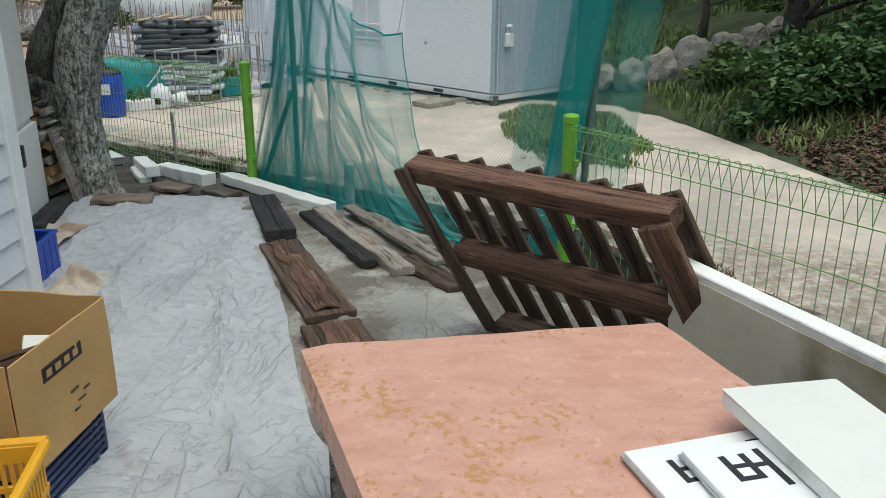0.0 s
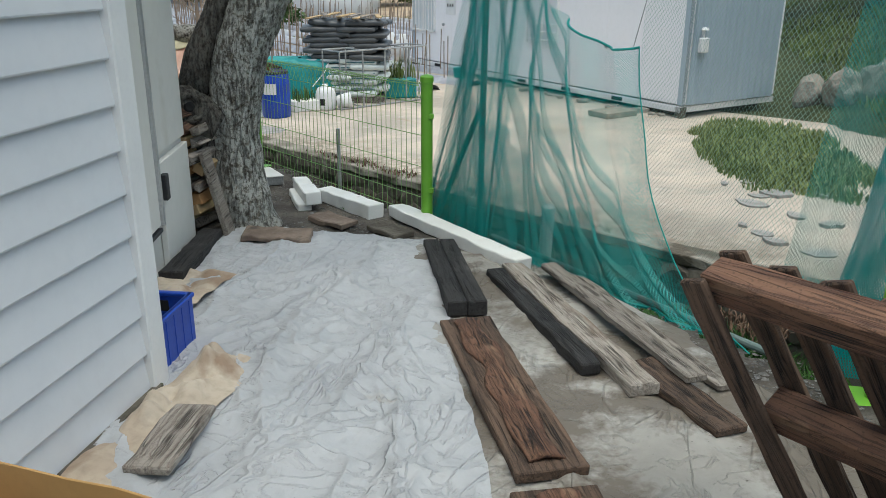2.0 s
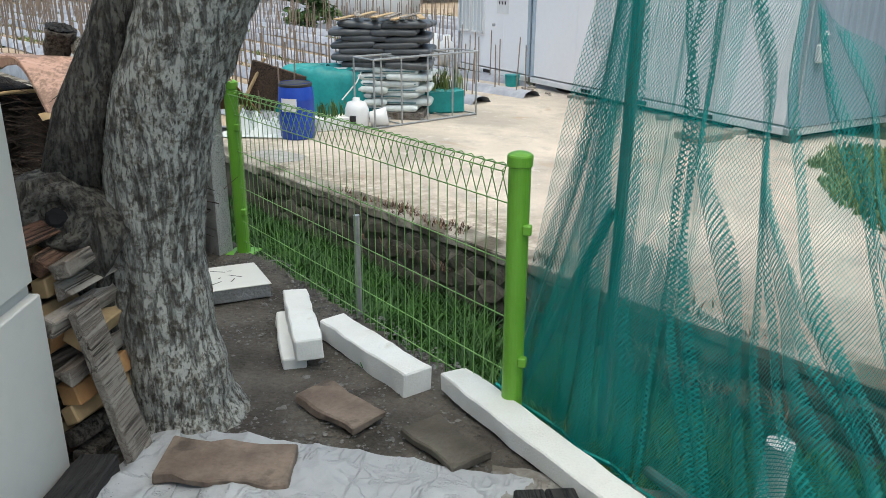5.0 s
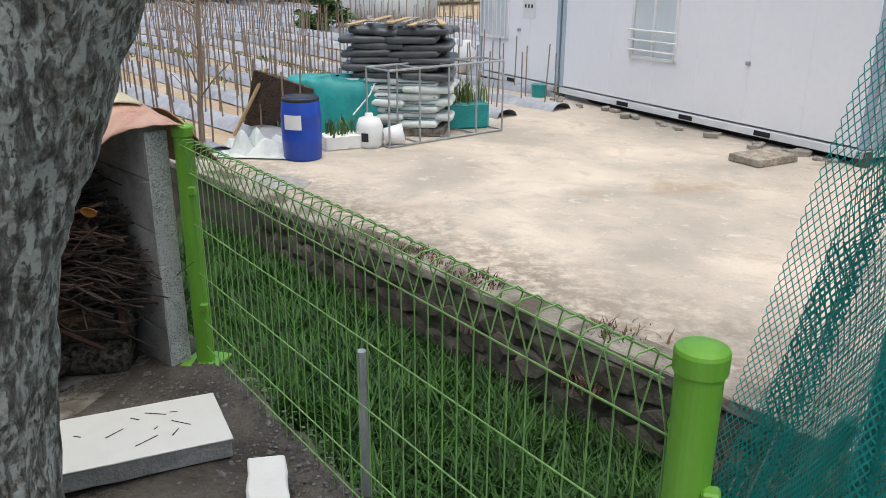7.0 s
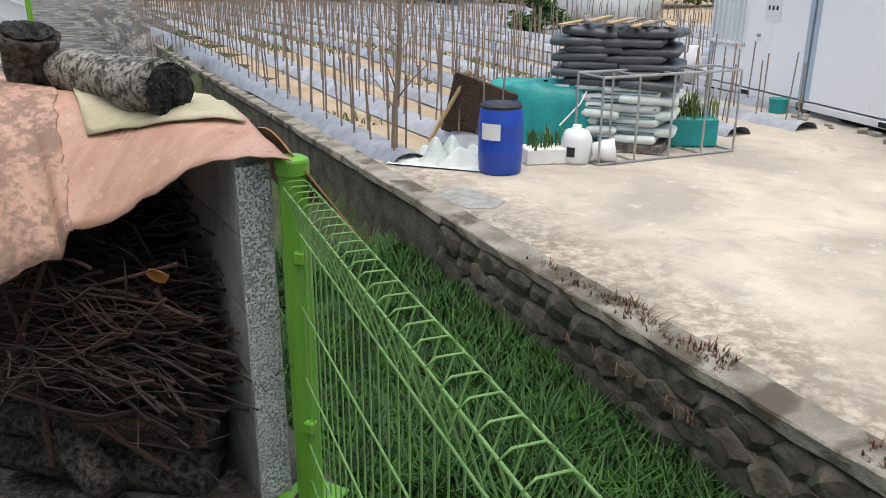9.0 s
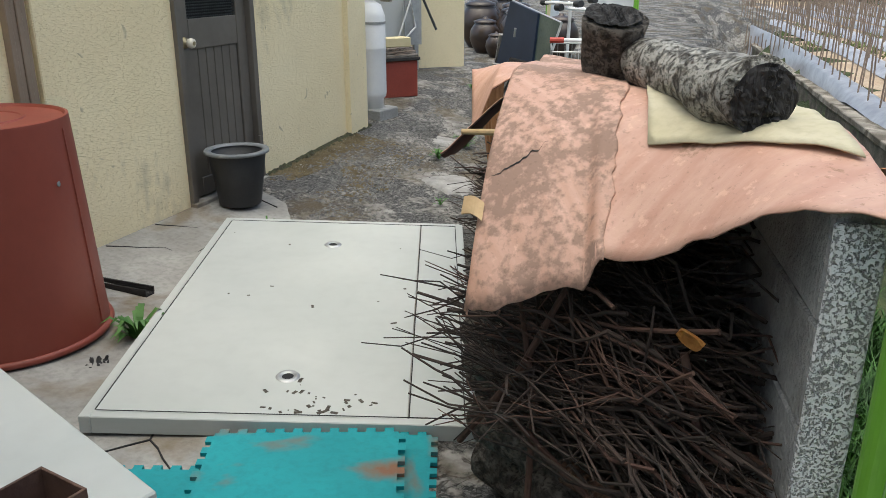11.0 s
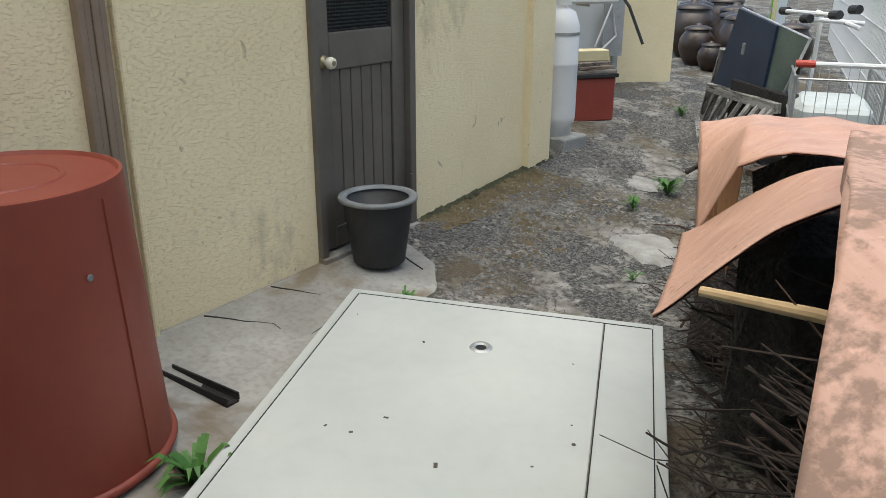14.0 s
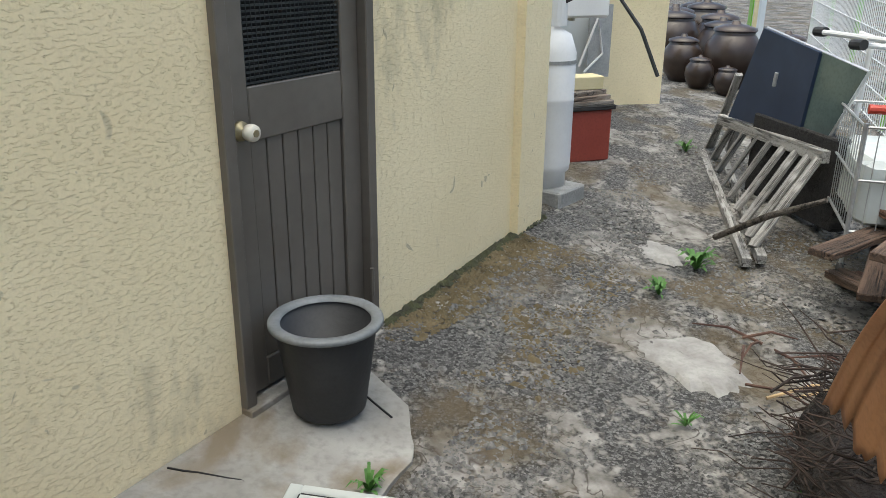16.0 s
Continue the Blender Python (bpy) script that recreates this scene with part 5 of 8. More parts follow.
def sack_mesh(seed, material):
    b = box(0.76, 0.54, 0.104, (0, 0, -0.052), 0.03, 5, 0.014, seed)
    for v in b.verts:
        v.co.z *= 1.0 - 0.35 * max(0.0, abs(v.co.x) / 0.38 - 0.6)
    return mesh_of("sack", b, material, True)
sw = [sack_mesh(k, M_BAG) for k in range(3)]
sb = [sack_mesh(k + 5, M_BAGB) for k in range(3)]
st = thing("sack_stack", "tall stack of pale and dark fertiliser sacks on a pallet", "sack stack", pose(-5.45, 17.15, Z, 0, 0, 8))
part("pallet_base", box(1.45, 1.1, 0.12, (0, 0, 0), 0.01), M_WOODG, st)
for row in range(14):
    for i in range(2):
        for j in range(2):
            w = new("sack", rnd.choice(sw if row < 7 else sb))
            w.parent = st
            w.matrix_basis = pose(-0.36 + 0.72 * i + (0.09 if row % 2 else -0.09) + rnd.gauss(0, 0.025), -0.26 + 0.52 * j + rnd.gauss(0, 0.02), 0.18 + row * 0.102, rnd.gauss(0, 2), rnd.gauss(0, 2), rnd.gauss(0, 3))
    if row < 7:
        part("band", box(1.20, 0.004, 0.022, (0, -0.532, 0.165 + row * 0.102), 0), M_BLUEP, st, "dark printed stripe")
for k in range(9):
    part("top_board", box(0.10, 1.25, 0.022, (-0.6 + 0.15 * k, rnd.gauss(0, 0.03), 1.60 + rnd.uniform(0, 0.05)), 0.003, turn=Matrix.Rotation(rnd.gauss(0, 0.15), 4, 'Z')), M_WOODG if k % 2 else M_STICK, st, "loose weathered board on the stack")

def rack_frame():
    a, c = Vector((-5.18, 15.75)), Vector((-3.91, 17.44))
    t = thing("pipe_frame", "galvanised pipe frame standing on the concrete", "frame", along(a, c, Z))
    ln, h, dp = (c - a).length, 1.07, -0.55
    for x in (0.0, dp):
        for z in (0.02, h):
            part("rail", tube([(x, 0, z), (x, ln, z)], 0.017, 8), M_STEEL, t)
        for k in range(5):
            part("upright", tube([(x, ln * k / 4, 0.0), (x, ln * k / 4, h)], 0.015, 8), M_STEEL, t)
    for k in range(5):
        for z in (0.02, h):
            part("cross_bar", tube([(0, ln * k / 4, z), (dp, ln * k / 4, z)], 0.013, 8), M_STEEL, t)
rack_frame()
gb = thing("planter_box", "green plastic planter box with young plants", "planter", pose(-4.55, 17.6, Z, 0, 0, 30))
part("box", box(0.70, 0.42, 0.40, (0, 0, 0), 0.03), M_TEAL, gb)
def blades(n, spread, h, seed, material_):
    r = random.Random(seed)
    b = bmesh.new()
    for k in range(n):
        x, y = r.gauss(0, spread[0]), r.gauss(0, spread[1])
        a = r.uniform(0, 6.28)
        hh, w = h * r.uniform(0.5, 1.15), 0.006 + 0.012 * r.random()
        dx, dy = math.cos(a), math.sin(a)
        lean = r.uniform(0.1, 0.6) * hh
        v = [b.verts.new((x - dy * w, y + dx * w, 0)), b.verts.new((x + dy * w, y - dx * w, 0)), b.verts.new((x + dx * lean * 0.35 + dy * w * 0.8, y + dy * lean * 0.35 - dx * w * 0.8, hh * 0.6)), b.verts.new((x + dx * lean * 0.35 - dy * w * 0.8, y + dy * lean * 0.35 + dx * w * 0.8, hh * 0.6)), b.verts.new((x + dx * lean, y + dy * lean, hh * 0.92))]
        b.faces.new((v[0], v[1], v[2], v[3]))
        b.faces.new((v[3], v[2], v[4]))
    return b
tagged(part("foliage", blades(90, (0.2, 0.1), 0.45, 3, 0), M_LEAFY, gb, "", pose(0, 0, 0.38)), kind="stuff")
cn = thing("jerry_can", "white plastic can standing on the concrete", "can", pose(-5.50, 15.82, Z))
part("body", lathe([(0, 0), (0.17, 0), (0.19, 0.05), (0.19, 0.30), (0.15, 0.40), (0.06, 0.43), (0.06, 0.47), (0, 0.47)], 24, 0.01), M_WHITE, cn, smooth=True)
part("label_mark", box(0.10, 0.01, 0.12, (0.0, -0.19, 0.1), 0), M_INK, cn)
cn2 = thing("white_bucket", "tipped white bucket with a dark opening", "bucket", pose(-5.18, 15.95, Z + 0.15, 0, 80, 20))
part("shell", lathe([(0, -0.14), (0.12, -0.14), (0.15, 0.14), (0.145, 0.14), (0.115, -0.12), (0, -0.12)], 24), M_WHITE, cn2, smooth=True)
wb_ = thing("foam_box", "white polystyrene box with seedlings", "box", pose(-5.86, 15.62, Z, 0, 0, 40))
part("tray", box(0.52, 0.34, 0.20, (0, 0, 0), 0.015), M_STYRO, wb_)
tagged(part("seedlings", blades(60, (0.14, 0.08), 0.25, 5, 0), M_LEAFG, wb_, "", pose(0, 0, 0.2)), kind="stuff")
solo("prop_board", box(0.9, 0.04, 0.95, (0, 0, 0), 0.006, 4, 0.01, 2), M_WOODD, "dark plywood board propped aslant", "board", pose(-7.25, 16.35, Z, 20, 18, 15))
solo("prop_stick", tube([(-7.72, 16.0, Z), (-7.15, 16.1, Z + 1.0)], 0.03, 8), M_STICK, "pale timber leaning on the board", "timber")
def crumple(u, v):
    x, y = (u - 0.5) * 1.3, (v - 0.5) * 0.75
    return (x, y, 0.02 + 0.30 * abs(noise.noise(Vector((x * 3.1, y * 3.3, 2)))) * (1 - (2 * u - 1) ** 2) * (1 - (2 * v - 1) ** 2) * 2.2)
solo("plastic_film", sheet(30, 20, crumple), M_BAG, "crumpled heap of grey plastic film", "plastic film", pose(-6.9, 14.98, Z, 0, 0, 10))
solo("cement_patch", sheet(16, 10, lambda u, v: ((u - 0.5) * 0.9 * (1 - 0.3 * abs(2 * v - 1)), (v - 0.5) * 0.5, 0.006 + 0.012 * (1 - (2 * u - 1) ** 2) * (1 - (2 * v - 1) ** 2)), 0.004), M_LUMP, "pale flat cement patch on the concrete", "cement", pose(-5.88, 13.66, Z, 0, 0, -25))
for x, y in ((-6.5, 24.6), (-6.05, 24.2)):
    solo("white_jug", lathe([(0, 0), (0.2, 0), (0.22, 0.5), (0.1, 0.62), (0.1, 0.75), (0, 0.75)], 16), M_WHITE, "white plastic jug by the office", "jug", pose(x, y, LOT_Z), smooth=True)
solo("water_tank", tube([(-13.2, 36.0, 0.2), (-10.2, 35.0, 0.2)], 1.0, 24), M_WHITE, "long white tank lying beyond the field", "tank", smooth=True)
solo("teal_bin", lathe([(0, 0), (0.14, 0), (0.16, 0.24), (0, 0.24)], 16), M_TEAL, "small teal bin under the container", "bin", pose(-3.85, 21.0, Z))

# young bare tree by the field
bt = thing("sapling", "bare young tree with thin forked branches", "tree", pose(-7.6, 14.9, Z))
part("trunk", tube([(0, 0, 0), (0.02, 0, 0.6), (0.08, 0.02, 1.2), (0.12, 0, 1.9), (0.3, 0, 2.7)], [0.045, 0.04, 0.035, 0.025, 0.01], 8, 0.1), M_STAKE, bt)
for k in range(12):
    z0 = 0.6 + 0.13 * k
    a = rnd.uniform(0, 6.28)
    d = Vector((math.cos(a), math.sin(a), rnd.uniform(0.5, 1.2))) * rnd.uniform(0.4, 0.7)
    p = Vector((0.05 * z0, 0, z0))
    part("branch", tube([p, p + d * 0.5 + Vector((0, 0, 0.03)), p + d], [0.014, 0.009, 0.004], 5), M_STAKE, bt)

# ---- field with staked beds ----
RD, RN = Vector((0.84, -0.543)), Vector((0.543, 0.84))
F0 = Vector((-8.6, 15.6))
stakes = bmesh.new()
for row in range(15):
    off = F0 + RN * (1.25 * row) + RD * min(1.6 * 1.0 + 0.15 * row, 6)
    x1 = 0.0 if row < 4 else 0.6
    length = 30 + row * 1.5
    def fn(u, v, off=off, length=length):
        p = off - RD * (length * u)
        q = p + RN * (v - 0.5) * 0.55
        return (q.x, q.y, ground_z(q.x, q.y) + 0.02 + 0.16 * (1 - (2 * v - 1) ** 2) ** 0.6 + 0.02 * noise.noise(Vector((q.x * 2, q.y * 2, 0))))
    solo("planting_bed", sheet(60, 6, fn), M_MULCH if row % 3 else M_MULCHD, "raised planting bed under grey mulch film", "planting bed", group="field beds", smooth=True)
    d = 0.3
    while d < length:
        for side in (-0.1, 0.12):
            p = off - RD * (d + rnd.uniform(-0.08, 0.08)) + RN * side
            z0 = ground_z(p.x, p.y) + 0.1
            tx, ty = rnd.gauss(0, 0.03), rnd.gauss(0, 0.03)
            tube([(p.x, p.y, z0), (p.x + tx, p.y + ty, z0 + rnd.uniform(0.85, 1.15))], 0.014, 4, bm=stakes)
        d += 0.62 if row < 6 else 1.0
tagged(part("plant_stakes", stakes, M_STAKE), "hundreds of thin wooden plant stakes in rows", "plant stakes", kind="stuff")

# ---- grass, bushes and trees ----
def grass_field(name, pts, hmin, hmax, material, label, wid=0.008, seed=0, lean=0.5):
    """Many blades of grass joined, one at each place of pts."""
    r = np.random.RandomState(seed)
    n = len(pts)
    P = np.array(pts, dtype=float)
    a = r.uniform(0, 6.283, n)
    h = r.uniform(hmin, hmax, n)
    w = wid * r.uniform(0.6, 1.4, n)
    dx, dy = np.cos(a), np.sin(a)
    ln = h * r.uniform(0.1, lean, n)
    V = np.zeros((n, 5, 3))
    for i, (s, f, t) in enumerate(((-1, 0, 0), (1, 0, 0), (0.8, 0.35, 0.6), (-0.8, 0.35, 0.6), (0, 1, 0.95))):
        V[:, i, 0] = P[:, 0] + dy * w * s + dx * ln * f
        V[:, i, 1] = P[:, 1] - dx * w * s + dy * ln * f
        V[:, i, 2] = P[:, 2] + h * t
    base = np.arange(n) * 5
    faces = [(b, b + 1, b + 2, b + 3) for b in base] + [(b + 3, b + 2, b + 4) for b in base]
    me = bpy.data.meshes.new(name)
    me.from_pydata(V.reshape(-1, 3).tolist(), [], faces)
    me.materials.append(material)
    return tagged(new(name, me), label, "grass", kind="stuff")

rnd = random.Random(5)
pts = []
while len(pts) < 60000:
    f, g = rnd.uniform(-2.6, 1.9), rnd.uniform(0.08, 3.1)
    p = P1 + (P2 - P1) * f + Vector((0.621, 0.784)) * g
    if lot_in(p.x, p.y) < -0.12 and yard_out(p.x, p.y) > 0.09 and noise.noise(Vector((p.x * 1.3, p.y * 1.3, 0))) > -0.45:
        pts.append((p.x, p.y, ground_z(p.x, p.y) - 0.02))
grass_field("ditch_grass", pts, 0.10, 0.40, M_GRASS, "lush green grass filling the ditch", 0.010, 1, 1.1)
pts = []
while len(pts) < 5000:
    f = rnd.uniform(-1.5, 2.4)
    p = P1 + (P2 - P1) * f + Vector((0.621, 0.784)) * (2.85 + rnd.gauss(0, 0.14))
    pts.append((p.x, p.y, LOT_Z - 0.02 if lot_in(p.x, p.y) > -0.1 else -1.3))
grass_field("dry_grass", [q for q in pts if noise.noise(Vector((q[0] * 1.1, q[1] * 1.1, 5))) > 0.05], 0.04, 0.12, M_LITTER, "dry brown grass along the concrete edge", 0.008, 2, 1.2)
pts = []
while len(pts) < 16000:
    x, y = rnd.uniform(1.0, 3.2), rnd.uniform(10.8, 16.2)
    if ((x - 2.1) / 1.1) ** 2 + ((y - 13.7) / 2.5) ** 2 < rnd.uniform(0.2, 1.3) + 0.8 * noise.noise(Vector((x * 1.5, y * 1.5, 2))):
        pts.append((x, y, LOT_Z))
grass_field("grass_patch", pts, 0.03, 0.14, M_GRASSL, "patch of low grass on the concrete yard", 0.012, 3, 0.9)
pts = []
while len(pts) < 26000:
    x, y = rnd.uniform(4.2, 16), rnd.uniform(9, 30)
    if (x - 5.3) * 0.95 + (y - 9.6) * 0.25 > 0.3 and noise.noise(Vector((x * 0.5, y * 0.5, 1))) > -0.15:
        pts.append((x, y, ground_z(x, y) - 0.02))
grass_field("hill_grass", pts, 0.05, 0.30, M_GRASSL, "rough grass on the bank", 0.02, 4, 0.9)
pts = []
while len(pts) < 9000:
    x, y = rnd.uniform(-30, -8.5), rnd.uniform(9.5, 40)
    if lot_in(x, y) > 0.3 and noise.noise(Vector((x * 0.35, y * 0.35, 9))) > 0.12:
        pts.append((x, y, ground_z(x, y) - 0.02))
grass_field("field_weeds", pts, 0.04, 0.16, M_LEAFY, "sparse weeds between the beds", 0.02, 6, 0.9)

def leaf_cloud(centre, radii, n, size, seed, hollow=0.45, flat=0.5):
    """Leaves in an uneven clump, denser in sub-clumps."""
    r = np.random.RandomState(seed)
    k = max(6, n // 140)
    c = r.normal(0, 1, (k, 3))
    c /= np.linalg.norm(c, axis=1)[:, None]
    c *= r.uniform(hollow, 1.0, (k, 1)) ** 0.6
    pick = r.randint(0, k, n)
    p = c[pick] + r.normal(0, 0.17, (n, 3))
    p = np.array(centre) + p * np.array(radii)
    d = r.normal(0, 1, (n, 3))
    d[:, 2] *= flat
    d /= np.linalg.norm(d, axis=1)[:, None]
    e = np.cross(d, r.normal(0, 1, (n, 3)))
    e /= np.linalg.norm(e, axis=1)[:, None]
    s = size * r.uniform(0.6, 1.3, (n, 1))
    V = np.stack([p - d * s, p + e * s * 0.42, p + d * s, p - e * s * 0.42], axis=1).reshape(-1, 3)
    b = np.arange(n) * 4
    return V.tolist(), [(i, i + 1, i + 2, i + 3) for i in b]

def leaf_part(name, clouds, material, parent, label=""):
    V, F = [], []
    for v, f in clouds:
        o = len(V)
        V += v
        F += [tuple(i + o for i in q) for q in f]
    me = bpy.data.meshes.new(name)
    me.from_pydata(V, [], F)
    me.materials.append(material)
    ob = new(name, me)
    ob.parent = parent
    tagged(ob, label, kind="stuff")
    return ob

def bush(x, y, radii, n, size, material, label, seed, lift=0.0):
    t = thing("bush", label, "bush", pose(x, y, ground_z(x, y) - 0.05))
    for k in range(7):
        a = 6.283 * k / 7 + seed
        d = Vector((math.cos(a) * radii[0] * 0.6, math.sin(a) * radii[1] * 0.6, radii[2] * 1.1 + lift))
        part("stem", tube([(0, 0, 0), d * 0.5 + Vector((0, 0, 0.1)), d], [0.04, 0.025, 0.01], 6, 0.1, k), M_LOG, t)
    leaf_part("crown", [leaf_cloud((0, 0, radii[2] * 0.95 + lift), radii, n, size, seed, 0.3)], material, t)
    return t
bush(6.2, 13.5, (1.25, 1.1, 0.62), 9000, 0.085, M_LEAFG, "dense dark green evergreen bush", 1)
bush(7.6, 13.2, (1.2, 1.1, 0.75), 7000, 0.085, M_LEAFG, "dense dark green evergreen bush", 2)
bush(8.9, 12.9, (1.2, 1.2, 0.9), 5000, 0.09, M_LEAFG, "dense dark green evergreen bush", 3)
bush(5.05, 12.9, (0.42, 0.42, 0.26), 1800, 0.07, M_LEAFG, "low grassy green tuft", 4)
bush(5.6, 16.0, (0.7, 0.6, 0.4), 2500, 0.07, M_LEAFY, "low yellow-green shrub on the bank", 5)

def broad_tree(x, y, h, spread, trunk_r, n, size, material, label, seed, low=0.45):
    t = thing("tree", label, "tree", pose(x, y, ground_z(x, y) - 0.1))
    r = random.Random(seed)
    part("trunk", tube([(0, 0, 0), (0.05, 0, h * 0.25), (-0.05, 0.1, h * 0.55), (0.1, 0.1, h * 0.9)], [trunk_r * 1.3, trunk_r, trunk_r * 0.75, trunk_r * 0.2], 14, 0.25, seed), M_LOG, t, smooth=True)
    clouds = []
    for k in range(9):
        z0 = h * r.uniform(low * 0.7, 0.8)
        a = r.uniform(0, 6.283)
        tip = Vector((math.cos(a) * spread * r.uniform(0.5, 1), math.sin(a) * spread * r.uniform(0.5, 1), z0 + h * r.uniform(0.05, 0.3)))
        part("limb", tube([(0, 0.05, z0), (tip.x * 0.5, tip.y * 0.5, z0 + (tip.z - z0) * 0.6), tuple(tip)], [trunk_r * 0.4, trunk_r * 0.25, trunk_r * 0.08], 7, 0.2, k), M_LOG, t)
        clouds.append(leaf_cloud(tip, (spread * 0.42, spread * 0.42, spread * 0.32), n // 9, size, seed * 13 + k, 0.2))
    leaf_part("crown", clouds, material, t)
broad_tree(6.9, 16.6, 5.0, 2.0, 0.20, 9000, 0.10, M_LEAFY, "leafy tree with a rough brown trunk on the bank", 3, 0.2)
broad_tree(6.1, 19.8, 3.4, 1.4, 0.09, 5000, 0.09, M_LEAFY, "slender young tree with light green leaves", 5, 0.3)
broad_tree(8.6, 15.2, 5.5, 2.2, 0.22, 9000, 0.10, M_LEAFG, "dark leafy tree on the bank", 7, 0.15)
for k, (x, y, h) in enumerate(((4.3, 27, 4.5), (8, 25, 5), (12, 24, 6), (2.0, 33, 4.5), (11, 19, 6), (-1.5, 34, 4), (-5.5, 36, 4), (13, 15, 6))):
    broad_tree(x, y, h, h * 0.5, 0.16, 5000, 0.16, M_LEAFY if k % 2 else M_LEAFG, "leafy tree on the far bank", 20 + k, 0.12)
for k in range(12):
    x, y = -9.5 - 3.4 * k, 46 - 0.4 * k
    bush(x, y, (2.2, 1.6, 1.0 + 0.3 * (k % 3)), 2200, 0.22, M_LEAFG if k % 2 else M_LEAFY, "hedge-like bush beyond the field", 50 + k)
bush(-12.8, 31.5, (0.9, 0.9, 0.7), 1500, 0.12, M_LEAFG, "round green shrub at the end of the field", 91)

# unseen crown of the old tree, added above the yard to shade it
old_tree = bpy.data.objects["tree"]
crown = []
for k in range(9):
    a = 0.7 * k + 0.3
    tip = Vector((0.8 + 1.25 * math.cos(a), 0.2 + 1.25 * math.sin(a), 3.5 + 0.22 * k))
    part("limb", tube([(0.75, 0.14, 2.7 + 0.05 * k), (0.8 + 0.6 * math.cos(a), 0.2 + 0.6 * math.sin(a), 3.2 + 0.12 * k), tuple(tip)], [0.07, 0.045, 0.012], 8, 0.2, k), M_BARKD, old_tree)
    crown.append(leaf_cloud(tip, (0.8, 0.8, 0.6), 260, 0.08, 300 + k, 0.2))
leaf_part("crown", crown, M_LEAFG, old_tree)

# leaf litter and boulders on the bank
pts = []
while len(pts) < 7000:
    x, y = rnd.uniform(4.9, 8.5), rnd.uniform(9.6, 13.2)
    if (x - 5.3) * 0.95 + (y - 9.6) * 0.25 > 0.2:
        pts.append((x, y, ground_z(x, y) + 0.005))
grass_field("leaf_litter", pts, 0.01, 0.05, M_LITTER, "brown fallen leaves on the bank", 0.035, 8, 2.5)
for k, (x, y, s) in enumerate(((4.05, 17.6, 0.50), (4.65, 17.5, 0.55), (5.3, 17.45, 0.62), (5.95, 17.5, 0.55), (6.6, 17.7, 0.5), (7.2, 18.0, 0.45), (3.5, 17.9, 0.4))):
    b = bmesh.new()
    bmesh.ops.create_icosphere(b, subdivisions=3, radius=1)
    for v in b.verts:
        n = noise.noise(v.co * 1.3 + Vector((k * 3.1, 0, 0))) * 0.35 + 0.12 * noise.noise(v.co * 4)
        v.co = Vector((v.co.x * s * 0.75, v.co.y * s * 0.6, v.co.z * s * 0.85)) * (1 + n)
    solo("boulder", b, M_ROCK, "rugged grey-brown boulder in the bank wall", "boulder", pose(x, y, ground_z(x, y) + s * 0.45), group="boulders of the bank")

# ditch wall stones, picked from the stretch beside the walk
def stones():
    a, c = E0_, COR
    d = (c - a).normalized()
    r = random.Random(77)
    me_ = []
    for s in range(10):
        b = bmesh.new()
        bmesh.ops.create_icosphere(b, subdivisions=2, radius=1)
        for v in b.verts:
            n = 0.30 * noise.noise(v.co * 1.6 + Vector((s * 5.0, 1, 0)))
            v.co = Vector((v.co.x * 0.10, max(-1, min(1, v.co.y * 1.25)) * 0.17, max(-1, min(1, v.co.z * 1.25)) * 0.115)) * (1 + n)
        me_.append(mesh_of("stone", b, M_STONE, False))
    ln = (c - a).length
    for row in range(4):
        y = r.uniform(0, 0.2)
        while y < ln:
            o = new("stone", r.choice(me_))
            o.parent = dw
            m = along(a, c)
            o.matrix_basis = m @ pose(0.065, y, LOT_Z - 0.20 - row * 0.20 + r.uniform(-0.03, 0.03), r.uniform(-12, 12), r.uniform(-8, 8), r.uniform(-5, 5)) @ Matrix.Scale(r.uniform(0.85, 1.25), 4)
            y += r.uniform(0.26, 0.36)
stones()

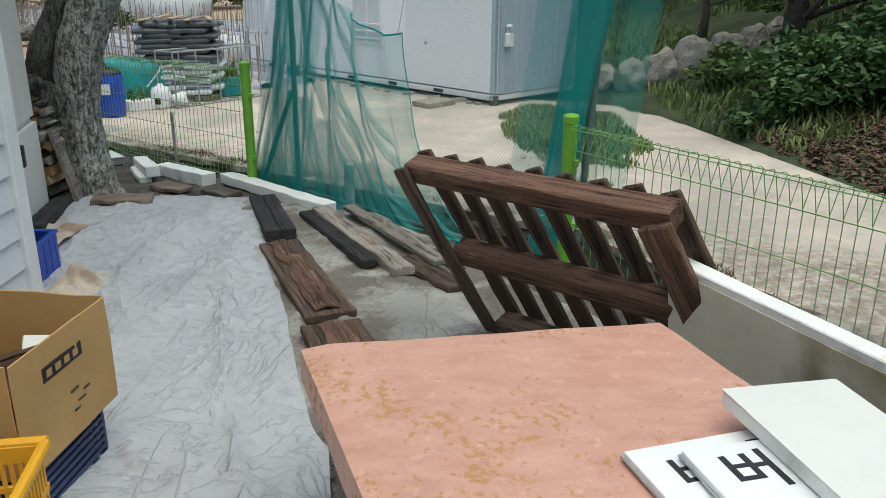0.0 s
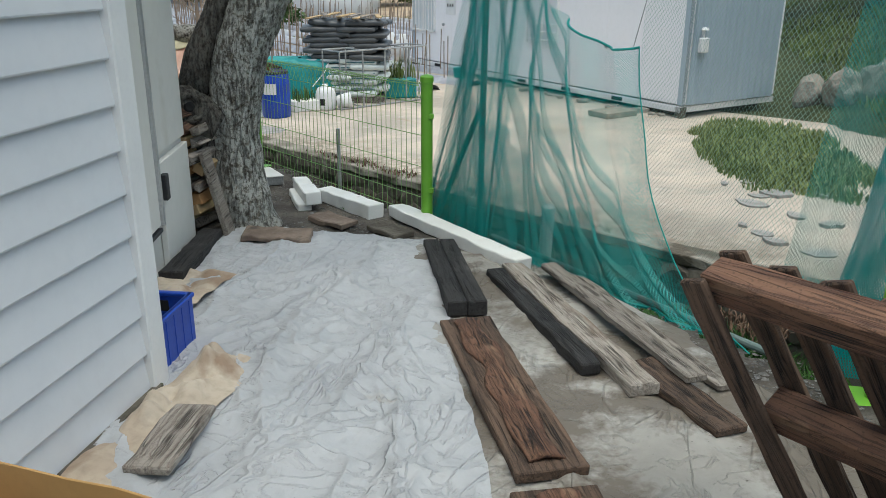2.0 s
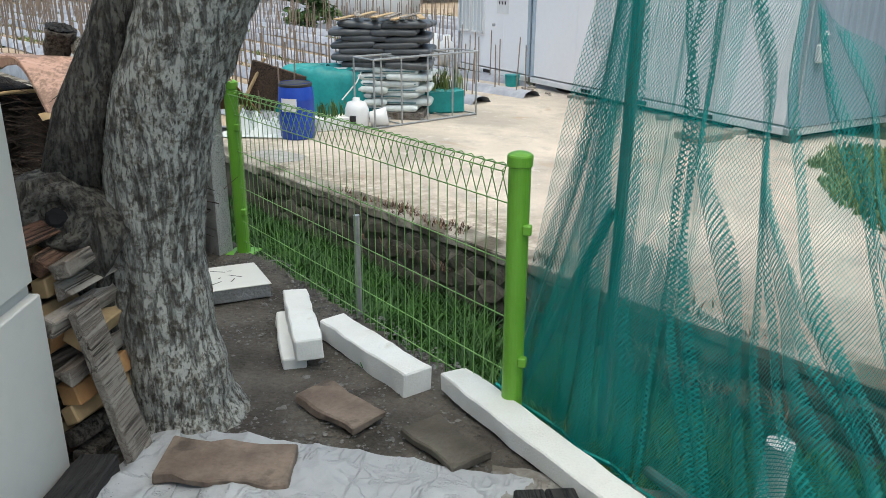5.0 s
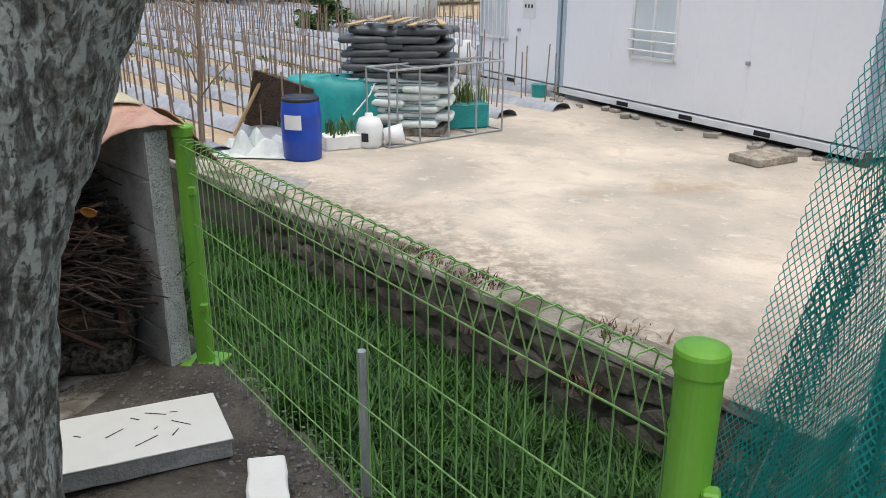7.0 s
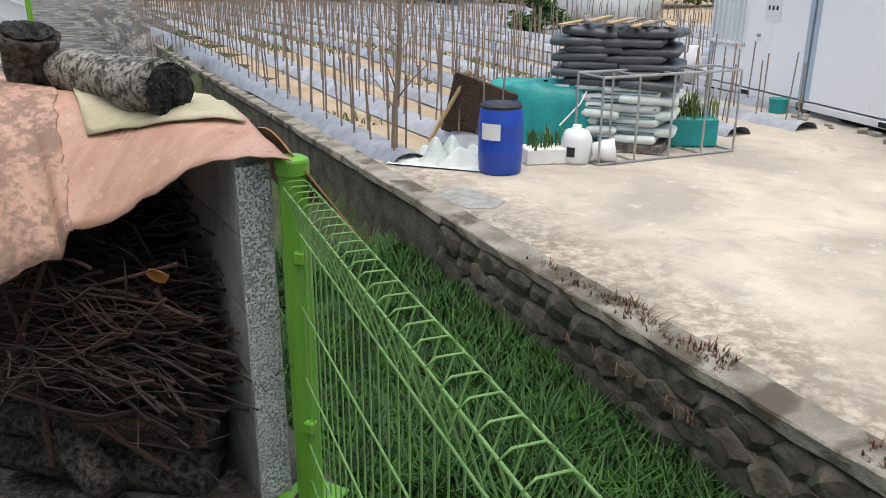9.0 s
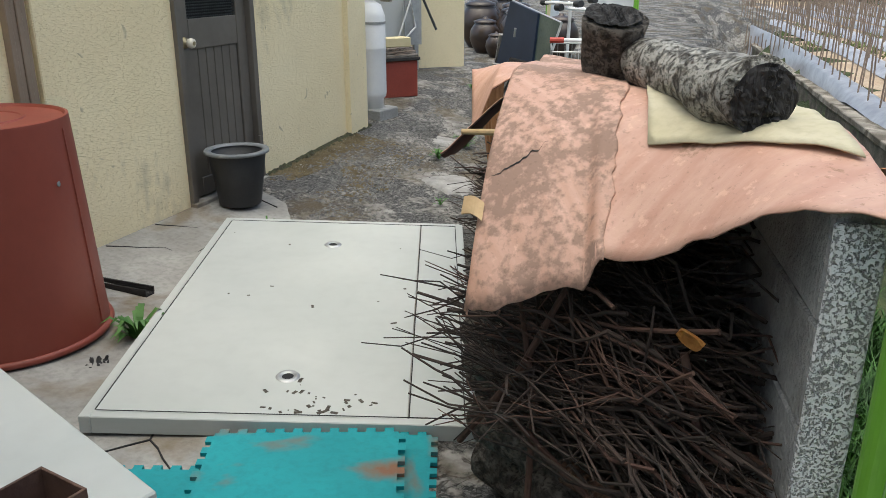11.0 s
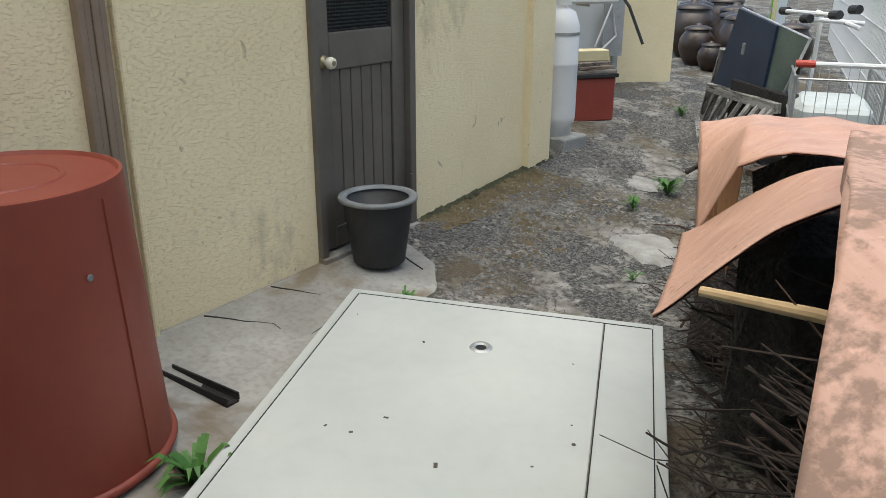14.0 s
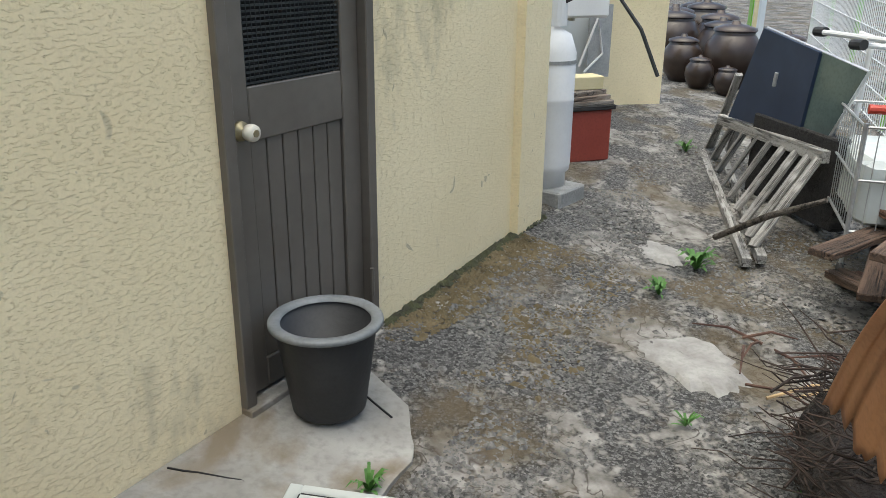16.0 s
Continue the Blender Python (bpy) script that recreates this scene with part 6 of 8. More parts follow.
# ---- back yard ----
def build_door():
    t = tagged(new("door_1"), "dark bronze aluminium door with a mesh window", "door", kind="structure")
    t.matrix_basis = hm
    z0, z1 = -0.13, 1.85
    for y in (0.025, DW - 0.025):
        part("frame_post", box(0.10, 0.05, z1 - z0, (-0.02, y, z0), 0.004), M_DOORB, t)
    part("frame_head", box(0.10, DW - 0.1, 0.05, (-0.02, DW / 2, z1 - 0.05), 0.004), M_DOORB, t)
    for y in (0.052 + 0.05, DW - 0.052 - 0.05):
        part("stile", box(0.04, 0.10, z1 - z0 - 0.07, (-0.03, y, z0 + 0.015), 0.004), M_DOORB, t)
    for za, zb in ((z0 + 0.015, z0 + 0.13), (0.80, 0.98), (1.68, 1.79)):
        part("rail", box(0.038, DW - 0.31, zb - za, (-0.03, DW / 2, za), 0.004), M_DOORB, t)
    n = 6
    w = (DW - 0.31) / n
    for k in range(n):
        part("slat", box(0.018, w - 0.006, 0.80 - z0 - 0.13, (-0.03, 0.155 + w * (k + 0.5), z0 + 0.13), 0.003), M_DOORB, t)
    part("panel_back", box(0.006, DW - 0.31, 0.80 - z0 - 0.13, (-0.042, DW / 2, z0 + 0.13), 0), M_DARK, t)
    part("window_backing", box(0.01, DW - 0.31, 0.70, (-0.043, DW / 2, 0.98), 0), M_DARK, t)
    for k in range(40):
        part("louvre", box(0.006, DW - 0.312, 0.007, (-0.024, DW / 2, 0.985 + k * 0.0174), 0), M_GLASSD, t)
    for k in range(24):
        part("mesh_wire", tube([(-0.019, 0.158 + k * 0.0208, 0.98), (-0.019, 0.158 + k * 0.0208, 1.68)], 0.0012, 4), M_GLASSD, t)
    kn = part("knob_rose", lathe([(0, 0), (0.034, 0.0), (0.032, 0.012), (0.016, 0.016), (0.014, 0.035), (0, 0.035)], 20), M_BRASS, t, "worn brass rose", pose(-0.01, 0.105, 0.845, 0, 90, 0), True)
    part("knob", lathe([(0.012, 0.03), (0.026, 0.036), (0.030, 0.052), (0.026, 0.068), (0.012, 0.072), (0, 0.072)], 20), M_CREAM, t, "round cream door knob", pose(-0.01, 0.105, 0.845, 0, 90, 0), True)
    part("lock_face", lathe([(0, 0.072), (0.012, 0.072), (0.012, 0.075), (0, 0.075)], 16), M_BRASS, t, "", pose(-0.01, 0.105, 0.845, 0, 90, 0))
    part("hinge", tube([(0.035, DW - 0.055, 0.05), (0.035, DW - 0.055, 0.17)], 0.009, 10), M_DOORB, t)
    part("threshold", box(0.12, DW, 0.03, (-0.01, DW / 2, z0 - 0.03), 0.004), M_APRON, t)
M_GLASSD = mat("dark_mesh", (0.02, 0.024, 0.026), (0.035, 0.04, 0.042), 10, 0.5, 0.0)
M_CREAM = mat("cream_plastic", (0.62, 0.58, 0.48), (0.68, 0.64, 0.54), 10, 0.4, 0.0, fine_mix=0.1)
M_BROWNT = mat("brown_trim", (0.22, 0.165, 0.12), (0.27, 0.21, 0.155), 4, 0.5, 0.05, fine_mix=0.15)
build_door()
wt = thing("corner_trim", "grooved brown metal trim up the house wall", "trim", hm, kind="structure")
for k, x in enumerate((0.0, 0.03, 0.06, 0.09)):
    part("rib", box(0.03 if k % 2 else 0.045, 0.03, 3.0, (0.02, -1.14 + x, -0.20), 0.004), M_BROWNT, wt)
part("edge_bead", box(0.035, 0.025, 3.0, (0.018, -0.995, -0.20), 0.006), M_STUCCO, wt, "chipped stucco edge")

# bucket by the door
def build_bucket():
    t = thing("plant_bucket", "black plastic planter bucket with a broad grey rim", "bucket", pose(-7.69, 7.33, yard_z(-7.69, 7.33) + 0.030) @ Matrix.Scale(0.92, 4))
    part("body", lathe([(0.0, 0.0), (0.135, 0.0), (0.145, 0.01), (0.195, 0.36), (0.195, 0.375), (0.180, 0.375), (0.135, 0.03), (0, 0.03)], 40), M_BLACK, t, smooth=True)
    part("rim", lathe([(0.172, 0.372), (0.178, 0.384), (0.214, 0.386), (0.220, 0.379), (0.220, 0.366), (0.21, 0.362), (0.195, 0.365)], 40), M_RIM, t, "worn grey rolled rim", smooth=True)
    part("soil_fill", lathe([(0, 0.20), (0.08, 0.205), (0.165, 0.19)], 30, 0.006), M_SOIL, t, "dry rubble in the bucket")
M_RIM = mat("grey_worn_plastic", (0.16, 0.17, 0.175), (0.22, 0.23, 0.235), 9, 0.6, 0.1)
build_bucket()

# upturned tub
def build_tub():
    x, y = -6.16, 6.15
    t = thing("rubber_tub", "large upturned brown-red plastic tub", "tub", pose(x, y, -0.195) @ Matrix.Diagonal((0.90, 0.90, 1.00, 1)))
    part("body", lathe([(0.436, 0.02), (0.434, 0.05), (0.386, 0.885), (0.384, 0.914)], 64, 0.003), M_TUB, t, smooth=True)
    part("base", lathe([(0.384, 0.910), (0.382, 0.921), (0.370, 0.923), (0.362, 0.910), (0.21, 0.914), (0.205, 0.919), (0.19, 0.919), (0.185, 0.914), (0, 0.914)], 64), M_TUB, t, "upturned base with a raised ring")
    part("rim", lathe([(0.436, 0.030), (0.450, 0.028), (0.456, 0.015), (0.450, 0.003), (0.436, 0.0)], 64), M_TUB, t, "rolled rim resting on the ground", smooth=True)
    for k, a in enumerate((68, 205)):
        a = radians(a)
        pts = [(0.437 * math.cos(a), 0.437 * math.sin(a), 0.05), (0.388 * math.cos(a), 0.388 * math.sin(a), 0.88)]
        part("seam", tube(pts, 0.004, 6), M_TUB, t)
    a = radians(52)
    part("scuff", lathe([(0, 0), (0.011, 0), (0.008, 0.003), (0, 0.003)], 10), M_RIM, t, "pale scuff mark", pose(0.405 * math.cos(a), 0.405 * math.sin(a), 0.68, 0, 90, 52))
build_tub()

# white panel on the ground
def build_floor_panel():
    o = Vector((-5.22, 6.44, -0.150))
    X = Vector((-1.93, 0.74, 0.065))           # long side
    Y = Vector((0.50, 1.27, -0.04))             # short side
    Y = Y - X * (Y.dot(X) / X.dot(X))
    ax, ay = X.normalized(), Y.normalized()
    m = Matrix((ax, ay, ax.cross(ay))).transposed().to_4x4()
    flip = m.col[2][2] < 0
    if flip:
        m = Matrix((ay, ax, ay.cross(ax))).transposed().to_4x4()
    m.translation = o - Vector((0, 0, 0.0))
    L_, W_ = X.length, 1.36
    # local x: short side, local y: long side, when flipped
    t = thing("insulated_panel", "large white insulated door panel lying flat with ring pulls", "panel", m)
    part("core", box(W_ - 0.03, L_ - 0.03, 0.055, (W_ / 2, L_ / 2, -0.062), 0.004), M_APRON, t, "grimy panel edge")
    part("face", box(W_ * 0.80, L_ - 0.06, 0.006, (0.03 + W_ * 0.40, L_ / 2, -0.006), 0.002), M_SHEETW, t)
    part("face", box(W_ * 0.155, L_ - 0.06, 0.006, (W_ * 0.907 - 0.005, L_ / 2, -0.007), 0.002), M_SHEETW, t)
    part("frame_rail", box(0.04, L_, 0.066, (0.02, L_ / 2, -0.066), 0.003), M_SHEETW, t)
    part("frame_rail", box(0.04, L_, 0.066, (W_ - 0.02, L_ / 2, -0.066), 0.003), M_SHEETW, t)
    part("frame_rail", box(W_ - 0.08, 0.04, 0.066, (W_ / 2, 0.02, -0.066), 0.003), M_SHEETW, t)
    part("frame_rail", box(W_ - 0.08, 0.04, 0.066, (W_ / 2, L_ - 0.02, -0.066), 0.003), M_SHEETW, t)
    part("seam_strip", box(0.004, L_ - 0.1, 0.004, (W_ * 0.826, L_ / 2, -0.002), 0), M_DARK, t)
    for x in (0.0425, W_ - 0.0425):
        part("frame_gap", box(0.004, L_ - 0.09, 0.003, (x, L_ / 2, -0.0015), 0), M_DARK, t)
    for y in (0.0425, L_ - 0.0425):
        part("frame_gap", box(W_ - 0.09, 0.004, 0.003, (W_ / 2, y, -0.0015), 0), M_DARK, t)
    for x, y in ((0.66, 0.30), (0.66, 1.68)):
        r = part("ring_pull", lathe([(0.022, 0.0), (0.030, 0.006), (0.040, 0.006), (0.046, 0.0)], 20), M_STEEL, t, "recessed grey ring pull", pose(x, y, 0.0), True)
        part("ring_dirt", lathe([(0, 0.0008), (0.022, 0.0008)], 14), M_DARK, t, "", pose(x, y, 0.0))
    rnd = random.Random(4)
    for k in range(46):
        u, v = rnd.gauss(0.78, 0.10), abs(rnd.gauss(0.0, 0.11)) + 0.05
        if k > 34:
            u, v = rnd.uniform(0.1, 1.2), rnd.uniform(0.1, L_ - 0.1)
        s = rnd.uniform(0.004, 0.014)
        part("rust_spot", box(s, s * rnd.uniform(0.6, 2.4), 0.0012, (0, 0, 0), 0), M_SOIL, t, "", pose(u, v, 0.0002, 0, 0, rnd.uniform(0, 180)))
M_SHEETW = mat("white_sheet_metal", (0.43, 0.455, 0.435), (0.50, 0.52, 0.495), 1.6, 0.4, 0.02, fine=14, c3=(0.38, 0.385, 0.34), spots=0.60, fine_mix=0.10)
build_floor_panel()

# teal foam mats
def mat_tile(m, label):
    s, n = 0.60, 10
    b = bmesh.new()
    out = []
    for side in range(4):
        for k in range(n):
            f = k / n
            for g, o in ((0.0, 0.0), (0.3, 0.0), (0.3, 0.022), (0.8, 0.022), (0.8, 0.0)):
                p = Vector(((f + g / n) * s, -o if k % 1 == 0 else 0))
                r = Matrix.Rotation(side * math.pi / 2, 2)
                c = Vector((s / 2, s / 2))
                out.append(tuple(c + r @ (p - c)))
    return solo("foam_mat", prism(out, 0.0, 0.014), M_MAT, label, "floor mat", m, group="teal puzzle mats")
M_MAT = mat("teal_foam", (0.005, 0.24, 0.27), (0.01, 0.30, 0.33), 3, 0.7, 0.2, fine=40, c3=(0.20, 0.095, 0.05), spots=0.53)
gz = lambda x, y: yard_z(x, y)
mat_tile(pose(-5.0, 7.00, gz(-5, 7.1) + 0.024, 0, 0, -22), "teal foam puzzle mat stained with mud")
mat_tile(pose(-4.76, 6.98, gz(-4.7, 6.9) + 0.024, 0, 0, -112), "teal foam puzzle mat")
mat_tile(pose(-4.38, 6.66, gz(-4.5, 7.1) + 0.040, 2, 0, 70), "teal foam puzzle mat")

# low white panel on a stack of timber behind the cold store
t = thing("covered_timber", "timber stack covered with a white panel", "timber stack", along((-3.95, 6.69), (-5.55, 5.88), 0))
part("cover_panel", box(0.62, 1.80, 0.05, (-0.31, 0.90, 0.30), 0.004), M_SHEETW, t, "clean white cover panel")
for k in range(4):
    part("bearer", box(0.56, 0.12, 0.28, (-0.31, 0.2 + 0.45 * k, 0.02), 0.006, 4, 0.006, k), M_WOODD, t)
    part("foot_block", box(0.56, 0.2, 0.24, (-0.31, 0.2 + 0.45 * k, -0.24), 0.006), M_STONE, t)
# split firewood stacked along the back of the cold store
fs = thing("firewood_stack", "stack of split grey and orange firewood against the panel wall", "firewood stack")
def split_mesh(seed):
    r = random.Random(seed)
    n = r.choice((3, 4, 4, 5))
    rad = r.uniform(0.038, 0.055)
    out = [(rad * r.uniform(0.85, 1.1) * math.cos(6.283 * k / n + seed), rad * r.uniform(0.75, 1.0) * math.sin(6.283 * k / n + seed)) for k in range(n)]
    b = prism(out, -0.22, 0.22 + r.uniform(-0.04, 0.04), 0.004)
    bmesh.ops.rotate(b, matrix=Matrix.Rotation(-math.pi / 2, 3, 'X'), verts=b.verts)
    return mesh_of("split_log", b, (M_WOODG, M_STICK, M_WOODR, M_LOG, M_WOODG, M_ORANGEW)[seed % 6])
sm = [split_mesh(k) for k in range(18)]
rnd = random.Random(8)
for row in range(11):
    for k in range(-1, 27):
        if k > 14 and row < 5:
            continue
        if row > 8 and rnd.random() < 0.5:
            continue
        w = new("split_log", rnd.choice(sm))
        w.parent = fs
        w.matrix_basis = pose(-2.93 - 0.085 * k + rnd.uniform(-0.01, 0.01), (5.88 if k < 15 else 5.79) + rnd.uniform(-0.05, 0.05), -0.08 + row * 0.083 + rnd.uniform(-0.008, 0.008), 0, rnd.uniform(0, 360), rnd.gauss(0, 4))
for k in range(9):
    a = Vector((-4.45 - rnd.uniform(0.0, 0.6), 6.16 + rnd.uniform(-0.1, 0.05), 0.42 + 0.045 * k))
    d = Vector((-0.35, -0.9 + rnd.uniform(-0.3, 0.3), 0.02)).normalized() * 0.5
    r = rnd.uniform(0.014, 0.026)
    solo("firewood_stick", tube([a, a + d * 0.5, a + d], [r, r * 0.95, r * 0.9], 9, 0.25, k), M_LOG if k % 3 else M_STICK, "rough firewood stick jutting from the stack", "firewood", group="firewood sticks")
solo("leaning_board", box(0.03, 0.13, 0.60, (0, 0, 0), 0.003, 5, 0.004, 2), M_WOODG, "narrow pale board leaning beside the tree", "board", pose(-2.66, 5.74, -0.05, 0, -13, 8))
ch = thing("steel_box", "open dark rust-brown steel box section on the white panel", "steel box", pose(-3.82, 6.45, 0.352, 0, 0, 38))
for sx, sy, x, y in ((0.006, 0.24, -0.06, 0), (0.006, 0.24, 0.06, 0), (0.114, 0.006, 0, -0.117), (0.114, 0.006, 0, 0.117)):
    part("side", box(sx, sy, 0.10, (x, y, 0.004), 0.001), M_TWIGR, ch)
part("bottom", box(0.126, 0.24, 0.004, (0, 0, 0), 0), M_TWIGR, ch)
solo("wood_offcut", box(0.04, 0.17, 0.035, (0, 0, 0), 0.004, 4, 0.004, 2), M_GREYW, "small grey weathered wood offcut on the white panel", "offcut", pose(-4.06, 6.28, 0.352, 0, 0, 12))

# ---- woodpile by the fence ----
WO, WD = Vector((-3.50, 7.86)), Vector((-0.86, 0.51))
wallm = along(WO, WO + WD)
bw = tagged(new("wall_woodpile"), "rough grey concrete block wall beside the woodpile", "wall", kind="structure")
bw.matrix_basis = wallm
for r in range(5):
    for k in range(4):
        off = 0.0 if r % 2 == 0 else -0.25
        y0, y1 = max(0.0, off + k * 0.55), min(2.1, off + (k + 1) * 0.55)
        if y1 - y0 > 0.03:
            part("block", box(0.088, y1 - y0 - 0.006, 0.213, (0.0, (y0 + y1) / 2, -0.17 + r * 0.217), 0.006, 3, 0.004, r * 5 + k), M_BLOCK, bw)

part("end_face", box(0.09, 0.012, 1.06, (0, -0.009, -0.17), 0.004, 10, 0.004, 3), M_CAST, bw, "rough whitish cast end of the wall")
FA = Vector((-0.94, -0.34))           # along the front of the pile, away from the wall
def pp(s, d, z):
    """A place in the woodpile: s along its front, d into its depth."""
    q = WO + FA * s + WD * d
    return Vector((q.x, q.y, z))

rnd = random.Random(21)
# logs at the bottom
logs = []
for row, (z, n) in enumerate(((-0.10, 4), (0.06, 4), (0.22, 4))):
    for k in range(n):
        d = 0.10 + 0.24 * k + rnd.uniform(-0.03, 0.03)
        r = rnd.uniform(0.065, 0.09)
        a, c = pp(0.10 + rnd.uniform(0, 0.1), d, z + rnd.uniform(-0.02, 0.02)), pp(0.95 + rnd.uniform(-0.1, 0.1), d + rnd.uniform(-0.05, 0.05), z + rnd.uniform(-0.02, 0.02))
        mid = (a + c) / 2 + Vector((0, 0, rnd.uniform(-0.02, 0.03)))
        t = thing("firewood_log", "thick dark firewood log in the woodpile", "firewood log", group="logs of the woodpile")
        part("log", tube([a, a + (mid - a) * 0.5, mid, mid + (c - mid) * 0.5, c], [r, r * 1.03, r, r * 0.96, r * 0.93], 16, 0.22, k + row * 5), M_LOG, t, smooth=True)
solo("firewood_log", tube([pp(0.55, -0.16, -0.06), pp(0.62, -0.05, 0.0), pp(0.72, 0.1, 0.03)], [0.055, 0.06, 0.06], 14, 0.25, 90), M_LOG, "short gnarled log sticking out of the pile", "firewood log", smooth=True)
solo("firewood_log", tube([pp(0.35, -0.08, 0.14), pp(0.6, -0.06, 0.12)], [0.03, 0.03], 8, 0.15, 91), M_WOODR, "split reddish firewood piece", "firewood log")

# brushwood
def twig_mesh(seed):
    r = random.Random(seed)
    ln = r.uniform(0.45, 0.85)
    n = 7
    pts, x, z = [], 0.0, 0.0
    for k in range(n + 1):
        pts.append(Vector((x, ln * (k / n - 0.5), z)))
        x += r.gauss(0, 0.042)
        z += r.gauss(0, 0.034)
    r0 = r.uniform(0.0022, 0.0052)
    b = tube(pts, [r0 * (1.15 - 0.75 * k / n) for k in range(n + 1)], 5)
    for q in range(r.randint(2, 4)):
        k = r.randint(2, n - 1)
        d = Vector((r.gauss(0, 0.10), r.uniform(0.06, 0.22), r.gauss(0, 0.08)))
        tube([pts[k], pts[k] + d * 0.5 + Vector((0, 0, r.gauss(0, 0.01))), pts[k] + d], [r0 * 0.55, r0 * 0.42, r0 * 0.25], 4, bm=b)
    return mesh_of("twig", b, M_TWIG if seed % 4 else M_TWIGR)
tm = [twig_mesh(s) for s in range(14)]
brush = thing("brushwood_pile", "tangled heap of dark brown brushwood twigs", "brushwood")
def lay(s, d, z, turn, tilt, parent=None, roll=0):
    q = pp(s, d, z)
    ang = math.degrees(math.atan2(-FA.x, FA.y)) + turn
    w = new("twig", rnd.choice(tm))
    w.parent = parent or brush
    w.matrix_basis = pose(q.x, q.y, q.z, tilt, rnd.uniform(0, 360), ang)
def heap_top(d):
    return 0.28 + 0.48 * math.sin(min(1.0, max(0.0, (d + 0.02) / 0.55)) * math.pi / 2)
for k in range(185):
    d = rnd.random() ** 1.8 * 1.2 - 0.02
    z = 0.29 + (heap_top(d) - 0.31) * rnd.random()
    z = min(z, 0.36 + 0.85 * max(d, 0.0))
    lay(rnd.uniform(0.36, 0.66) if d < 0.3 else rnd.uniform(0.26, 0.38), d, z, rnd.gauss(0, 16) + (180 if rnd.random() < 0.25 else 0), rnd.gauss(0, 4))
for k in range(60):
    d = rnd.random() * 0.3 - 0.04
    lay(rnd.uniform(0.24, 0.50), d, 0.25 + 0.32 * rnd.random(), rnd.gauss(0, 25), rnd.gauss(0, 10))
    brush.children[-1].scale = (0.55, 0.55, 0.55)
# the rest of the heap, deeper in and on the path side
b = bmesh.new()
for k in range(1000):
    s, d = rnd.uniform(0.40, 0.72), rnd.uniform(0.1, 1.3)
    z = max(0.05 if d > 0.5 else 0.27, 0.05 + (heap_top(d) - 0.08) * rnd.random())
    if 430 < k < 500:
        s, d, z = rnd.uniform(0.9, 1.25), rnd.uniform(2.2, 3.1), -0.14 + 0.20 * rnd.random()
    elif 400 < k < 425:
        s, d, z = rnd.uniform(0.75, 1.0), rnd.uniform(0.5, 1.7), -0.10 + 0.3 * rnd.random()
    if k > 500:
        d = rnd.random() ** 1.6 * 0.7 - 0.03
        s, z = rnd.uniform(0.42, 0.66), 0.28 + (heap_top(d) - 0.30) * rnd.random()
    high = k < 400 or k > 500
    if high:
        z = min(z, 0.36 + 0.85 * max(d, 0.0))
    high = high and d < 0.25 and z > 0.42
    if high:
        s = rnd.uniform(0.28, 0.38)
    if d > 0.35 and k < 400:
        s -= 0.12
    q = pp(s, d, z)
    dr = Vector((FA.x, FA.y, 0)) * (rnd.uniform(0.18, 0.26) if high else rnd.uniform(0.20, 0.30) if d > 0.25 else rnd.uniform(0.26, 0.42))
    a = rnd.gauss(0, 0.36)
    dr = Matrix.Rotation(a, 3, 'Z') @ dr + Vector((0, 0, rnd.gauss(0, 0.06)))
    r0 = rnd.uniform(0.002, 0.0055)
    j = Vector((rnd.gauss(0, 0.03), rnd.gauss(0, 0.03), rnd.gauss(0, 0.03)))
    line, off = [], Vector((0, 0, 0))
    for i in range(7):
        off += Vector((rnd.gauss(0, 0.026), rnd.gauss(0, 0.026), rnd.gauss(0, 0.026)))
        line.append(q + dr * (i / 3 - 1) + off)
    tube(line, [r0 * (1.1 - 0.1 * i) for i in range(7)], 5, bm=b)
tagged(part("brushwood_rest", b, M_TWIG, brush), kind="stuff")
# a few stouter sticks that reach out over the white panel
for k in range(13):
    d0, z0 = rnd.uniform(-0.05, 0.55), rnd.uniform(0.12, 0.66)
    ln = rnd.uniform(0.10, 0.32)
    a, turn = pp(0.66, d0, z0), rnd.gauss(0, 0.25)
    dr = Matrix.Rotation(turn, 3, 'Z') @ Vector((FA.x, FA.y, rnd.gauss(-0.02, 0.05)))
    line = [a - dr * 0.15, a + dr * (0.4 * ln) + Vector((0, 0, rnd.gauss(0, 0.012))), a + dr * (0.75 * ln) + Vector((0, 0, rnd.gauss(0, 0.02))), a + dr * (0.18 + ln) + Vector((rnd.gauss(0, 0.02), rnd.gauss(0, 0.02), rnd.gauss(0, 0.02)))]
    r0 = rnd.uniform(0.003, 0.0075)
    stick = tube(line, [r0, r0, r0 * 0.9, r0 * 0.8], 6, 0.2, k)
    tube([line[1], line[1] + dr * 0.10 + Vector((rnd.gauss(0, 0.03), rnd.gauss(0, 0.03), 0.05))], [r0 * 0.5, r0 * 0.25], 5, bm=stick)
    part("stick", stick, M_TWIG, brush)
# added dark box, puts the shade between the twigs into its colour
core = part("heap_core", box(0.50, 1.5, 0.60, (0, 0, 0), 0.08, 3, 0.05, 4), M_HEAPSHADE, brush, "dark box standing in for the shade inside the heap")
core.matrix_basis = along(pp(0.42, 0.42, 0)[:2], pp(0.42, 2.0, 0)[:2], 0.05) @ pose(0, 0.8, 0)
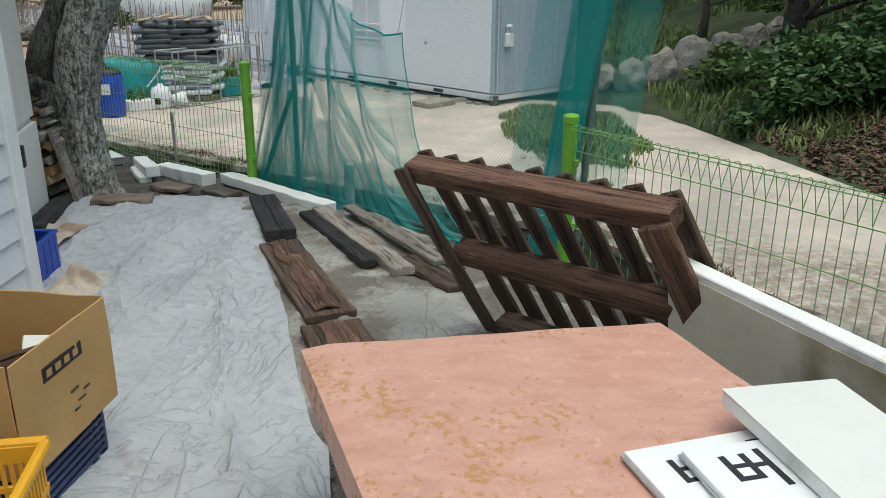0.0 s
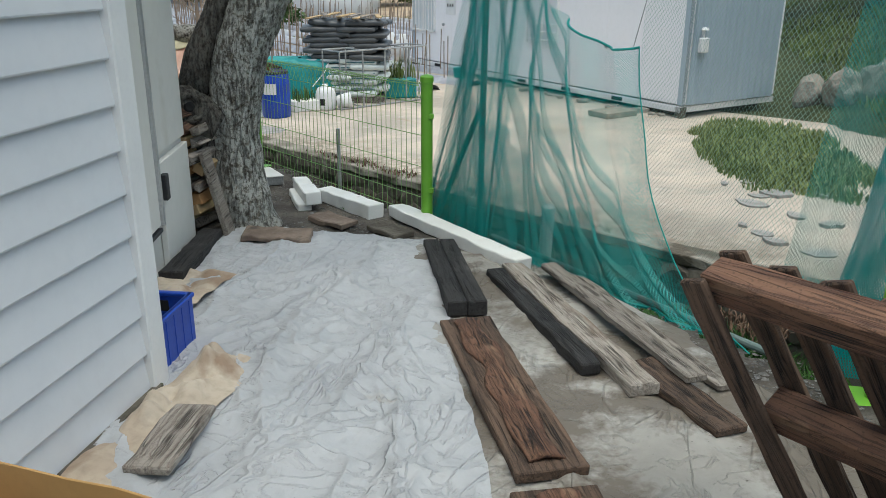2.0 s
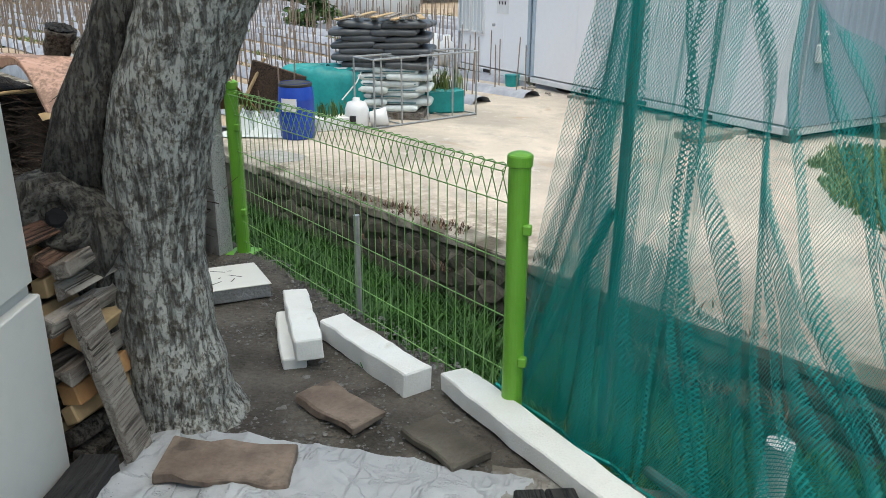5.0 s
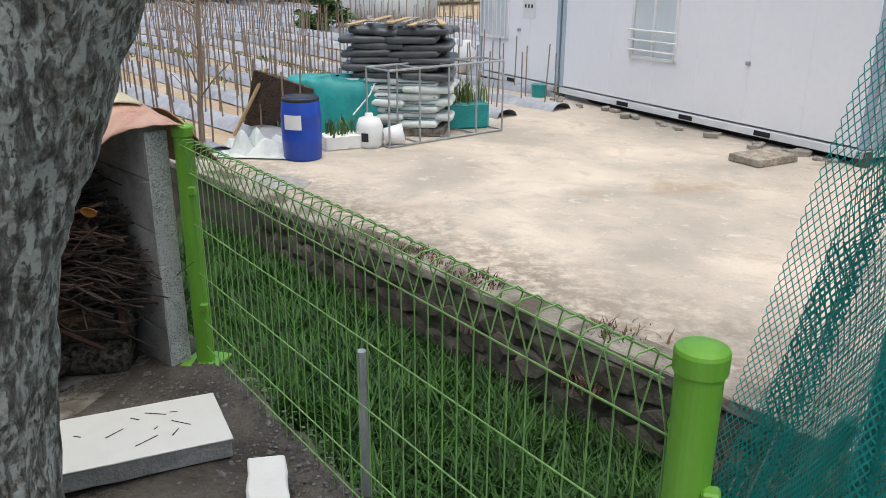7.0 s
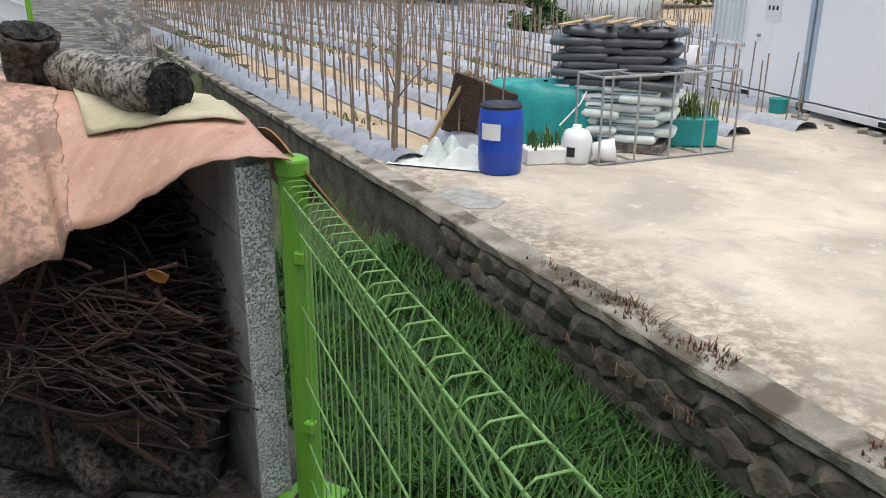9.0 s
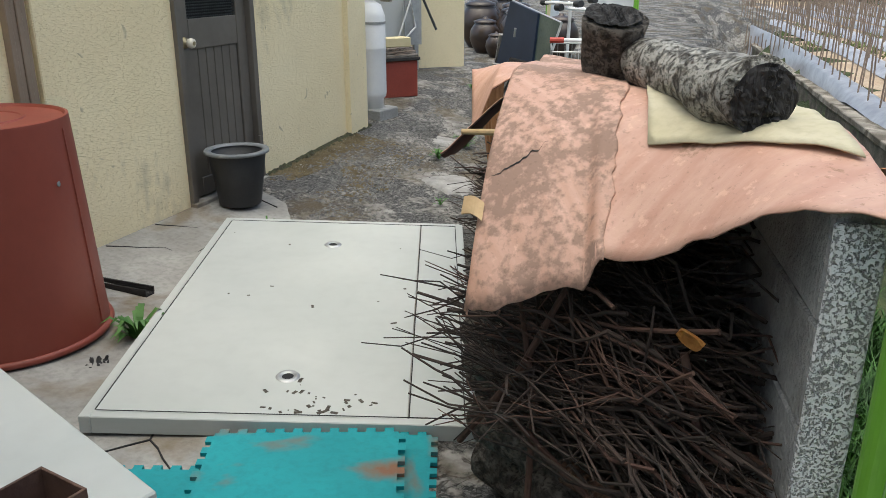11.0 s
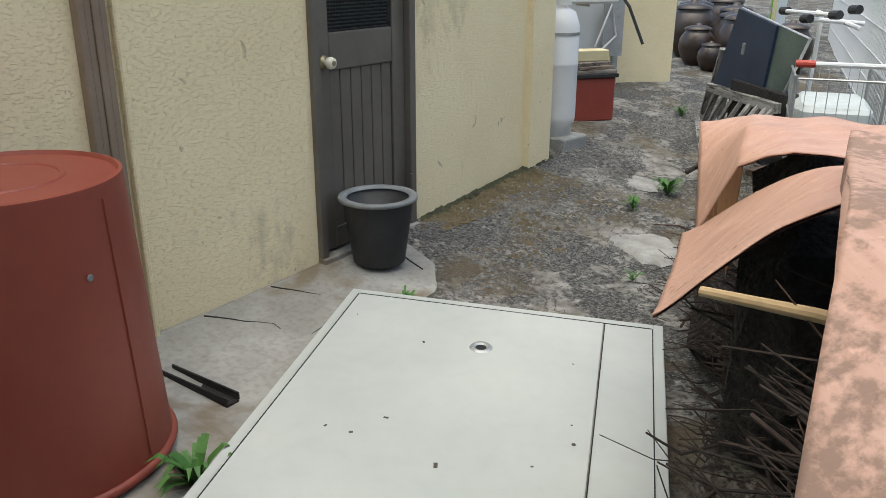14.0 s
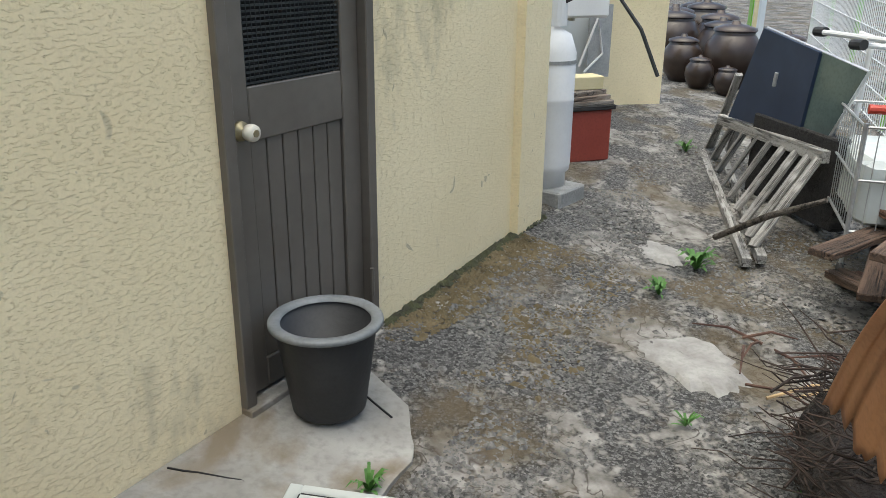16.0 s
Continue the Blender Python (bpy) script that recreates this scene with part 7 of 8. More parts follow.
for k in range(20):
    s0, s1 = rnd.uniform(0.15, 0.5), rnd.uniform(0.55, 1.0)
    z0, z1 = rnd.uniform(0.22, 0.60), rnd.uniform(0.18, 0.58)
    if k % 4 == 0:
        s0, s1, z0, z1 = s0 + 0.2, s0 + rnd.uniform(0.15, 0.35), 0.12, 0.6
    dd, r0 = rnd.uniform(-0.07, 0.04), rnd.uniform(0.003, 0.0062)
    line = []
    for i in range(7):
        f = i / 6
        line.append(pp(s0 + (s1 - s0) * f, dd + rnd.gauss(0, 0.012), z0 + (z1 - z0) * f + 0.04 * math.sin(f * 3 + k) + rnd.gauss(0, 0.010)))
    stick = tube(line, [r0 * (1.1 - 0.1 * i) for i in range(7)], 6, 0.15, k)
    for i in (2, 4):
        tube([line[i], line[i] + (line[i + 1] - line[i]) * 0.8 + Vector((0, 0, rnd.uniform(-0.08, 0.08)))], [r0 * 0.5, r0 * 0.25], 4, bm=stick)
    part("branch", stick, M_TWIGR if k % 2 else M_TWIG, brush)
# second dark filler box, for the shade under the rear covers
rear = part("heap_core", box(0.50, 1.15, 0.90, (0, 0, 0), 0.10, 5, 0.07, 9), M_HEAPSHADE, brush, "dark box standing in for the shade inside the heap")
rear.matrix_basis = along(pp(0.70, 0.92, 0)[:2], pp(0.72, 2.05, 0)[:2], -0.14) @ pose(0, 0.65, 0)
b = bmesh.new()
for k in range(380):
    q = pp(rnd.uniform(0.62, 1.08), rnd.uniform(0.75, 2.15), -0.12 + 0.62 * rnd.random() ** 1.2)
    dr = Matrix.Rotation(rnd.gauss(0, 0.6), 3, 'Z') @ Vector((FA.x, FA.y, rnd.gauss(0, 0.25))) * rnd.uniform(0.10, 0.22)
    j = Vector((rnd.gauss(0, 0.03), rnd.gauss(0, 0.03), rnd.gauss(0, 0.03)))
    r0 = rnd.uniform(0.002, 0.006)
    tube([q - dr, q - dr * 0.3 + j, q + dr * 0.4 - j * 0.5, q + dr], [r0, r0, r0 * 0.8, r0 * 0.5], 5, bm=b)
for k in range(300):
    q = pp(rnd.uniform(0.75, 1.30), rnd.uniform(2.1, 3.1), -0.14 + 0.34 * rnd.random() ** 1.4)
    dr = Matrix.Rotation(rnd.gauss(0, 0.9), 3, 'Z') @ Vector((FA.x, FA.y, rnd.gauss(0, 0.2))) * rnd.uniform(0.08, 0.20)
    j = Vector((rnd.gauss(0, 0.03), rnd.gauss(0, 0.03), rnd.gauss(0, 0.02)))
    r0 = rnd.uniform(0.002, 0.006)
    tube([q - dr, q - dr * 0.3 + j, q + dr * 0.4 - j * 0.5, q + dr], [r0, r0, r0 * 0.8, r0 * 0.5], 5, bm=b)
tagged(part("brushwood_rear", b, M_TWIG, brush), kind="stuff")
# low dark box painted as the shadow under the brush by the path
low = part("heap_core", box(0.46, 0.95, 0.26, (0, 0, 0), 0.08, 5, 0.07, 12), M_HEAPSHADE, brush, "dark box standing in for the shade inside the heap")
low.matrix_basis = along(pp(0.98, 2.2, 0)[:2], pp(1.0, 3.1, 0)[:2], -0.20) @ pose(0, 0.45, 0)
for a, c, r in (((0.98, -0.10, 0.05), (0.62, -0.06, 0.62), 0.010), ((0.22, -0.02, 0.05), (0.30, 0.02, 0.52), 0.014), ((0.72, -0.12, -0.02), (0.78, -0.05, 0.55), 0.009), ((0.35, -0.14, 0.02), (0.80, -0.1, 0.22), 0.009)):
    A, C = pp(*a), pp(*c)
    solo("branch", tube([A, (A + C) / 2 + Vector((0.02, 0.02, 0)), C], [r, r, r * 0.7], 8, 0.2, 2), M_TWIGR, "bare branch leaning on the brushwood", "branch")
solo("dry_leaf", sheet(6, 6, lambda u, v: (0.09 * (u - 0.5) * (1 - (2 * v - 1) ** 2) ** 0.5, 0.11 * (v - 0.5), 0.02 * math.sin(u * 4)), 0.002), M_LEAFO, "curled orange dry leaf among the twigs", "leaf", along(pp(0.30, -0.04, 0)[:2], pp(0.6, -0.05, 0)[:2], 0.58) @ pose(0, 0, 0, 25, 50, 20) @ Matrix.Scale(0.55, 4))
solo("pale_branch", tube([(-4.95, 7.73, 0.785), (-4.80, 7.85, 0.80), (-4.60, 8.02, 0.80)], [0.009, 0.011, 0.012], 10, 0.2, 5), M_STICK, "peeled pale branch sticking out of the pile", "branch")

# linoleum covers
def cover_front(s):
    """How far the front edge reaches out, and how high it hangs."""
    out = -0.08 - 0.02 * step(0.54, 0.58, s) - 0.18 * step(0.56, 0.92, s)
    return out, 0.915 - 0.21 * step(0.05, 0.55, s) - 0.07 * step(0.55, 0.58, s) - 0.08 * step(0.58, 0.92, s)

def cover_z(s, d):
    d0, front = cover_front(s)
    f = min(1.0, max(0.0, (d - d0) / (0.5 - d0)))
    top = 0.955 + 0.03 * step(0.2, 0.7, s) + 0.02 * math.sin(d * 4)
    return front + (top - front) * math.sin(f * math.pi / 2) ** (1.1 - 0.3 * step(0.5, 0.7, s))

def cover1(u, v):
    """u from the wall to the path side, v from front to back."""
    s = -0.08 + (1.00 - 0.12 * v) * min(u / 0.86, 1.0)
    d0 = cover_front(s)[0]
    d = d0 + (1.25 - d0) * v
    z = cover_z(s, d)
    if u > 0.86:
        k = (u - 0.86) / 0.14
        s += 0.006 * math.sin(v * 9)
        z -= (0.02 + 0.07 * step(0.3, 0.9, v)) * k
    n = Vector((u * 3.5, v * 5, 0))
    z += 0.010 * noise.noise(n) + 0.005 * noise.noise(n * 3)
    if v < 0.02:
        s += 0.012 * noise.noise(Vector((u * 25, 0, 1)))
        z += 0.012 * noise.noise(Vector((u * 18, 0, 5)))
    return pp(s, d, z)
tc = thing("linoleum_cover", "sagging pink linoleum sheet with brown peeled stains over the woodpile", "cover sheet")
part("sheet", sheet(64, 40, cover1, 0.004), M_PINKO, tc, smooth=True)
def worn_layer(u, v):
    """A second, worn piece over the path side, torn along its inner edge."""
    e = 0.53 - 0.08 * v + 0.02 * noise.noise(Vector((v * 14, 3, 0))) + 0.01 * noise.noise(Vector((v * 45, 7, 0)))
    q = cover1(e + (1.0 - e) * u, v)
    q.z += 0.007
    if v < 0.06:
        q += Vector((-WD.x, -WD.y, -1.6)) * (0.007 * (1 - v / 0.06))
    return q
tw = thing("worn_linoleum", "worn pink linoleum piece with brown peeled face and torn edge", "cover sheet")
part("sheet", sheet(48, 60, worn_layer, 0.004), M_PINKW, tw, smooth=True)
def tear(u, v):
    return cover1(0.70 + 0.155 * u, 0.20 - 0.04 * u + 0.010 * noise.noise(Vector((u * 9, 1, 0))) + 0.0035 * (v - 0.5) * math.sin(u * math.pi)) + Vector((0, 0, 0.014))
part("tear", sheet(30, 2, tear), M_CHAR, tw, "dark tear across the sheet")
part("folded_tab", sheet(8, 6, lambda u, v: pp(0.90 + 0.07 * u, -0.10 - 0.05 * v, 0.752 - 0.03 * v + 0.01 * math.sin(u * 3)), 0.003), M_STICK, tw, "pale folded-over corner tab")
def mix3(a, c, f):
    return tuple(x + (y - x) * f for x, y in zip(a, c))
def bent(points, u):
    """A place along a bent line of equal stretches."""
    k = min(len(points) - 2, int(u * (len(points) - 1)))
    return mix3(points[k], points[k + 1], u * (len(points) - 1) - k)
def rear_piece(u, v):
    """u from the path side inwards, v from its drooping front edge back and over."""
    top = bent(((1.32, 1.86, 0.80), (1.10, 1.99, 0.835), (0.85, 2.02, 0.86), (0.6, 2.05, 0.88)), u)
    low = bent(((1.24, 1.45, 0.545), (1.11, 1.42, 0.79), (0.94, 1.40, 0.87), (0.62, 1.36, 0.91)), u)
    s, d, z = mix3(low, top, v)
    bow = 4 * v * (1 - v)
    return pp(s, d, z + 0.03 * bow * math.sin(u * 5) + 0.012 * noise.noise(Vector((u * 5, v * 5, 7))))
def front_flap(u, v):
    """u from the path side inwards, v from the low tip towards the rear; it hangs to a curled tip."""
    a = mix3((1.214, 0.49, 0.69), (1.294, 1.485, 0.52), v)
    c = mix3((0.72, 0.80, 0.955), (0.68, 1.28, 0.90), v)
    s, d, z = mix3(a, c, u)
    z = a[2] + (c[2] - a[2]) * math.sin(u * math.pi / 2) ** 1.15
    return pp(s, d + 0.05 * math.sin(u * math.pi) * (1 - v), z - 0.03 * math.sin(v * math.pi) * (1 - u) + 0.010 * noise.noise(Vector((u * 4, v * 4, 2))))
def lower(fn):
    return lambda u, v: fn(u, v) - Vector((0, 0, 0.006))
tc2 = thing("linoleum_cover", "curling pink linoleum offcut draped over the rear of the woodpile", "cover sheet")
part("sheet", sheet(36, 24, rear_piece, 0.003), M_PINKC, tc2, smooth=True)
part("backing", sheet(36, 24, lower(rear_piece)), M_LBACK, tc2, "dark red-brown back of the linoleum", smooth=True)
tc4 = thing("linoleum_cover", "pink linoleum flap hanging to a pointed curled tip", "cover sheet")
part("sheet", sheet(36, 30, front_flap, 0.003), M_PINKC, tc4, smooth=True)
part("backing", sheet(36, 30, lower(front_flap)), M_LBACK, tc4, "dark red-brown back of the linoleum", smooth=True)
def torn_side(u, v):
    """A torn orange strip hanging down behind the path side of the rear piece."""
    a = (1.31 - 0.20 * u, 1.88 + 0.12 * u, 0.775)
    c = (1.29 - 0.15 * u, 2.50 - 0.35 * u, 0.18 + 0.16 * abs(noise.noise(Vector((u * 6, 2, 0)))))
    s, d, z = mix3(a, c, v)
    return pp(s, d, z + 0.04 * math.sin(v * math.pi))
tc5 = thing("linoleum_strip", "torn orange-brown linoleum strip hanging from the woodpile", "cover sheet")
part("sheet", sheet(20, 16, torn_side, 0.003), M_ORANGE, tc5, smooth=True)
def cover3(u, v):
    s, d = 0.03 + 0.55 * u, 0.20 + 0.75 * v
    p = cover1(0.02 + 0.42 * u, (d + 0.08) / 1.33)
    return p + Vector((0, 0, 0.016 + 0.02 * abs(noise.noise(Vector((u * 3, v * 3, 5))))))
tc3 = thing("underlay_sheet", "yellowish creased underlay sheet lying on the cover", "cover sheet")
part("sheet", sheet(20, 24, cover3, 0.004), M_UNDER, tc3, smooth=True)
def strip(u, v):
    return pp(-0.10 + 0.42 * 0 - 0.16 * u, -0.02 + 0.5 * v, 0.93 - 0.20 * u + 0.03 * math.sin(v * 5))
part("torn_strip", sheet(8, 14, strip, 0.004), M_ORANGE, tc, "torn orange-brown strip over the wall")

# logs on the cover
def log_thing(a, c, r, label, seed):
    t = thing("log", label, "log")
    A, C = Vector(a), Vector(c)
    n = 9
    pts = [A + (C - A) * (k / n) for k in range(n + 1)]
    b = tube(pts, [r * (1.05 - 0.25 * k / n) for k in range(n + 1)], 24, 0.28, seed, cap=True, freq=9)
    part("bark", b, M_LOGG if seed == 3 else M_LOG, t, smooth=True)
    d = (A - C).normalized()
    q = d.to_track_quat('Z', 'Y').to_matrix().to_4x4()
    q.translation = A + d * 0.004
    rr = random.Random(seed)
    def end(u, v):
        a_, ra = u * 6.2832, r * 0.98 * (1 - v)
        return (ra * math.cos(a_), ra * math.sin(a_), 0.003 + 0.022 * abs(noise.noise(Vector((math.cos(a_) * ra * 60, math.sin(a_) * ra * 60, seed)))) + 0.01 * v)
    part("sawn_end", sheet(36, 10, end), M_CHAR, t, "charred cracked log end", q)
log_thing(pp(0.14, 0.29, 1.035), pp(0.41, 0.66, 1.05), 0.078, "thick grey log with a charred end lying on the cover", 3)
log_thing(pp(0.52, 0.63, 1.16), pp(0.54, 0.68, 0.96), 0.082, "short dark log with a black charred end", 6)

# ---- things at the start of the walk ----
def carton():
    m = pose(-1.42, 2.20, 0.0, 0, 0, -7)
    t = thing("cardboard_box", "open worn cardboard box full of wood scraps", "box", m)
    z0, h, w, d, tk = 0.268, 0.36, 0.60, 0.50, 0.006
    part("bottom", box(w, d, tk, (0, 0, z0), 0), M_CARD, t)
    for x in (-w / 2, w / 2):
        part("side", box(tk, d, h, (x, 0, z0), 0.002, 4, 0.006, 3), M_CARD, t)
    for y in (-d / 2, d / 2):
        part("side", box(w - tk, tk, h, (0, y, z0), 0.002, 4, 0.006, 5), M_CARD, t)
    part("inner_flap", box(0.24, tk, 0.22, (-0.16, 0.12, z0 + 0.12), 0.002), M_CARD, t, "", pose(0, 0, 0, 0, 0, 20))
    r = random.Random(3)
    for k in range(9):
        part("wood_scrap", box(r.uniform(0.08, 0.16), r.uniform(0.15, 0.3), r.uniform(0.02, 0.05), (0, 0, 0), 0.004, 3, 0.01, k), (M_WOODD, M_WOODG, M_PANEL, M_WOODR)[k % 4], t, "", pose(r.uniform(-0.18, 0.18), r.uniform(-0.12, 0.12), z0 + 0.02 + 0.02 * k, r.uniform(-30, 30), r.uniform(-25, 25), r.uniform(0, 180)))
    # printing on the faces
    part("print_bar", box(0.003, 0.20, 0.045, (w / 2 + 0.0055, -0.02, z0 + 0.24), 0), M_INK, t, "black printed label bar")
    for k in range(4):
        part("print_mark", box(0.002, 0.026, 0.022, (w / 2 + 0.0075, -0.09 + 0.045 * k, z0 + 0.251), 0), M_CARD, t)
    for k in range(4):
        part("print_line", box(0.003, 0.03 + 0.01 * (k % 2), 0.006, (w / 2 + 0.005, 0.02 + 0.03 * (k % 3), z0 + 0.08 + 0.022 * k), 0), M_WOODD, t)
    for k in range(2):
        x = 0.02 + 0.10 * k
        for a, b_, c, e in ((0.07, 0.004, 0, 0.0), (0.07, 0.004, 0, 0.07)):
            part("print_line", box(a, 0.003, b_, (x, -d / 2 - 0.005, z0 + 0.17 + e), 0), M_WOODR, t)
        for sx in (-0.033, 0.033):
            part("print_line", box(0.004, 0.003, 0.07, (x + sx, -d / 2 - 0.005, z0 + 0.172), 0), M_WOODR, t)
        part("print_line", box(0.008, 0.003, 0.04, (x, -d / 2 - 0.005, z0 + 0.185), 0), M_WOODR, t)
    def word(txt, size, mm):
        cu = bpy.data.curves.new("word", 'FONT')
        cu.body, cu.size, cu.extrude = txt, size, 0.0008
        tmp = bpy.data.objects.new("word", cu)
        scene.collection.objects.link(tmp)
        me = bpy.data.meshes.new_from_object(tmp.evaluated_get(bpy.context.evaluated_depsgraph_get()))
        bpy.data.objects.remove(tmp)
        me.materials.clear()
        me.materials.append(M_INK)
        ob = new("lettering", me)
        ob.parent = t
        ob.matrix_basis = mm
    word("\uc6a9 \ub3c4", 0.045, pose(0.02, -d / 2 - 0.005, z0 + 0.075, 90, 0, 0))
    part("print_line", box(0.16, 0.003, 0.004, (0.09, -d / 2 - 0.005, z0 + 0.065), 0), M_INK, t)
    # crates beneath carry the box
    c = thing("stacking_crate", "dark blue plastic crate under the cardboard box", "crate", pose(-1.42, 2.14, yard_z(-1.4, 2.1), 0, 0, -5))
    for k in range(7):
        for y in (-0.23, 0.23):
            part("slat", box(0.56, 0.012, 0.014, (0, y, 0.005 + 0.026 * k), 0.002), M_NAVYC, c)
        for x in (-0.28, 0.28):
            part("slat", box(0.012, 0.46, 0.014, (x, 0, 0.005 + 0.026 * k), 0.002), M_NAVYC, c)
    for x in (-0.275, -0.09, 0.09, 0.275):
        for y in (-0.225, 0.225):
            part("rib", box(0.018, 0.018, 0.175, (x, y, 0.0), 0.003), M_NAVYC, c)
    part("core", box(0.5, 0.4, 0.165, (0, 0, 0.004), 0.01), M_NAVYC, c)
M_NAVYC = mat("navy_crate", (0.02, 0.03, 0.08), (0.035, 0.05, 0.12), 5, 0.45, 0.05)
carton()

def basket():
    t = thing("yellow_basket", "yellow plastic basket with slotted sides", "basket", pose(-1.27, 1.60, yard_z(-1.3, 1.6) + 0.004, 0, 0, 10))
    z1, w, d = 0.36, 0.52, 0.36
    for s, ln, horiz in ((1, w, True), (-1, w, True), (1, d, False), (-1, d, False)):
        for row in range(3):
            n = int(ln / 0.022)
            for k in range(n):
                u = -ln / 2 + ln * (k + 0.5) / n
                zz = 0.06 + row * 0.09
                if horiz:
                    part("rib", box(0.010, 0.008, 0.072, (u, s * d / 2, zz), 0), M_YELLOW, t)
                else:
                    part("rib", box(0.008, 0.010, 0.072, (s * w / 2, u, zz), 0), M_YELLOW, t)
        for zz, hh in ((0.0, 0.06), (0.132, 0.02), (0.222, 0.02), (0.31, 0.05)):
            if horiz:
                part("band", box(w + 0.01, 0.011, hh, (0, s * d / 2, zz), 0.002), M_YELLOW, t)
            else:
                part("band", box(0.011, d - 0.012, hh, (s * w / 2, 0, zz), 0.002), M_YELLOW, t)
    for s in (-1, 1):
        part("rim", tube([(-w / 2 - 0.015, s * (d / 2 + 0.012), z1), (w / 2 + 0.015, s * (d / 2 + 0.012), z1)], 0.016, 10), M_YELLOW, t)
        part("rim", tube([(s * (w / 2 + 0.012), -d / 2, z1), (s * (w / 2 + 0.012), d / 2, z1)], 0.016, 10), M_YELLOW, t)
    part("bottom", box(w, d, 0.008, (0, 0, 0.002), 0), M_YELLOW, t)
basket()

def blue_crate():
    t = thing("blue_crate", "blue plastic crate holding metal rods and scraps", "crate", pose(-2.26, 3.96, yard_z(-2.2, 4.0) + 0.012, 0, 0, 4))
    w, d, h = 0.36, 0.36, 0.22
    part("floor", box(w, d, 0.008, (0, 0, 0), 0), M_BLUE, t)
    for x in (-w / 2, w / 2):
        part("side", box(0.010, d, h, (x, 0, 0), 0.002), M_BLUE, t)
        part("rim", box(0.026, d + 0.02, 0.02, (x, 0, h - 0.02), 0.004), M_BLUE, t)
        for k in range(5):
            part("rib", box(0.016, 0.008, h - 0.02, (x, -d / 2 + d * (k + 0.5) / 5, 0), 0.002), M_BLUE, t)
    for y in (-d / 2, d / 2):
        part("side", box(w, 0.010, h, (0, y, 0), 0.002), M_BLUE, t)
        part("rim", box(w, 0.026, 0.02, (0, y, h - 0.021), 0.004), M_BLUE, t)
        part("slot", box(0.16, 0.012, 0.05, (0, y - 0.001, h - 0.09), 0.002), M_DARK, t)
    r = random.Random(9)
    for k in range(7):
        a = Vector((r.uniform(-0.12, 0.12), r.uniform(-0.18, 0.18), 0.02))
        c = a + Vector((r.uniform(-0.12, 0.12), r.uniform(-0.1, 0.12), r.uniform(0.24, 0.34)))
        solo("metal_rod", tube([t.matrix_basis @ a, t.matrix_basis @ c], 0.006, 6), (M_STEEL, M_WOODG, M_RED)[k % 3], "thin metal rod standing in the blue crate", "rod", group="rods in the crate")
    part("scrap_fill", box(w - 0.05, d - 0.05, 0.10, (0, 0, 0.012), 0.01, 3, 0.02, 3), M_WOODD, t, "dark scraps inside")
blue_crate()

# crumpled cloth by the wall
def rag(u, v):
    x, y = -1.98 + 0.26 * u, 2.55 + 1.45 * v
    b_ = abs(noise.noise(Vector((x * 7, y * 4, 3)))) + 0.5 * abs(noise.noise(Vector((x * 15, y * 12, 1))))
    return (x + 0.04 * noise.noise(Vector((y * 3, 0, 2))), y, yard_z(x, y) + 0.03 + 0.11 * b_ * math.sin(math.pi * min(1, u + 0.15)) * (0.4 + 0.6 * step(0.4, 0.8, v)))
solo("old_cloth", sheet(24, 90, rag), M_RAG, "crumpled beige cloth along the wall foot", "cloth", smooth=True)
def rag2(u, v):
    x, y = -2.60 + 0.34 * u, 4.32 + 0.62 * v
    return (x, y, yard_z(x, y) + 0.045 + 0.06 * abs(noise.noise(Vector((x * 8, y * 6, 6)))))
solo("old_cloth", sheet(24, 34, rag2), M_RAG, "yellowed cloth by the panel wall", "cloth", smooth=True)

# signs and foam sheet on the table
def sign_board(m, label, glyphs, big):
    t = thing("sign_board", label, "sign", m)
    part("board", box(0.60, 0.40, 0.022, (0.30, -0.20, 0), 0.002), M_WHITE, t)
    part("grey_edge", box(0.61, 0.41, 0.006, (0.30, -0.20, 0.004), 0.001), M_ALU, t)
    for txt, x, y, s in glyphs:
        cu = bpy.data.curves.new("word", 'FONT')
        cu.body, cu.size, cu.extrude, cu.offset = txt, s, 0.0006, 0.002
        tmp = bpy.data.objects.new("word", cu)
        scene.collection.objects.link(tmp)
        me = bpy.data.meshes.new_from_object(tmp.evaluated_get(bpy.context.evaluated_depsgraph_get()))
        bpy.data.objects.remove(tmp)
        me.materials.clear()
        me.materials.append(M_INK)
        ob = new("lettering", me)
        ob.parent = t
        ob.matrix_basis = pose(x, y, 0.0225)
    return t
sa = sign_board(pose(0.400, 1.540, 0.604, 0, 0, 17), "white sign board with black lettering", [("\ubc84", 0.06, -0.16, 0.13)], True)
part("letter_piece", box(0.035, 0.02, 0.001, (0.30, -0.05, 0.0225), 0), M_INK, sa)
part("letter_piece", box(0.05, 0.02, 0.001, (0.34, -0.05, 0.0225), 0), M_INK, sa)
part("letter_piece", box(0.018, 0.05, 0.001, (0.37, -0.09, 0.0225), 0), M_INK, sa)
sb_ = sign_board(pose(0.515, 1.505, 0.630, 0, 0, 14), "white sign board with large black lettering", [("\ubc84", 0.05, -0.15, 0.14), ("\uc11c", 0.21, -0.15, 0.14)], True)
part("red_mark", box(0.07, 0.02, 0.001, (0.34, -0.18, 0.0225), 0), M_REDS, sb_)
fsm = thing("foam_sheet", "cream-faced foam insulation sheet with crumbly edges", "foam sheet", pose(0.655, 1.705, 0.655, 0, 1, 12))
part("core", box(0.30, 0.62, 0.036, (0.155, -0.32, 0), 0.002, 8, 0.003, 5), M_STYRO, fsm)
part("skin", box(0.305, 0.625, 0.003, (0.155, -0.32, 0.0375), 0), M_PANEL, fsm, "cream painted face")

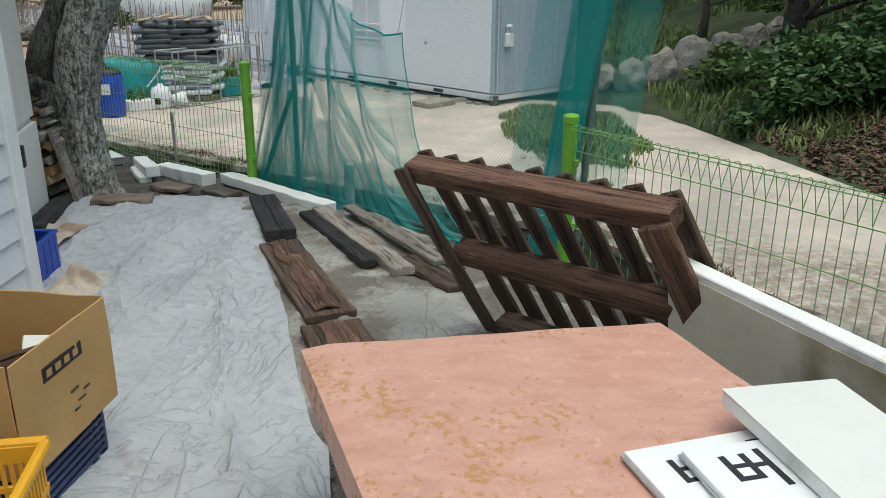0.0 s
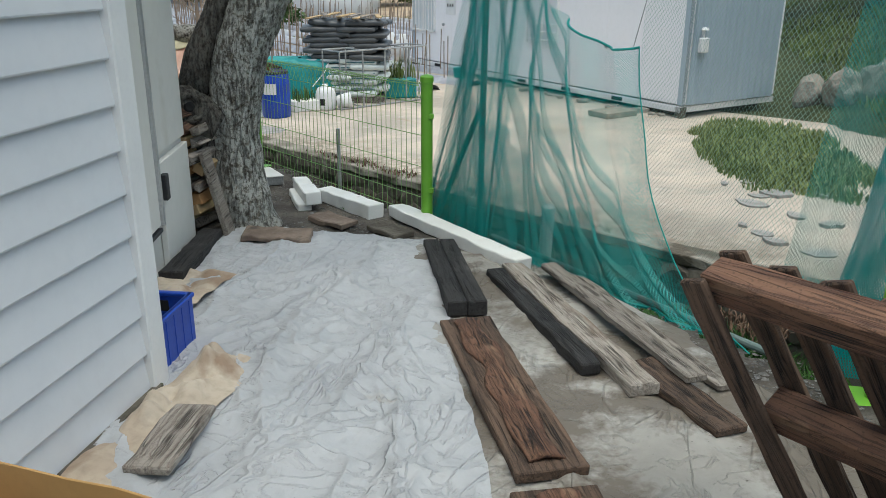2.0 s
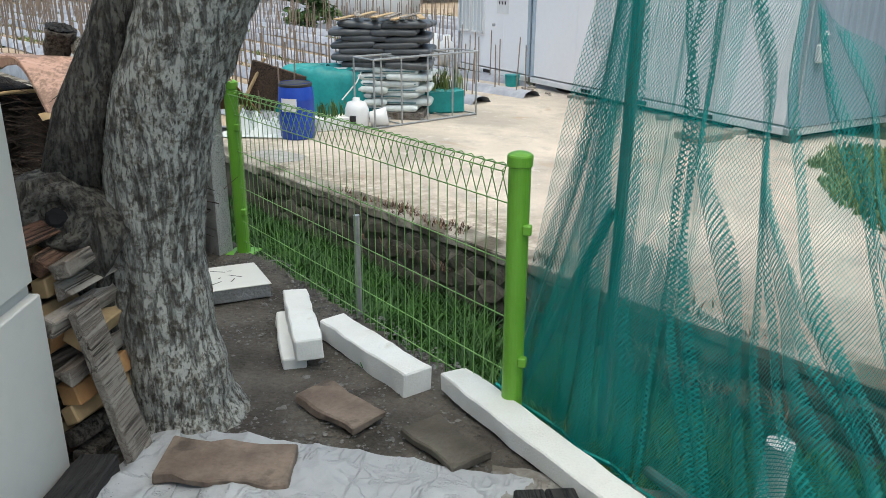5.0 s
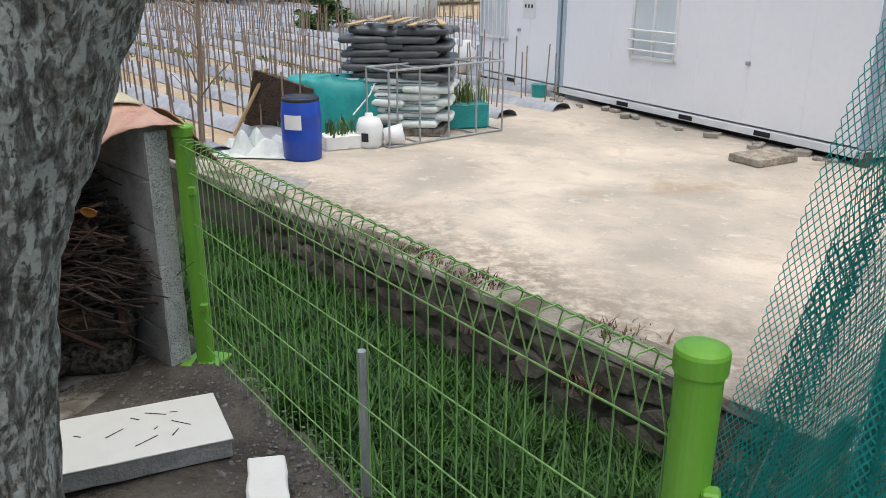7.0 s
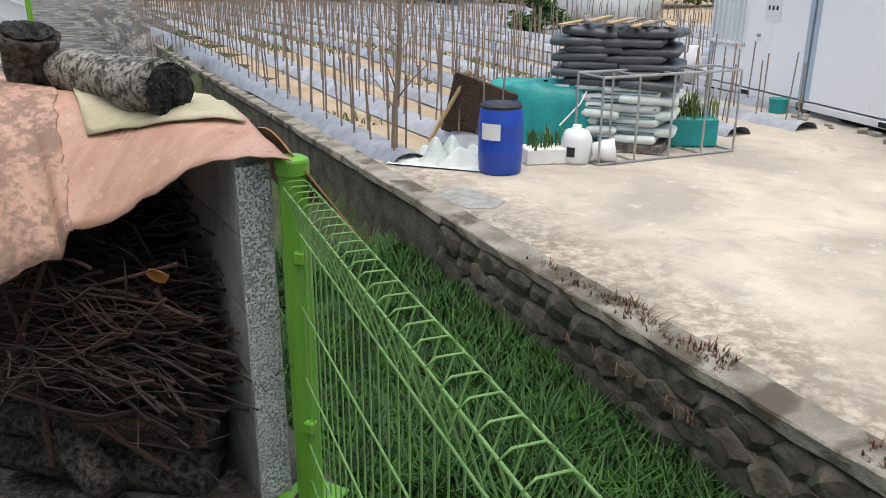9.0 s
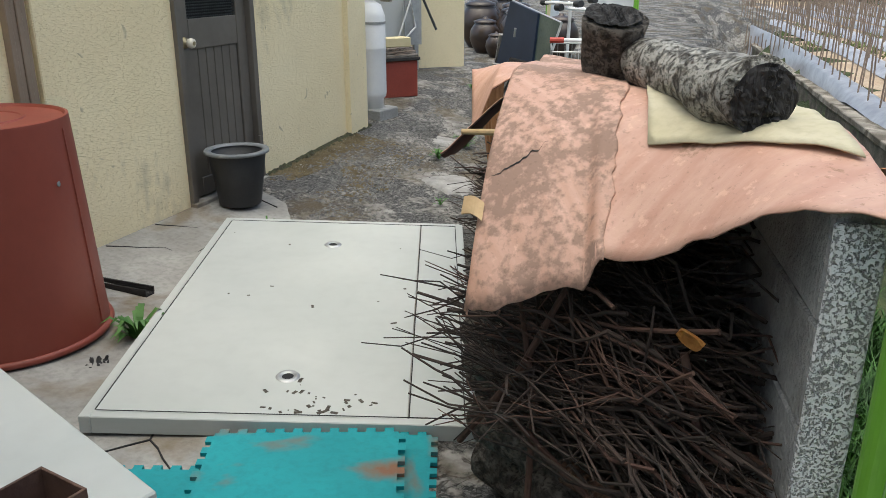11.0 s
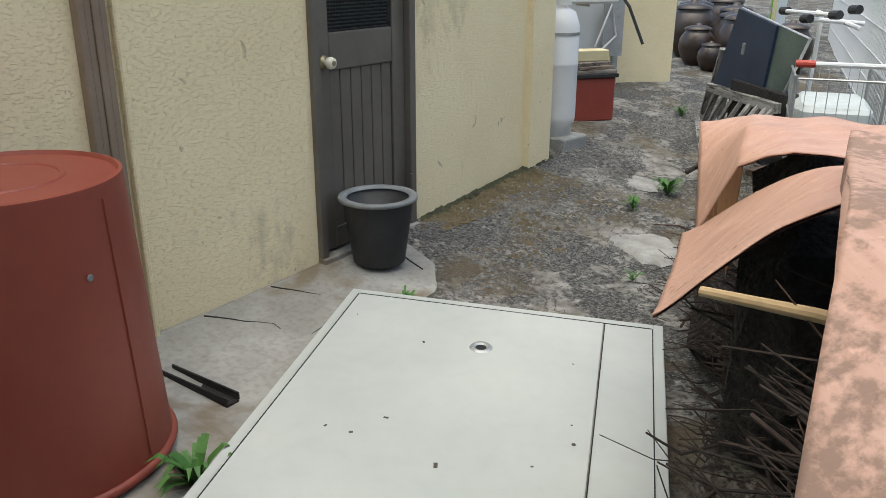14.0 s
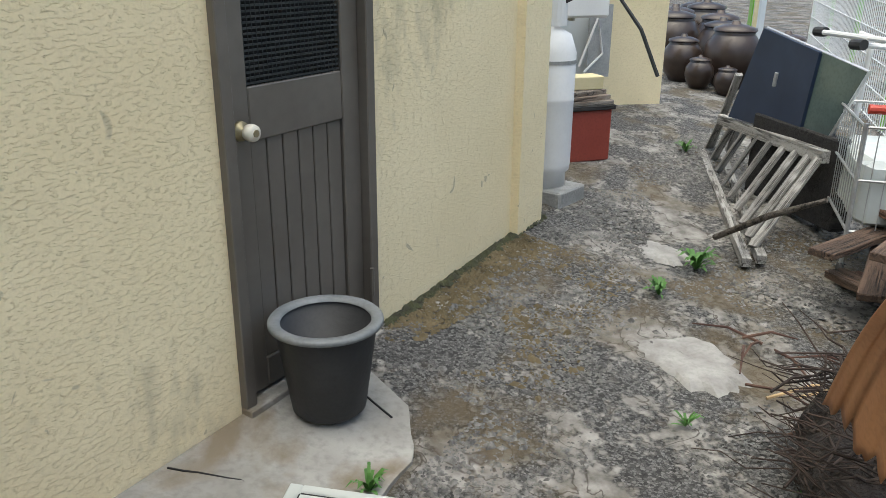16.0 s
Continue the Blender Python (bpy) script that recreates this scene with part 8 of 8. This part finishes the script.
# ---- things along the house ----
def gas_bottle():
    t = thing("gas_bottle", "tall white gas bottle on a concrete block", "gas bottle", pose(-9.73, 8.80, 0.055))
    part("cylinder", lathe([(0, 0.0), (0.13, 0.0), (0.13, 0.08), (0.15, 0.10), (0.155, 0.14), (0.155, 0.52), (0.158, 0.53), (0.155, 0.54), (0.155, 0.80), (0.12, 0.90), (0.05, 0.94), (0.03, 0.96), (0.03, 1.0), (0, 1.0)], 32), M_WHITE, t, smooth=True)
    part("valve", box(0.06, 0.05, 0.07, (0, 0, 1.0), 0.01), M_BRASS, t)
    part("collar", lathe([(0.09, 0.95), (0.09, 1.10), (0.086, 1.10), (0.086, 0.95)], 20), M_WHITE, t)
    part("strap", lathe([(0.157, 0.74), (0.160, 0.74), (0.160, 0.76), (0.157, 0.76)], 28), M_STEEL, t)
    part("hose", tube([(0.02, 0.0, 1.05), (0.2, 0.25, 1.2), (0.35, 0.4, 0.95), (0.4, 0.5, 0.7)], 0.012, 6), M_BLACK, t)
    part("foot_hole", box(0.05, 0.01, 0.03, (0.09, -0.10, 0.03), 0.004), M_DARK, t)
    solo("concrete_block", box(0.36, 0.30, 0.16, (0, 0, 0), 0.01, 3, 0.006, 2), M_BLOCK, "grey concrete block under the gas bottle", "block", pose(-9.71, 8.82, -0.105, 0, 0, 40))
gas_bottle()
rb = thing("metal_chest", "rust-red metal box with boards piled on top", "metal box", pose(-10.50, 9.26, yard_z(-10.5, 9.3) - 0.02, 0, 0, 10))
part("body", box(0.40, 0.38, 0.36, (0, 0, 0), 0.008), M_RED, rb)
part("lid", box(0.44, 0.42, 0.03, (0, 0, 0.36), 0.004), M_CHAR, rb)
for k in range(3):
    part("board", box(0.40 - 0.04 * k, 0.40, 0.03, (0.0, -0.02 * k, 0.39 + 0.03 * k), 0.004, turn=Matrix.Rotation(0.12 * k, 4, 'Z')), M_WOODG, rb)
part("yellow_box", box(0.16, 0.34, 0.09, (0.02, 0, 0.482), 0.006), M_CREAMY, rb, "pale yellow carton")
ac = thing("condenser", "white box unit on the house wall", "wall unit", pose(-11.35, 9.52, 0.93, 0, 0, 8))
part("casing", box(0.30, 0.50, 0.5, (0, 0, 0), 0.02), M_WHITE, ac)
part("bracket", box(0.26, 0.03, 0.03, (-0.1, 0, -0.03), 0.004), M_STEEL, ac)
part("bracket_arm", box(0.8, 0.03, 0.03, (-0.52, 0.1, 0.1), 0.004), M_STEEL, ac)
wp = thing("glass_door", "tall window with a white frame", "window", pose(-11.86, 9.90, 0.0, 0, 0, 10), kind="structure")
part("frame_post", box(0.05, 0.06, 2.0, (0, 0.1, 0.1), 0.004), M_STEEL, wp)
part("pane", box(0.02, 0.55, 1.8, (0, -0.24, 0.2), 0), M_PANE, wp)
part("coil", tube([(0.15, -0.2, 0.5 + 0.0), (0.16, -0.05, 0.9), (0.15, 0.02, 0.6), (0.15, -0.15, 0.45)], 0.012, 6), M_WHITE, wp)
part("mesh_panel", box(0.02, 0.22, 0.6, (0.12, 0.0, 0.4), 0), M_STEEL, wp)

# glazed storage jars
def jar(x, y, s, z=0.0, tilt=0):
    t = thing("storage_jar", "dark brown glazed earthenware jar", "jar", pose(x, y, yard_z(x, y) + z, 0, tilt, 0) @ Matrix.Scale(s, 4), "earthenware jars")
    part("body", lathe([(0, 0), (0.20, 0), (0.30, 0.16), (0.36, 0.34), (0.34, 0.52), (0.26, 0.64), (0.24, 0.66), (0.255, 0.69), (0.22, 0.69), (0.2, 0.6), (0, 0.6)], 28), M_JAR, t, smooth=True)
    part("lid", lathe([(0.27, 0.70), (0.26, 0.73), (0.14, 0.77), (0.06, 0.78), (0.05, 0.82), (0, 0.82)], 24), M_JAR, t, smooth=True)
for k, (x, y, s) in enumerate(((-13.2, 12.05, 0.85), (-13.55, 11.65, 0.62), (-13.05, 11.60, 0.42), (-13.9, 12.3, 0.8), (-14.4, 11.95, 0.9), (-14.5, 12.6, 0.85), (-15.1, 12.3, 0.9), (-13.3, 12.75, 0.75), (-15.4, 12.9, 0.95), (-16.2, 13.2, 0.9), (-12.75, 11.75, 0.36), (-12.7, 12.1, 0.40))):
    jar(x, y, s)

# slatted rack leaning by the path
def rack():
    A, B = Vector((-8.65, 9.57, -0.12)), Vector((-10.75, 10.42, -0.03))
    TA_, TB_ = Vector((-8.98, 10.16, 0.35)), Vector((-10.35, 10.32, 0.29))
    t = thing("slatted_rack", "weathered grey wooden slatted rack leaning aslant", "rack")
    def bar(a, c, w, h, name, seed):
        e = c - a
        ax = e.normalized()
        nn = ax.cross(Vector((0, 0, 1))).normalized()
        m = Matrix((nn, ax, nn.cross(ax))).transposed().to_4x4()
        m.translation = a
        part(name, box(w, e.length, h, (0, e.length / 2, -h / 2), 0.003, 3, 0.003, seed), M_GREYW, t, "", m)
    bar(A, B, 0.05, 0.05, "rail", 1)
    bar(A + Vector((-0.02, 0.10, 0)), B + Vector((0.05, 0.14, 0)), 0.05, 0.05, "rail", 3)
    bar(TA_ + (TA_ - TB_) * 0.03, TB_, 0.05, 0.07, "rail", 2)
    for k in range(9):
        f = (k / 8) ** 1.25
        p, q = A + (B - A) * (0.07 + 0.92 * f), TA_ + (TB_ - TA_) * (0.01 + 0.97 * f)
        bar(p + Vector((0, 0.06, 0.02)), q, 0.05, 0.024, "slat", 10 + k)
    bar(Vector((-10.75, 10.5, -0.03)), Vector((-10.25, 10.36, 0.62)), 0.05, 0.03, "strut", 40)
    bar(Vector((-10.65, 10.6, -0.03)), Vector((-10.15, 10.42, 0.58)), 0.05, 0.03, "strut", 41)
rack()
ns = thing("navy_panel", "large dark navy panel with a thin frame standing aslant", "panel")
def slab(corners, th, name, material, parent, label=""):
    b = bmesh.new()
    c = [Vector(q) for q in corners]
    n = (c[1] - c[0]).cross(c[3] - c[0]).normalized() * th
    lo, hi = [b.verts.new(q) for q in c], [b.verts.new(q + n) for q in c]
    for k in range(4):
        b.faces.new((lo[k], lo[(k + 1) % 4], hi[(k + 1) % 4], hi[k]))
    b.faces.new(lo[::-1])
    b.faces.new(hi)
    return part(name, b, material, parent, label)
NBL, NBR, NTR, NTL = Vector((-10.15, 10.29, 0.345)), Vector((-9.10, 10.26, 0.39)), Vector((-8.88, 10.28, 0.82)), Vector((-9.92, 10.32, 0.957))
NB_, NT_ = NBL + (NBR - NBL) * 0.78, NTL + (NTR - NTL) * 0.60
slab((NBL, NB_, NT_, NTL), 0.03, "sheet", M_NAVY, ns)
slab((NB_ + Vector((0.006, 0, 0)), NBR, NTR, NT_ + Vector((0.006, 0, 0))), 0.012, "glass_edge", M_GLASSG, ns, "grey-green glassy part")
part("edge", tube([NBL, NTL, NTR, NBR], 0.013, 6), M_ALU, ns)
part("support", box(0.9, 0.10, 0.52, (-9.35, 10.28, -0.08), 0.01), M_CHAR, ns, "dark box beneath")
part("clip", tube([(-9.47, 10.13, 0.74), (-9.48, 10.13, 0.66)], 0.012, 6), M_STEEL, ns)
hb = thing("exercise_frame", "white tubular frame with black rubber grips", "exercise frame")
for a, c in (((-9.75, 10.55, 0.95), (-8.95, 10.45, 0.97)), ((-9.6, 10.75, 0.95), (-8.9, 10.65, 0.88)), ((-9.2, 10.4, 0.93), (-9.1, 10.8, 0.9)), ((-9.35, 10.6, -0.08), (-9.3, 10.6, 0.95))):
    part("tube", tube([a, c], 0.016, 8), M_WHITE, hb)
for p in ((-9.75, 10.55, 0.95), (-8.95, 10.45, 0.97), (-9.2, 10.4, 0.93), (-9.0, 10.62, 1.0)):
    part("grip", tube([p, (p[0] + 0.09, p[1], p[2] + 0.005)], 0.03, 10), M_BLACK, hb)

# wire trolley
def trolley(x, y, rz):
    t = thing("wire_trolley", "grey wire trolley filled with scraps", "trolley", pose(x, y, yard_z(x, y), 0, 0, rz))
    w, d, z0, z1 = 0.50, 0.80, 0.28, 0.80
    for z in (z0, (z0 + z1) / 2, z1):
        for s in (-1, 1):
            part("rail", tube([(s * w / 2, -d / 2, z), (s * w / 2, d / 2, z)], 0.008, 6), M_STEEL, t)
            part("rail", tube([(-w / 2, s * d / 2, z), (w / 2, s * d / 2, z)], 0.008, 6), M_STEEL, t)
    for k in range(15):
        y_ = -d / 2 + d * k / 14
        for s in (-1, 1):
            part("wire", tube([(s * w / 2, y_, z0), (s * w / 2, y_, z1)], 0.003, 4), M_STEEL, t)
    for k in range(9):
        x_ = -w / 2 + w * k / 8
        for s in (-1, 1):
            part("wire", tube([(x_, s * d / 2, z0), (x_, s * d / 2, z1)], 0.003, 4), M_STEEL, t)
    for sx in (-1, 1):
        for sy in (-1, 1):
            part("leg", tube([(sx * w / 2, sy * d / 2, 0.06), (sx * w / 2, sy * d / 2, z1 + 0.02)], 0.011, 6), M_STEEL, t)
            part("wheel", lathe([(0, -0.012), (0.05, -0.012), (0.06, 0), (0.05, 0.012), (0, 0.012)], 14), M_BLACK, t, "", pose(sx * w / 2, sy * d / 2, 0.06, 0, 90, 0))
    part("handle", tube([(-w / 2, -d / 2 - 0.08, z1 + 0.10), (w / 2, -d / 2 - 0.08, z1 + 0.10)], 0.016, 8), M_WHITE, t)
    part("handle_grip", tube([(-w / 2 - 0.02, -d / 2 - 0.08, z1 + 0.10), (-w / 2 + 0.09, -d / 2 - 0.08, z1 + 0.10)], 0.022, 10), M_REDS, t, "red handle end")
    part("content", box(w - 0.06, d - 0.06, 0.34, (0, 0, z0 + 0.01), 0.04, 3, 0.04, 3), M_BAG, t, "pale plastic scraps inside")
trolley(-8.65, 10.35, 62)
def mesh_fence():
    a, c = Vector((-9.2, 11.2)), Vector((-17.0, 15.6))
    t = thing("garden_fence", "white wire mesh fence along the ditch", "fence", along(a, c, 0.0))
    ln = (c - a).length
    n = 90
    me = mesh_of("wire", tube([(0, 0, -0.1), (0, 0, 1.15)], 0.006, 4), M_WHITE)
    for k in range(n):
        w = new("wire", me)
        w.parent = t
        w.matrix_basis = pose(0, ln * k / n, 0)
    for z in (0.0, 0.25, 0.5, 0.75, 1.0, 1.14):
        part("rail_wire", tube([(0, 0, z), (0, ln, z)], 0.006, 5), M_WHITE, t)
    for k in range(5):
        part("post", tube([(0.03, ln * k / 4, -0.3), (0.03, ln * k / 4, 1.2)], 0.025, 8), M_GREENP, t)
mesh_fence()
gs = thing("green_sheet", "bright green sheet fence by the jars", "fence", pose(-16.6, 14.3, 0.0, 0, 0, 60))
part("sheet", box(0.03, 1.6, 1.2, (0, 0, -0.1), 0.004), M_GREENP, gs)
part("post", tube([(0.04, -0.8, -0.2), (0.04, -0.8, 1.3)], 0.03, 8), M_CREAMY, gs)
solo("plastic_curtain", sheet(20, 10, lambda u, v: (0.05 * math.sin(u * 20), u * 0.9, -0.1 + 1.4 * v)), M_PANE, "hanging clear plastic sheet", "plastic sheet", pose(-15.9, 13.9, 0.0, 0, 0, 50))
solo("parked_mower", box(0.7, 0.5, 0.5, (0, 0, 0), 0.12, 2, 0.04, 3), M_CHAR, "dark machine under the far eave", "machine", pose(-17.4, 13.9, yard_z(-17, 13)))

# timber heap behind the woodpile
th_ = thing("scrap_timber", "heap of dark scrap boards behind the woodpile", "timber heap")
rr = random.Random(41)
for k in range(16):
    x, y = -7.85 + rr.gauss(0, 0.22), 10.0 + rr.gauss(0, 0.14)
    part("board", box(0.12, rr.uniform(0.5, 0.9), 0.035, (0, 0, 0), 0.004, 3, 0.006, k), (M_WOODD, M_WOODR, M_WOODG)[k % 3], th_, "", pose(x, y, -0.14 + 0.026 * k, rr.gauss(0, 4), rr.gauss(0, 4), rr.uniform(20, 110)))
for k in range(26):
    x, y = -7.40 + rr.gauss(0, 0.30), 9.30 + rr.gauss(0, 0.16)
    a = rr.uniform(0, 6.28)
    ln = rr.uniform(0.18, 0.42)
    d = Vector((math.cos(a), math.sin(a), rr.uniform(-0.02, 0.15))) * ln
    p = Vector((x, y, yard_z(x, y) + 0.02 + 0.10 * rr.random()))
    solo("fallen_branch", tube([p - d * 0.5, p + Vector((0, 0, 0.03)), p + d * 0.5], [0.007, 0.006, 0.003], 6, 0.15, k), M_TWIGR if k % 8 else M_STICK, "bare branch lying beside the path", "branch", group="branches by the path")
solo("fallen_branch", tube([(-8.95, 9.55, -0.08), (-8.6, 9.62, 0.15), (-8.35, 9.75, 0.30)], [0.018, 0.017, 0.012], 8, 0.2), M_LOG, "thick dark branch leaning on the rack", "branch")

# slabs, gravel and weeds on the back yard
for x, y, s, rz in ((-7.93, 8.84, 0.27, 20), (-8.95, 9.22, 0.16, 10)):
    def fl(u, v, s=s):
        a = u * 6.2832
        r = s * (1 - v) * (1 + 0.30 * noise.noise(Vector((math.cos(a) * 1.6 + x, math.sin(a) * 1.6 + y, 0))) + 0.22 * noise.noise(Vector((math.cos(a) * 5 + x, math.sin(a) * 5 + y, 2))))
        return (r * math.cos(a) * 1.2, r * math.sin(a) * 0.75, 0.014 - 0.03 * (1 - v) ** 6 + 0.004 * noise.noise(Vector((r * 8, a, 1))))
    solo("cement_lump", sheet(56, 6, fl), M_LUMP, "flat pale cement lump set in the ground", "cement", pose(x, y, yard_z(x, y), 0, 0, rz))

# broken cement pieces on the lot beyond the net
cr = random.Random(17)
for k in range(16):
    x, y, sz = 1.35 + cr.uniform(-0.25, 0.9), 10.2 + cr.uniform(-1.6, 1.6), cr.uniform(0.07, 0.26)
    out = [(sz * cr.uniform(0.6, 1.1) * math.cos(6.283 * q / 7), 0.7 * sz * cr.uniform(0.6, 1.1) * math.sin(6.283 * q / 7)) for q in range(7)]
    solo("cement_piece", prism(out, 0.0, cr.uniform(0.015, 0.04), 0.004), M_LUMP, "flat broken piece of pale cement on the concrete", "cement", pose(x, y, LOT_Z + 0.001, 0, 0, cr.uniform(0, 180)), group="broken cement pieces")

def pebbles(name, n, region, smin, smax, material, label, seed):
    r = np.random.RandomState(seed)
    base = np.array([(1, 0, 0), (-1, 0, 0), (0, 1, 0), (0, -1, 0), (0, 0, 1), (0, 0, -1)], dtype=float)
    tri_ = [(0, 2, 4), (2, 1, 4), (1, 3, 4), (3, 0, 4), (2, 0, 5), (1, 2, 5), (3, 1, 5), (0, 3, 5)]
    V, F = [], []
    k = 0
    while k < n:
        x, y = region(r)
        if x is None:
            continue
        s = r.uniform(smin, smax) * (1 + (r.rand() < 0.05) * 1.2)
        a = r.uniform(0, 6.28)
        c_, s_ = math.cos(a), math.sin(a)
        q = base * np.array([s, s * r.uniform(0.5, 0.9), s * r.uniform(0.35, 0.6)]) * r.uniform(0.8, 1.2, (6, 1))
        z = yard_z(x, y) + s * 0.1
        o = len(V)
        V += [(x + c_ * p[0] - s_ * p[1], y + s_ * p[0] + c_ * p[1], z + p[2]) for p in q]
        F += [(o + i, o + j, o + l) for i, j, l in tri_]
        k += 1
    me = bpy.data.meshes.new(name)
    me.from_pydata(V, [], F)
    me.materials.append(material)
    tagged(new(name, me), label, "gravel", kind="stuff")
def house_region(r):
    f, g = r.uniform(-1.2, 5.0), abs(r.normal(0, 0.8)) + 0.15
    p = H0 + HD * f + HN * g
    if g > 2.0 or noise.noise(Vector((p.x * 1.4, p.y * 1.4, 3))) < -0.1 or (f < 0.6 and g < 0.65):
        return None, None
    return p.x, p.y
pebbles("gravel", 22000, house_region, 0.005, 0.014, M_PEB, "loose grey gravel on the path along the house", 3)
def yard_region(r):
    x, y = r.uniform(-3.6, 0.6), r.uniform(3.6, 7.9)
    if yard_out(x, y) > 0.1 or yard_out(x, y) < -0.9 - 0.5 * (x < -1.8):
        return None, None
    return x, y
pebbles("gravel_fence", 9000, yard_region, 0.004, 0.011, M_PEB, "grit and soil crumbs along the fence", 5)

def weed(x, y, h, n, seed, label="small green weed growing from a crack"):
    t = thing("weed", label, "weed", pose(x, y, yard_z(x, y)), "weeds")
    r = random.Random(seed)
    b = bmesh.new()
    for k in range(n):
        a = r.uniform(0, 6.28)
        out, up = h * r.uniform(0.4, 1.0), h * r.uniform(0.25, 1.0)
        w = h * r.uniform(0.05, 0.11)
        d, s = Vector((math.cos(a), math.sin(a), 0)), Vector((-math.sin(a), math.cos(a), 0))
        pts = [(0, 0.3), (0.35, 1.0), (0.7, 0.8), (1.0, 0.05)]
        prev = None
        for f, ww in pts:
            c = d * out * f + Vector((0, 0, up * math.sin(f * 2.2) * 0.9 + 0.005))
            pair = (b.verts.new(c - s * w * ww), b.verts.new(c + s * w * ww))
            if prev:
                b.faces.new((prev[0], prev[1], pair[1], pair[0]))
            prev = pair
    tagged(part("leaves", b, M_WEED, t), kind="stuff")
for k, (x, y, h, n) in enumerate(((-5.96, 6.65, 0.16, 30), (-8.7, 9.31, 0.14, 34), (-8.46, 8.99, 0.11, 22), (-10.57, 10.2, 0.11, 18), (-7.25, 7.42, 0.10, 16), (-7.43, 8.61, 0.07, 10), (-6.85, 8.78, 0.13, 18), (-6.6, 8.66, 0.12, 16), (-2.2, 6.6, 0.05, 8))):
    weed(x, y, h, n, k)
# brown earth and moss crumbs between the wall and the path
def earth_region(r):
    f, g = r.uniform(0.75, 2.1), 0.04 + abs(r.normal(0, 0.32))
    p = H0 + HD * f + HN * g
    if g > 0.85 or noise.noise(Vector((p.x * 2.2, p.y * 2.2, 8))) < -0.12:
        return None, None
    return p.x, p.y
pebbles("earth_crumbs", 5000, earth_region, 0.005, 0.015, M_EARTH, "brown mossy earth crumbs beside the path", 14)
# moss along the wall foot
def moss_region(r):
    f, g = r.uniform(0.85, 2.4), abs(r.normal(0, 0.022)) + 0.005
    p = H0 + HD * f + HN * g
    return p.x, p.y
pebbles("moss", 1300, moss_region, 0.006, 0.018, M_MOSS, "dark moss and dirt along the wall foot", 8)
gt = thing("gutter_piece", "short dark rusted gutter channel lying on the concrete", "gutter", along((-6.66, 6.44), (-6.40, 6.72), yard_z(-6.5, 6.6) + 0.02))
part("channel", box(0.06, 0.38, 0.012, (0, 0.19, 0), 0.003), M_CHAR, gt)
for s in (-1, 1):
    part("lip", box(0.008, 0.38, 0.03, (s * 0.028, 0.19, 0.011), 0.002), M_CHAR, gt)
solo("dark_rag", sheet(12, 12, lambda u, v: ((u - 0.5) * 0.14, (v - 0.5) * 0.10, 0.01 + 0.05 * abs(noise.noise(Vector((u * 4, v * 4, 1)))) * (1 - (2 * u - 1) ** 2)), 0.004), M_CHAR, "small dark crumpled rag on the concrete", "rag", pose(-5.76, 6.48, yard_z(-5.76, 6.48) + 0.016))
